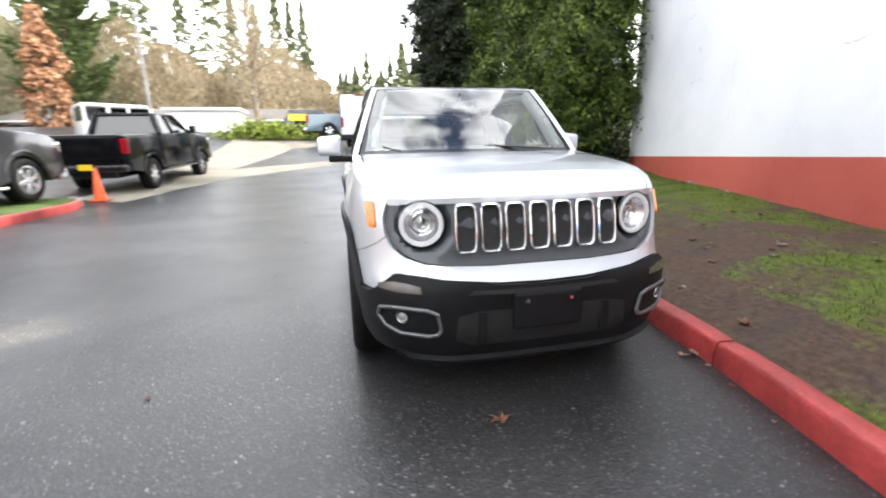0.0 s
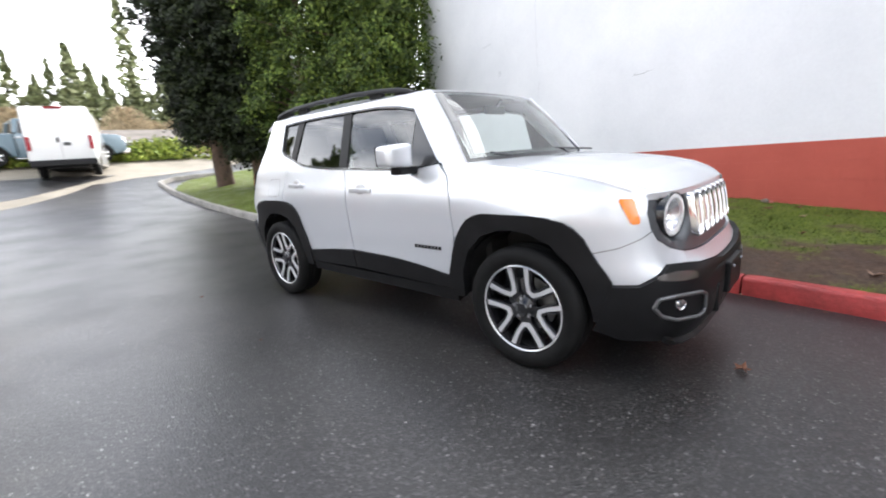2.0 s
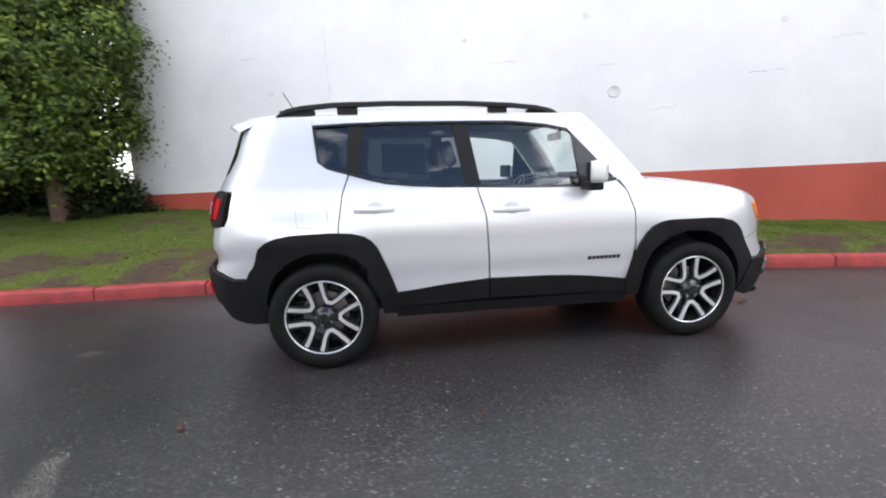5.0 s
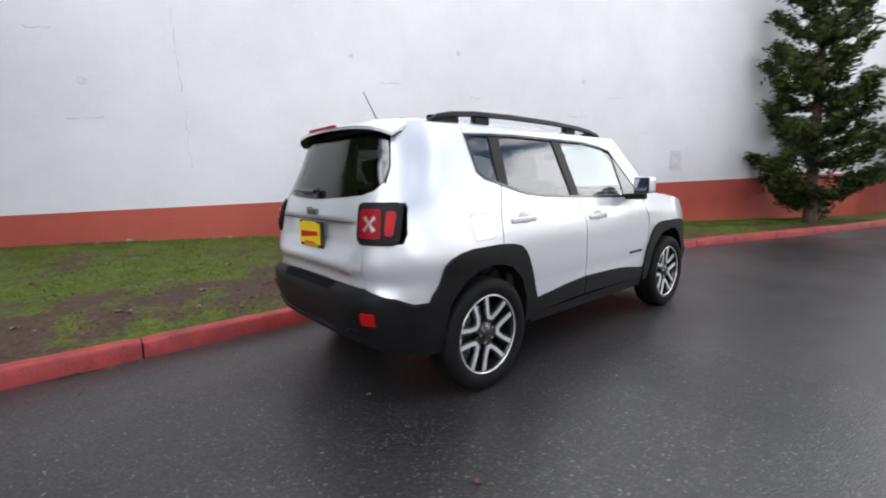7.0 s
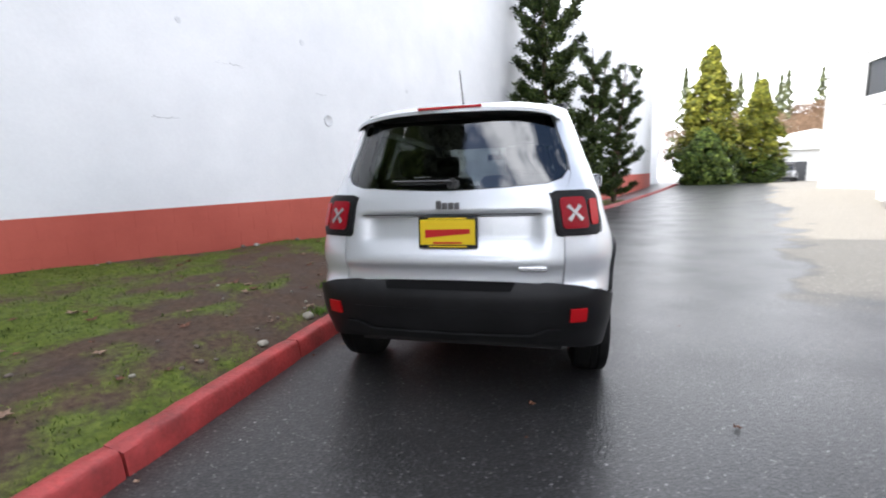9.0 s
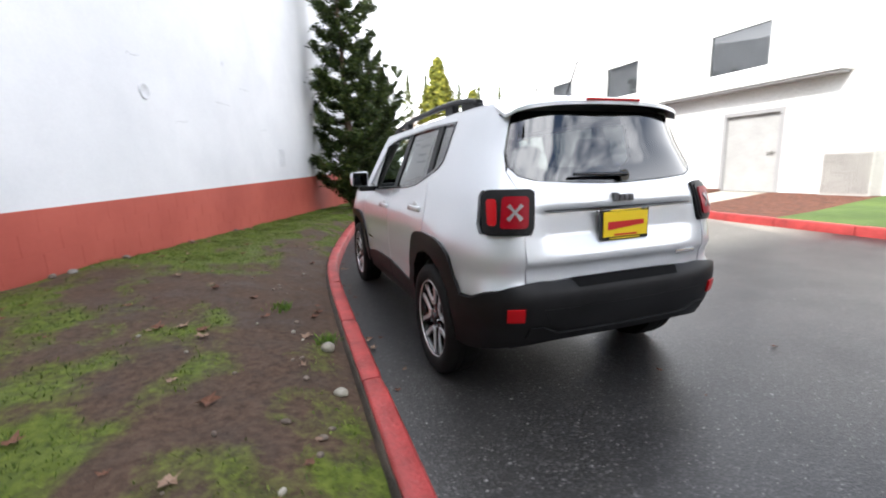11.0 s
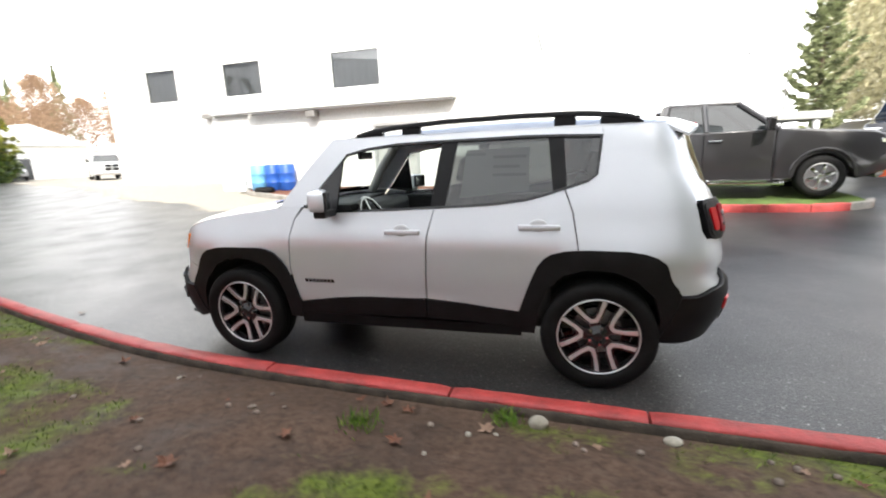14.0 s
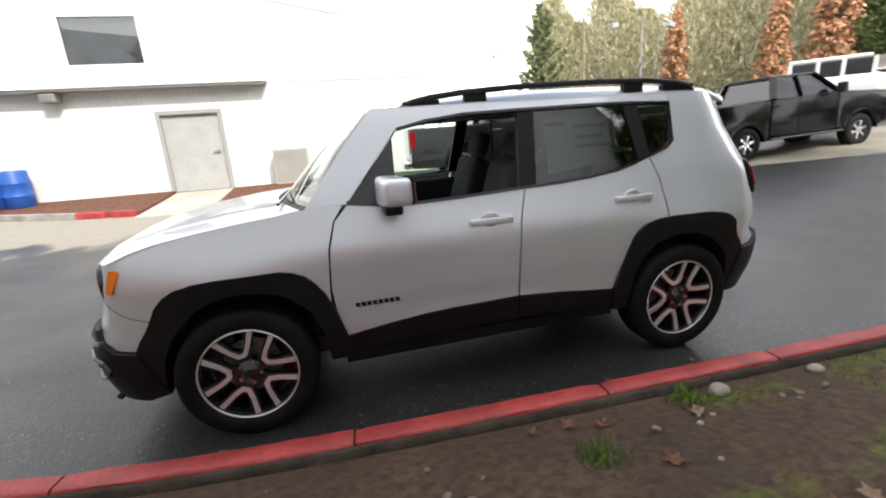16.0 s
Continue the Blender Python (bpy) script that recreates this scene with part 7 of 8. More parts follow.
CAR_GLASS = glass_material("dark_car_glass", (0.10, 0.11, 0.11))


def side_shell(profile, half, mat, name, parent, taper=0.0, bevel=0.05, arches=()):
    """A body part from its side outline, drawn out across the car, with softened edges and wheel openings."""
    bm = bmesh.new()
    low, high = min(p[1] for p in profile), max(p[1] for p in profile)
    rows = []
    for s in (-1, 1):
        rows.append([bm.verts.new((x, s * (half - taper * max(0, (z - low) / (high - low))), z)) for x, z in profile])
    n = len(profile)
    for i in range(n):
        bm.faces.new((rows[0][i], rows[0][(i + 1) % n], rows[1][(i + 1) % n], rows[1][i]))
    caps = [bm.faces.new(rows[0]), bm.faces.new(rows[1])]
    edges = [e for f in caps for e in f.edges]
    bmesh.ops.bevel(bm, geom=edges, offset=bevel, segments=3, affect="EDGES", profile=0.5)
    return part(name, bm, mat, parent, smooth=40)


def arch_line(x, r, z0, n=8):
    return [(x + r * math.cos(math.pi * k / n), z0 + r * math.sin(math.pi * k / n)) for k in range(n + 1)]


def road_wheel(parent, x, y, r, width, rim, dark, label):
    s = 1 if y > 0 else -1
    m = Matrix.Translation((x, y, r)) @ Matrix.Rotation(radians(0 if s > 0 else 180), 4, "Z")

    def add(name, bm, mat, under):
        bmesh.ops.transform(bm, matrix=m, verts=bm.verts)
        return part(name, bm, mat, under, smooth=40)
    bm = bmesh.new()
    lathe(bm, [(rim, 0.0), (rim + 0.02, 0.012), (r - 0.05, 0.015), (r - 0.012, -0.01), (r, -0.04), (r, -width + 0.04), (r - 0.03, -width), (rim, -width)], 36)
    wheel = add("wheel", bm, RUBBER, parent)
    wheel["label"] = label
    bm = bmesh.new()
    lathe(bm, [(rim + 0.004, 0.002), (rim - 0.015, 0.006), (rim - 0.03, -0.03), (rim - 0.03, -0.10), (0.0, -0.10)], 32)
    add("rim", bm, dark, wheel)
    bm = bmesh.new()
    for i in range(6):
        a = 2 * math.pi * i / 6 + 0.3
        box(bm, (0.03, -0.03, -0.035), (rim - 0.012, 0.0, 0.035), 0.008, m=Matrix.Rotation(a, 4, "Y"))
    lathe(bm, [(0.0, 0.006), (0.05, 0.004), (0.06, -0.02)], 16)
    add("spokes", bm, CHROME, wheel)

def pickup(name, label, at, body_mat, r=0.40, lift=0.0, bed_cover=True, chrome=True, dark_rim=GUNMETAL, plate=False, trim=None):
    """Crew-cab pickup, nose towards +x, origin on the ground between the axles."""
    truck = thing(name, label, "pickup truck", at)
    wb, half = 3.57, 0.99
    f, b = wb / 2, -wb / 2
    z0 = 0.36 + lift
    ra = r + 0.09
    nose = [(f + 0.98, z0 + 0.14), (f + 0.99, z0 + 0.50), (f + 0.90, z0 + 0.80), (f + 0.70, z0 + 0.88), (f - 0.72, z0 + 0.98), (f - 0.78, z0 + 0.98), (f - 0.78, z0 - 0.02), (f - ra, z0 - 0.02)] + [(x, z) for x, z in arch_line(f, ra, r + 0.02)[::-1]] + [(f + ra + 0.05, z0)]
    side_shell(nose, half, body_mat, "front_wing", truck, 0.06)
    cab = [(f - 0.79, z0 - 0.02), (f - 0.79, z0 + 0.97), (b + 0.70, z0 + 0.95), (b + 0.70, z0 - 0.02)]
    side_shell(cab, half, body_mat, "cab_side", truck, 0.03, 0.03)
    bed = [(b + 0.68, z0 - 0.02), (b + 0.68, z0 + 0.94), (b - 1.20, z0 + 0.92), (b - 1.22, z0 + 0.20), (b - 1.18, z0 + 0.02), (b - ra, z0)] + [(x, z) for x, z in arch_line(b, ra, r + 0.02)[::-1]]
    side_shell(bed, half, body_mat, "bed", truck, 0.03, 0.04)
    # glasshouse
    zb, zt = z0 + 0.96, z0 + 1.50
    base = ((f - 0.74, 0.93), (b + 0.74, 0.93))
    top = ((f - 1.42, 0.74), (b + 0.86, 0.76))
    bm = bmesh.new()
    v = [bm.verts.new((x, s * y, z)) for (x, y), z in ((base[0], zb), (base[1], zb), (top[1], zt), (top[0], zt)) for s in (-1, 1)]
    for q in ((0, 2, 4, 6), (1, 7, 5, 3), (0, 6, 7, 1), (2, 3, 5, 4)):
        bm.faces.new([v[i] for i in q])
    part("cabin_glass", bm, CAR_GLASS, truck)
    bm = bmesh.new()
    box(bm, (top[1][0] - 0.03, -0.75, zt - 0.05), (top[0][0] + 0.06, 0.75, zt + 0.06), 0.05, segments=3)
    part("roof", bm, body_mat, truck, smooth=40)
    for s in (-1, 1):
        for (xa, ya, za), (xb, yb, zc), w in (((base[0][0], 0.94, zb), (top[0][0], 0.755, zt), 0.055), ((base[1][0], 0.94, zb), (top[1][0], 0.77, zt), 0.09), ((-0.18, 0.94, zb), (-0.24, 0.765, zt), 0.05)):
            bm = bmesh.new()
            cyl(bm, (xa, ya * s, za), (xb, yb * s, zc), w, n=6)
            part("pillar", bm, body_mat, truck)
        bm = bmesh.new()
        box(bm, (f - 1.02, s * 1.16 - 0.10, zb - 0.02), (f - 0.88, s * 1.16 + 0.10, zb + 0.24), 0.03)
        cyl(bm, (f - 0.95, s * 0.94, zb + 0.02), (f - 0.95, s * 1.1, zb + 0.06), 0.025, n=6)
        part("mirror", bm, GLOSS_BLACK, truck)
        for xd in (-0.02, -0.98):
            bm = bmesh.new()
            box(bm, (xd - 0.12, s * (half - 0.005) - 0.015, z0 + 0.76), (xd + 0.12, s * (half - 0.005) + 0.015, z0 + 0.80), 0.008)
            part("door_handle", bm, CHROME if chrome else body_mat, truck)
        for xd in (f - 0.79, -0.22, b + 0.70):
            bm = bmesh.new()
            box(bm, (xd - 0.006, s * half - 0.012, z0 + 0.05), (xd + 0.006, s * half - 0.0015, z0 + 0.92))
            part("door_seam", bm, GLOSS_BLACK, truck)
        bm = bmesh.new()
        box(bm, (b + ra + 0.12, s * 0.98 - 0.08, z0 - 0.10), (f - ra - 0.1, s * 0.98 + 0.05, z0 - 0.04), 0.02)
        part("side_step", bm, CHROME if chrome else GLOSS_BLACK, truck)
        bm = bmesh.new()
        box(bm, (b - 1.235, s * 0.90 - 0.075, z0 + 0.48), (b - 1.10, s * 0.90 + 0.075, z0 + 0.86), 0.02)
        part("tail_lamp", bm, RED_LENS, truck)
        bm = bmesh.new()
        box(bm, (f + 0.80, s * 0.78 - 0.17, z0 + 0.52), (f + 0.985, s * 0.78 + 0.15, z0 + 0.74), 0.03)
        part("headlamp", bm, CHROME, truck)
        for x, rr_ in ((f, ra), (b, ra)):
            bm = bmesh.new()
            pts = arch_line(x, rr_ + 0.015, r + 0.02, 12)
            for p, q in zip(pts, pts[1:]):
                cyl(bm, (p[0], s * (half - 0.01), p[1]), (q[0], s * (half - 0.01), q[1]), 0.028, n=6)
            part("arch_trim", bm, body_mat if not trim else trim, truck, smooth=50)
            road_wheel(truck, x, s * 0.965, r, 0.27, 0.26, dark_rim, "chrome alloy wheel")
    bm = bmesh.new()
    box(bm, (f + 0.93, -0.42, z0 + 0.30), (f + 1.01, 0.42, z0 + 0.76), 0.04)
    grille = part("grille", bm, GLOSS_BLACK, truck)
    bm = bmesh.new()
    box(bm, (f + 1.0, -0.44, z0 + 0.50), (f + 1.03, 0.44, z0 + 0.56), 0.01)
    box(bm, (f + 1.0, -0.05, z0 + 0.30), (f + 1.03, 0.05, z0 + 0.76), 0.01)
    part("grille_bar", bm, CHROME, grille)
    bm = bmesh.new()
    box(bm, (f + 0.80, -0.97, z0 + 0.00), (f + 1.08, 0.97, z0 + 0.24), 0.06, segments=3)
    part("front_bumper", bm, CHROME if chrome else GLOSS_BLACK, truck, smooth=40)
    bm = bmesh.new()
    box(bm, (b - 1.40, -0.95, z0 + 0.02), (b - 1.20, 0.95, z0 + 0.20), 0.05, segments=3)
    rear = part("rear_bumper", bm, CHROME if chrome else GLOSS_BLACK, truck, smooth=40)
    bm = bmesh.new()
    box(bm, (b - 1.245, -0.78, z0 + 0.34), (b - 1.215, 0.78, z0 + 0.90), 0.012)
    part("tailgate", bm, body_mat, truck)
    if bed_cover:
        bm = bmesh.new()
        box(bm, (b - 1.18, -0.86, z0 + 0.915), (b + 0.66, 0.86, z0 + 0.965), 0.02)
        part("bed_cover", bm, GLOSS_BLACK, truck)
    if plate:
        bm = bmesh.new()
        box(bm, (b - 1.415, -0.16, z0 + 0.08), (b - 1.40, 0.16, z0 + 0.23), 0.004)
        part("plate", bm, PLATE_YELLOW, rear, "yellow dealer plate")
    bm = bmesh.new()
    box(bm, (b - 1.1, -0.55, r - 0.02), (f + 0.8, 0.55, z0 + 0.1))
    box(bm, (b - 0.9, -0.80, z0 + 0.10), (f + 0.7, 0.80, z0 + 0.5))
    part("frame", bm, CABIN, truck)
    return truck


def facing(x, y, z, deg, pitch=0):
    return Matrix.Translation((x, y, z)) @ Matrix.Rotation(radians(deg), 4, "Z") @ Matrix.Rotation(radians(pitch), 4, "Y")


pickup("pickup_truck", "dark grey crew-cab pickup parked on the grass island", facing(-4.08, -7.68, road_z(-4, -7.6) + 0.10, 174.5), paint("charcoal_paint", (0.022, 0.021, 0.023)), r=0.40, bed_cover=False, dark_rim=SATIN)
pickup("pickup_truck", "black lifted pickup with large wheels and a yellow plate", facing(-10.68, -6.40, road_z(-10.68, -6.3) - 0.05, 175.6, -2.8) @ Matrix.Scale(0.9, 4), material("black_paint", (0.004, 0.004, 0.005), 0.12, 0.0, spec=0.3), r=0.44, lift=0.22, chrome=False, dark_rim=GLOSS_BLACK, plate=True)
pickup("pickup_truck", "blue-grey pickup crossing by the hedge", facing(-23.6, 0.2, road_z(-23.6, 0.2), 95), paint("blue_grey_paint", (0.09, 0.14, 0.17)), r=0.38)
pickup("pickup_truck", "white pickup at the corner of the white building", facing(33.0, -22.0, road_z(33, -22), 150), paint("white_paint", (0.72, 0.72, 0.70)), r=0.38)


def off_roader(at):
    jeep = thing("off_roader", "white boxy four-door off-roader in the far car park", "off-roader", at)
    m = paint("off_white_paint", (0.74, 0.74, 0.72))
    side_shell([(2.0, 0.62), (1.95, 1.10), (0.55, 1.16), (0.50, 0.55), (0.75, 0.5)] + arch_line(1.3, 0.5, 0.45)[::-1], 0.70, m, "bonnet", jeep, 0.08)
    side_shell([(0.56, 0.55), (0.56, 1.18), (-1.95, 1.18), (-1.95, 0.6)] + arch_line(-1.4, 0.5, 0.45)[::-1], 0.80, m, "tub", jeep, 0.02)
    bm = bmesh.new()
    box(bm, (-1.93, -0.74, 1.70), (0.30, 0.74, 1.84), 0.05, segments=3)
    part("roof", bm, m, jeep, smooth=40)
    bm = bmesh.new()
    box(bm, (-1.90, -0.745, 1.18), (0.32, 0.745, 1.70), 0.03)
    part("cabin_glass", bm, CAR_GLASS, jeep)
    for s in (-1, 1):
        for x in (0.38, -0.42, -1.1, -1.88):
            bm = bmesh.new()
            box(bm, (x - 0.06, s * 0.75 - 0.02, 1.17), (x + 0.06, s * 0.75 + 0.012, 1.72), 0.01)
            part("pillar", bm, m, jeep)
        for x in (1.3, -1.4):
            bm = bmesh.new()
            pts = arch_line(x, 0.53, 0.45, 10)
            for p, q in zip(pts, pts[1:]):
                cyl(bm, (p[0], s * 0.86, p[1]), (q[0], s * 0.86, q[1]), 0.07, n=6)
            part("flare", bm, GLOSS_BLACK, jeep)
            road_wheel(jeep, x, s * 0.90, 0.42, 0.26, 0.24, GUNMETAL, "chunky black wheel")
        bm = bmesh.new()
        cyl(bm, (1.97, s * 0.45, 0.95), (2.03, s * 0.45, 0.95), 0.09, n=16)
        part("headlamp", bm, CHROME, jeep)
    for i in range(7):
        bm = bmesh.new()
        box(bm, (1.96, -0.27 + i * 0.085, 0.72), (2.005, -0.235 + i * 0.085, 1.0))
        part("grille_slot", bm, GLOSS_BLACK, jeep)
    bm = bmesh.new()
    box(bm, (1.95, -0.8, 0.48), (2.2, 0.8, 0.64), 0.04)
    box(bm, (-1.8, -0.5, 0.4), (1.8, 0.5, 0.9))
    part("bumper", bm, GLOSS_BLACK, jeep)


def panel_van(at):
    van = thing("panel_van", "tall white panel van with black rear bumper on the road", "van", at)
    m = paint("van_white", (0.78, 0.78, 0.77), 0.4, 0.0)
    side_shell([(2.9, 0.45), (2.95, 0.95), (2.45, 1.35), (1.75, 2.25), (1.45, 2.47), (-2.4, 2.52), (-2.48, 2.40), (-2.5, 0.55), (-2.4, 0.42), (-1.95, 0.40)] + arch_line(-1.45, 0.42, 0.40)[::-1] + arch_line(2.0, 0.42, 0.40)[::-1], 1.0, m, "body", van, 0.04, 0.07)
    bm = bmesh.new()
    box(bm, (-2.62, -0.98, 0.36), (-2.38, 0.98, 0.60), 0.05)
    part("rear_bumper", bm, BLACK_PLASTIC, van)
    for s in (-1, 1):
        bm = bmesh.new()
        box(bm, (-2.53, s * 0.90 - 0.06, 0.95), (-2.44, s * 0.90 + 0.06, 1.45), 0.02)
        part("tail_lamp", bm, RED_LENS, van)
        bm = bmesh.new()
        box(bm, (1.3, s * 0.945 - 0.02, 1.35), (2.2, s * 0.945 + 0.02, 1.95), 0.01)
        part("side_window", bm, CAR_GLASS, van)
        for x in (2.0, -1.45):
            road_wheel(van, x, s * 0.93, 0.36, 0.22, 0.22, GUNMETAL, "grey steel wheel")
    bm = bmesh.new()
    box(bm, (-2.508, -0.004, 0.62), (-2.495, 0.004, 2.38))
    part("door_seam", bm, GLOSS_BLACK, van)
    bm = bmesh.new()
    box(bm, (-2.53, -0.30, 1.10), (-2.49, -0.08, 1.22), 0.01)
    part("plate_recess", bm, GLOSS_BLACK, van)
    bm = bmesh.new()
    box(bm, (-2.53, 0.02, 1.22), (-2.49, 0.10, 1.40), 0.01)
    part("handle", bm, GLOSS_BLACK, van)
    bm = bmesh.new()
    box(bm, (-2.53, -0.25, 2.44), (-2.44, 0.25, 2.50), 0.01)
    part("brake_lamp", bm, RED_LENS, van)
    bm = bmesh.new()
    box(bm, (-2.3, -0.6, 0.30), (2.7, 0.6, 0.55))
    part("underbody", bm, CABIN, van)


def dark_suv(x, y, deg, color, label):
    suv = thing("suv", label, "car", facing(x, y, road_z(x, y), deg))
    m = paint("suv_paint", color)
    side_shell([(2.35, 0.42), (2.38, 0.78), (2.2, 0.98), (1.1, 1.10), (-2.3, 1.12), (-2.4, 0.6), (-2.3, 0.42), (-1.95, 0.40)] + arch_line(-1.45, 0.44, 0.38)[::-1] + arch_line(1.45, 0.44, 0.38)[::-1], 0.95, m, "body", suv, 0.05, 0.07)
    side_shell([(1.15, 1.10), (0.35, 1.72), (-1.9, 1.74), (-2.3, 1.12)], 0.88, CAR_GLASS, "cabin_glass", suv, 0.16, 0.03)
    bm = bmesh.new()
    box(bm, (-1.95, -0.70, 1.70), (0.40, 0.70, 1.79), 0.04)
    part("roof", bm, m, suv)
    for s in (-1, 1):
        for x_ in (1.45, -1.45):
            road_wheel(suv, x_, s * 0.93, 0.37, 0.24, 0.24, GUNMETAL, "alloy wheel")
        bm = bmesh.new()
        box(bm, (2.18, s * 0.72 - 0.16, 0.70), (2.37, s * 0.72 + 0.14, 0.88), 0.03)
        part("headlamp", bm, CHROME, suv)
    bm = bmesh.new()
    box(bm, (2.28, -0.45, 0.55), (2.40, 0.45, 0.86), 0.03)
    part("grille", bm, CHROME, suv)
    bm = bmesh.new()
    box(bm, (-2.1, -0.6, 0.3), (2.1, 0.6, 0.6))
    part("underbody", bm, CABIN, suv)


off_roader(facing(-17.6, -9.3, road_z(-17.6, -9.3) - 0.03, 128))
panel_van(facing(-21.3, 0.75, road_z(-20.5, 0.2) - 0.10, 165, 2.0))
dark_suv(-10.1, -11.3, 56, (0.012, 0.012, 0.014), "black suv parked in the far car park")
dark_suv(-17.0, -17.5, 135, (0.25, 0.26, 0.27), "silver suv parked in the far car park")
dark_suv(-29.5, -2.4, 92, (0.03, 0.04, 0.07), "dark blue car beside the low building")
dark_suv(47.0, -24.0, 150, (0.35, 0.35, 0.36), "grey car near the end of the drive")
flatbed = thing("flatbed_truck", "yellow flatbed tow truck passing behind the hedge", "truck", facing(-26.4, -1.4, road_z(-26.4, -1.4) - 0.1, 92))
bm = bmesh.new()
box(bm, (-2.6, -1.1, 0.95), (2.4, 1.1, 1.12), 0.02)
box(bm, (-2.6, -1.15, 1.12), (2.4, -1.1, 1.35), 0.01)
box(bm, (-2.6, 1.1, 1.12), (2.4, 1.15, 1.35), 0.01)
part("bed", bm, paint("yellow_paint", (0.75, 0.55, 0.03)), flatbed)
bm = bmesh.new()
box(bm, (2.45, -1.0, 0.5), (3.9, 1.0, 1.75), 0.12, segments=3)
part("cab", bm, paint("yellow_cab_paint", (0.75, 0.55, 0.03)), flatbed)
bm = bmesh.new()
box(bm, (-2.4, -0.5, 0.6), (3.8, 0.5, 0.95))
part("chassis", bm, CABIN, flatbed)
for x in (-1.6, 3.3):
    for s in (-1, 1):
        road_wheel(flatbed, x, s * 1.0, 0.46, 0.26, 0.28, GUNMETAL, "steel truck wheel")


# traffic cone
cone = thing("traffic_cone", "orange plastic traffic cone beside the island", "traffic cone", Matrix.Translation((-6.86, -5.99, road_z(-6.86, -5.99))))
ORANGE = mottled("orange_plastic", (0.70, 0.09, 0.01), (0.85, 0.13, 0.02), 4, 40, 0.45, 0.05)
bm = bmesh.new()
lathe(bm, [(0.125, 0.03), (0.115, 0.06), (0.032, 0.69), (0.022, 0.70), (0.0, 0.70)], 24, axis="Z")
part("cone", bm, ORANGE, cone, smooth=50)
bm = bmesh.new()
box(bm, (-0.165, -0.165, 0.0), (0.165, 0.165, 0.035), 0.012)
part("base", bm, ORANGE, cone)


# ---- verge clutter: grass blades, stones, dead leaves ----
def blades():
    rng = np.random.default_rng(77)
    c, a, b = [], [], []
    tries = 150000
    xs = rng.uniform(-9.0, 12.0, tries)
    for x in xs:
        k, w = kerb_y(x) + 0.17, wall_y(x) - 0.02
        y = rng.uniform(k, w)
        g = grass_left(x, y)
        if g < 0.36 or rng.random() > (g - 0.30) * 1.3:
            continue
        z = verge_height(x, y)
        h = rng.uniform(0.010, 0.034)
        lean = rng.normal(0, 0.45, 2)
        d = np.array([lean[0], lean[1], 1.0]) * h
        side = rng.normal(0, 1, 3)
        side[2] = 0
        side /= np.linalg.norm(side) + 1e-9
        c.append((x + d[0] / 2, y + d[1] / 2, z + h / 2 - 0.003))
        a.append(d)
        b.append(side * rng.uniform(0.003, 0.008))
    ob = leaf_mesh("grass", c, a, b, leaf_material("grass_blades", (0.030, 0.055, 0.008), (0.075, 0.115, 0.016), (0.15, 0.18, 0.04)))
    return tagged(ob, "short green grass blades on the worn verge", "grass", kind="stuff")


blades()


def tuft(x, y, seed):
    rng = np.random.default_rng(seed)
    n = 130
    z = verge_height(x, y)
    base = np.stack([rng.normal(0, 0.05, n), rng.normal(0, 0.04, n), np.zeros(n)], 1)
    h = rng.uniform(0.03, 0.085, (n, 1))
    d = np.concatenate([rng.normal(0, 0.4, (n, 2)), np.ones((n, 1))], 1) * h
    s = rng.normal(0, 1, (n, 3))
    s[:, 2] = 0
    ob = leaf_mesh("grass_tuft", base + d / 2, d, unit(s) * 0.007, leaf_material("tuft_blades", (0.04, 0.10, 0.012), (0.09, 0.18, 0.02), (0.18, 0.27, 0.04)))
    ob.matrix_basis = Matrix.Translation((x, y, z - 0.01))
    return tagged(ob, "small tuft of fresh grass by the kerb", "grass tuft", kind="stuff")


tuft(-0.80, 1.46, 5)
tuft(-0.12, 1.75, 6)


def stone(x, y, r, seed, color, label, on=verge_height, group="stones on the verge", name="stone"):
    bm = bmesh.new()
    bmesh.ops.create_icosphere(bm, subdivisions=3 if r > 0.03 else 2, radius=r)
    rnd = random.Random(seed)
    sx, sy, sz = rnd.uniform(0.8, 1.25), rnd.uniform(0.7, 1.0), rnd.uniform(0.55, 0.8)
    for v in bm.verts:
        k = 1 + 0.22 * noise.noise(v.co * (0.9 / r) + Vector((seed, 0, 0)))
        v.co = Vector((v.co.x * sx * k, v.co.y * sy * k, v.co.z * sz * k))
    ob = part(name, bm, color, smooth=80)
    ob.matrix_basis = Matrix.Translation((x, y, on(x, y) + r * sz * 0.55)) @ Matrix.Rotation(rnd.uniform(0, 6), 4, "Z")
    return tagged(ob, label, "stone", group)


PALE_STONE = mottled("pale_river_stone", (0.24, 0.22, 0.17), (0.38, 0.355, 0.30), 20, 90, 0.75, 0.15)
DARK_STONE = mottled("brown_gravel", (0.09, 0.07, 0.055), (0.26, 0.21, 0.17), 14, 90, 0.8, 0.2)
stone(-0.968, 1.475, 0.052, 1, PALE_STONE, "rounded pale stone against the kerb")
stone(-1.589, 1.47, 0.037, 2, PALE_STONE, "small rounded pale stone against the kerb")
rnd = random.Random(9)
for i in range(30):
    x, v = rnd.uniform(-2.6, 1.6), 0.18 + abs(rnd.gauss(0, 0.45))
    stone(x, kerb_y(x) + 0.12 + v, rnd.uniform(0.008, 0.020), 100 + i, rnd.choice((PALE_STONE, DARK_STONE, DARK_STONE, DARK_STONE, DARK_STONE)), "small pebble on the bare soil", name="pebble")

LEAF_BROWN = mottled("dry_brown_leaf", (0.09, 0.035, 0.018), (0.18, 0.075, 0.040), 25, 120, 0.75, 0.2)
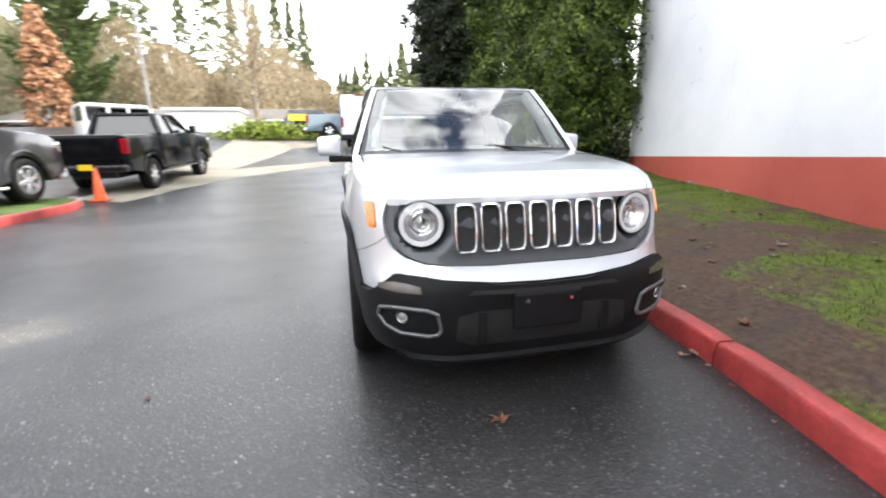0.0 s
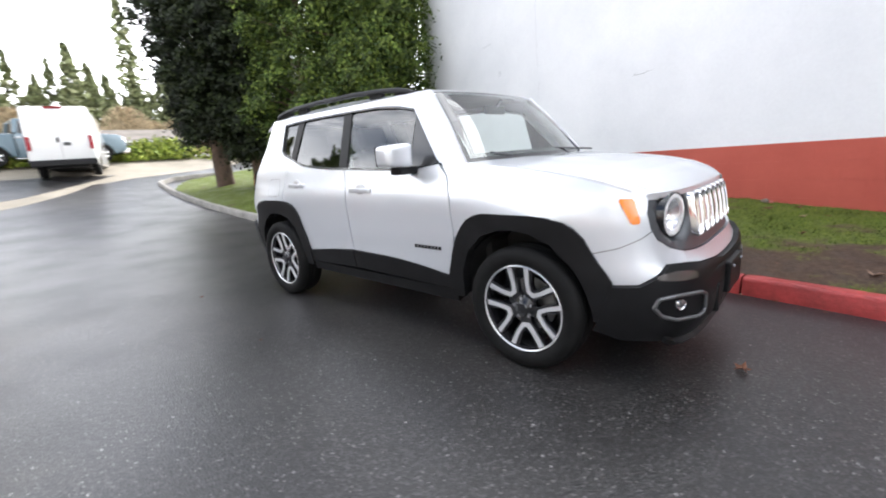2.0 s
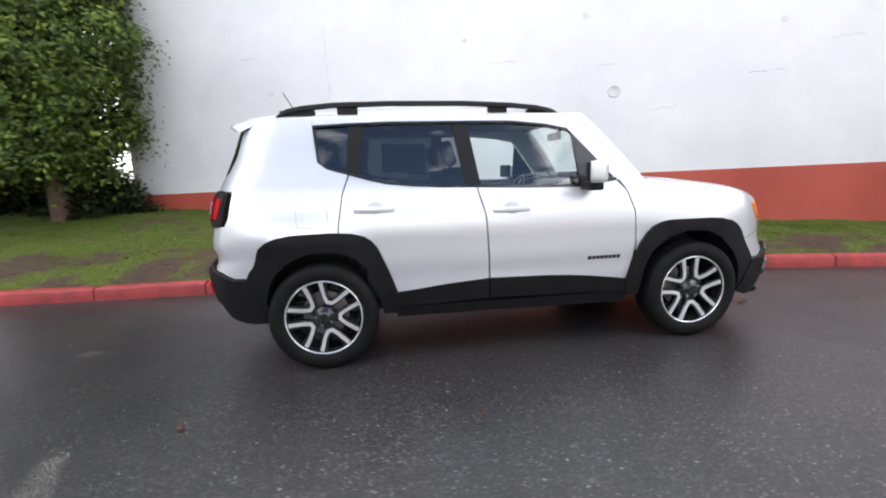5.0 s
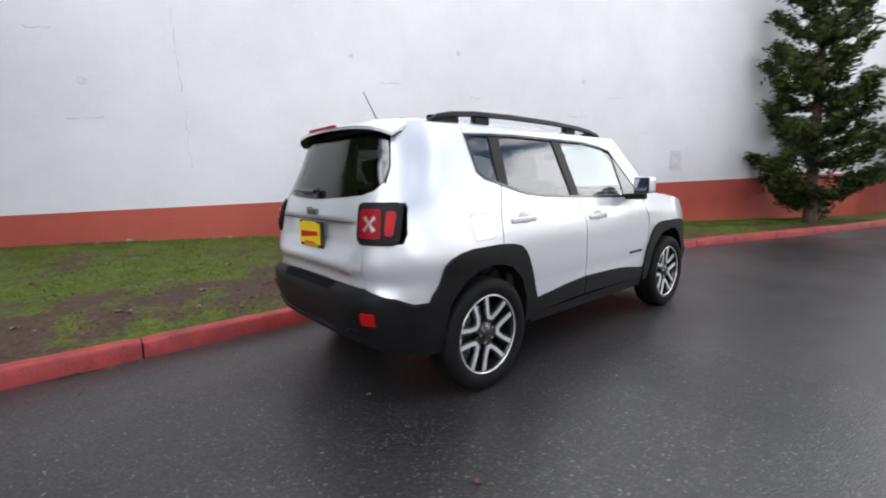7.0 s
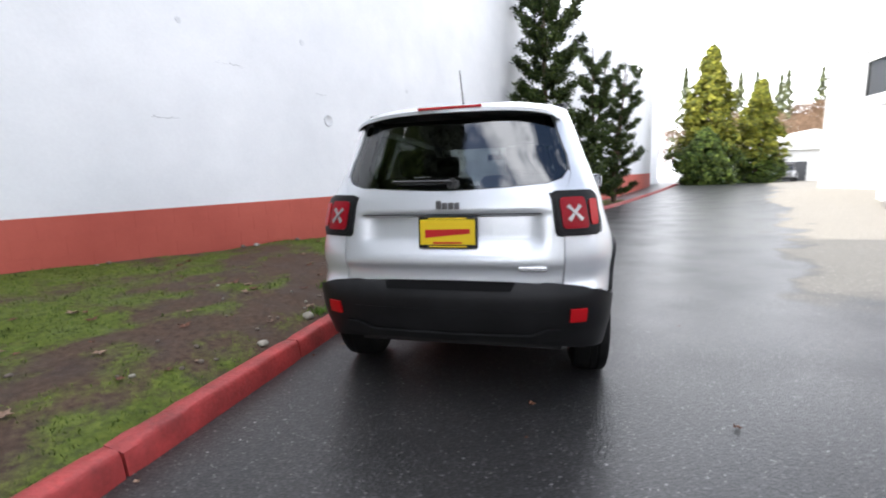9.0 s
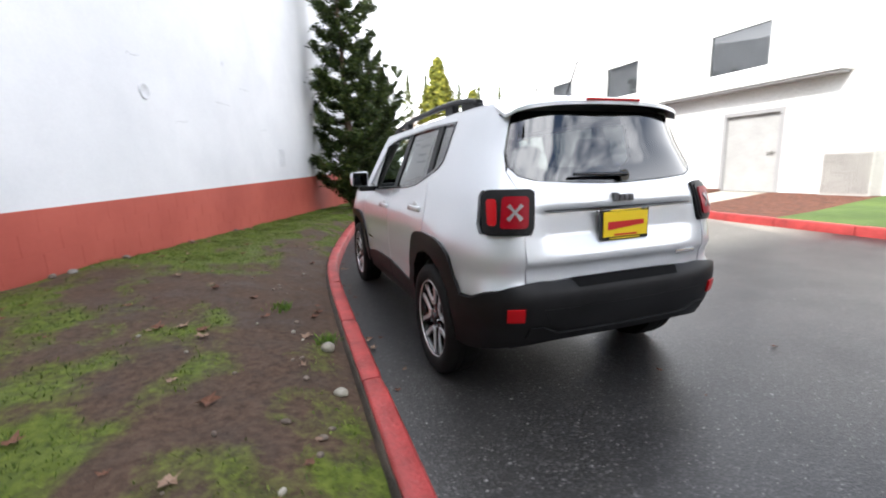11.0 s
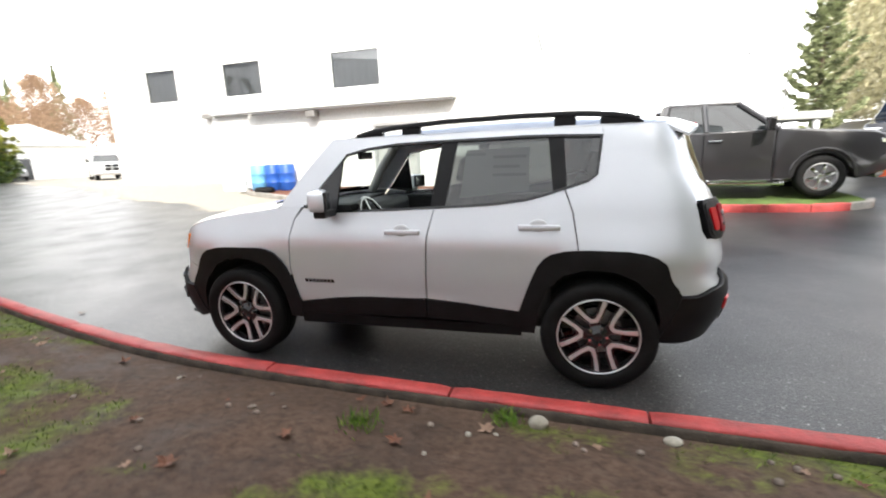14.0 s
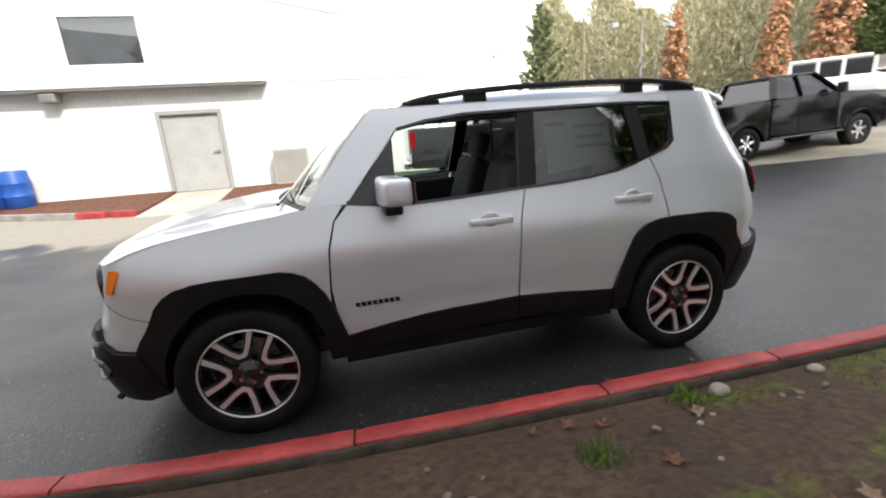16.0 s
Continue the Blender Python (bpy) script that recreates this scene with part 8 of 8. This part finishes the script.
LEAF_TAN = mottled("dry_tan_leaf", (0.17, 0.105, 0.068), (0.32, 0.21, 0.145), 25, 120, 0.75, 0.2)


def dead_leaf(x, y, z, size, seed, label, mat):
    """A curled lobed leaf."""
    rnd = random.Random(seed)
    bm = bmesh.new()
    n = 15
    ring = []
    for k in range(n):
        a = 2 * math.pi * k / n
        r = size * (1.0 if k % 3 == 0 else 0.55) * rnd.uniform(0.75, 1.15)
        ring.append(bm.verts.new((r * math.cos(a), r * math.sin(a) * 0.8, 0.32 * size * rnd.random() + 0.3 * r * abs(math.cos(a)))))
    mid = bm.verts.new((0, 0, 0.004))
    for k in range(n):
        bm.faces.new((mid, ring[k], ring[(k + 1) % n]))
    ob = part("dead_leaf", bm, mat)
    ob.matrix_basis = Matrix.Translation((x, y, z + 0.004)) @ Matrix.Rotation(rnd.uniform(0, 6.28), 4, "Z")
    return tagged(ob, label, "leaf", "fallen leaves")


dead_leaf(2.23, -0.26, 0.002, 0.06, 1, "curled brown leaf on the wet asphalt", LEAF_BROWN)
dead_leaf(1.92, 1.02, 0.004, 0.05, 2, "dry tan leaf in the gutter", LEAF_TAN)
for i in range(26):
    x = rnd.uniform(-3.5, 4.2)
    dead_leaf(x, kerb_y(x) - abs(rnd.gauss(0.05, 0.07)) - 0.02, 0.002, rnd.uniform(0.02, 0.045), 20 + i, "small dead leaf lying in the gutter", rnd.choice((LEAF_BROWN, LEAF_TAN)))
for i in range(85):
    x, v = rnd.uniform(-4.6, 3.2), 0.25 + rnd.random() * 2.2
    y = min(kerb_y(x) + v, wall_y(x) - 0.2)
    dead_leaf(x, y, verge_height(x, y), rnd.uniform(0.022, 0.065), 200 + i, "dead leaf lying on the verge", rnd.choice((LEAF_BROWN, LEAF_TAN)))
for i in range(10):
    dead_leaf(rnd.uniform(-4.5, 3.5), rnd.uniform(-3.5, 0.9), 0.002, rnd.uniform(0.012, 0.03), 120 + i, "tiny dead leaf on the wet asphalt", LEAF_BROWN)


# ---- marks on the white wall ----
def on_wall(x, z, out=0.0):
    n = Vector((WALL_B, -1, 0)).normalized()
    return Vector((x, wall_y(x), z)) + n * out


def wall_frame(x, z):
    """Pose on the wall: local x along it, local y out of it."""
    u = Vector((1, WALL_B, 0)).normalized()
    n = Vector((WALL_B, -1, 0)).normalized()
    m = Matrix.Identity(4)
    m.col[0][:3], m.col[1][:3], m.col[2][:3] = u, n, (0, 0, 1)
    m.translation = on_wall(x, z)
    return m


PATCH_GREY = mottled("filler_patch", (0.58, 0.59, 0.61), (0.70, 0.71, 0.73), 14, 60, 0.8, 0.3)
CRACK = material("crack_shadow", (0.30, 0.30, 0.31), 0.9)
bm = bmesh.new()
lathe(bm, [(0.0, 0.004), (0.075, 0.006), (0.088, 0.016), (0.096, 0.010), (0.10, 0.0)], 24)
cover = tagged(part("round_cover", bm, PATCH_GREY, smooth=50), "round painted-over cover plate on the white wall", "cover plate")
cover.matrix_basis = wall_frame(2.83, 2.35)
bm = bmesh.new()
box(bm, (-0.16, 0.0, -0.20), (0.16, 0.03, 0.20), 0.006)
hatch = tagged(part("wall_hatch", bm, PATCH_GREY), "square painted hatch on the white wall", "hatch")
hatch.matrix_basis = wall_frame(7.5, 1.66)


def crack(x0, z0, x1, z1, seed, wide=0.006):
    rnd = random.Random(seed)
    bm = bmesh.new()
    n = 14
    last = None
    for i in range(n + 1):
        t = i / n
        p = on_wall(x0 + (x1 - x0) * t + rnd.gauss(0, 0.012), z0 + (z1 - z0) * t + rnd.gauss(0, 0.012), 0.003)
        u = Vector((1, WALL_B, 0)).normalized() * wide * rnd.uniform(0.2, 1) if abs(z1 - z0) > abs(x1 - x0) else Vector((0, 0, wide * rnd.uniform(0.2, 1)))
        pair = (bm.verts.new(p - u / 2), bm.verts.new(p + u / 2))
        if last:
            bm.faces.new((last[0], last[1], pair[1], pair[0]))
        last = pair
    return tagged(part("wall_crack", bm, CRACK), "hairline crack in the white painted wall", "crack", "cracks in the wall")


crack(-1.75, 3.7, -1.72, 2.6, 1)
crack(-1.70, 2.35, -1.71, 1.5, 2)
for i, (x, z, ln) in enumerate(((2.6, 2.75, 0.25), (1.0, 2.9, 0.4), (4.6, 2.5, 0.5), (0.2, 2.1, 0.3), (5.6, 2.9, 0.35), (-3.0, 2.2, 0.4), (-3.3, 3.3, 0.25), (3.4, 2.05, 0.3), (6.4, 2.2, 0.3))):
    crack(x, z, x + ln, z + 0.02, 30 + i, 0.008)
for i, (x, z, r) in enumerate(((2.4, 3.5, 0.05), (-2.8, 2.7, 0.06), (0.6, 3.3, 0.04), (5.0, 3.2, 0.05), (-4.4, 0.85, 0.04))):
    bm = bmesh.new()
    lathe(bm, [(0.0, 0.004), (r * 0.8, 0.004), (r, 0.0)], 14)
    ob = tagged(part("wall_patch", bm, PATCH_GREY), "small filled patch on the white wall", "patch", "patches on the wall")
    ob.matrix_basis = wall_frame(x, z)
# rubble along the foot of the wall
for i in range(26):
    x = rnd.uniform(-3.0, 8.0)
    y = wall_y(x) - rnd.uniform(0.03, 0.12)
    stone(x, y, rnd.uniform(0.015, 0.045), 300 + i, rnd.choice((GREY_KERB, RED_CHIP, DARK_STONE)), "broken chip of block at the foot of the wall", group="rubble by the wall", name="rubble")


# ---- painted blocks of the wall's red base ----
def base_blocks(base):
    """Courses of painted blocks, a few millimetres proud of their joints."""
    slope = Matrix.Rotation(-math.atan(0.0179), 4, "Y")
    bm = bmesh.new()
    box(bm, (-0.2035, -0.02, -0.0985), (0.2035, 0.0062, 0.0985), 0.002)
    proto = part("block", bm, RED_WALL, base)
    first = True
    for row in range(5):
        for k in range(58):
            x = -5.66 + 0.41 * (k + 0.5 * (row % 2))
            z = 1.013 + 0.0179 * x - 0.101 - 0.2 * row
            if z + 0.1 < wall_base(x):
                continue
            ob = proto if first else new("block", proto.data)
            first = False
            ob.parent = base
            ob.matrix_basis = wall_frame(x, z) @ slope


base_blocks(bpy.data.objects["wall_base"])
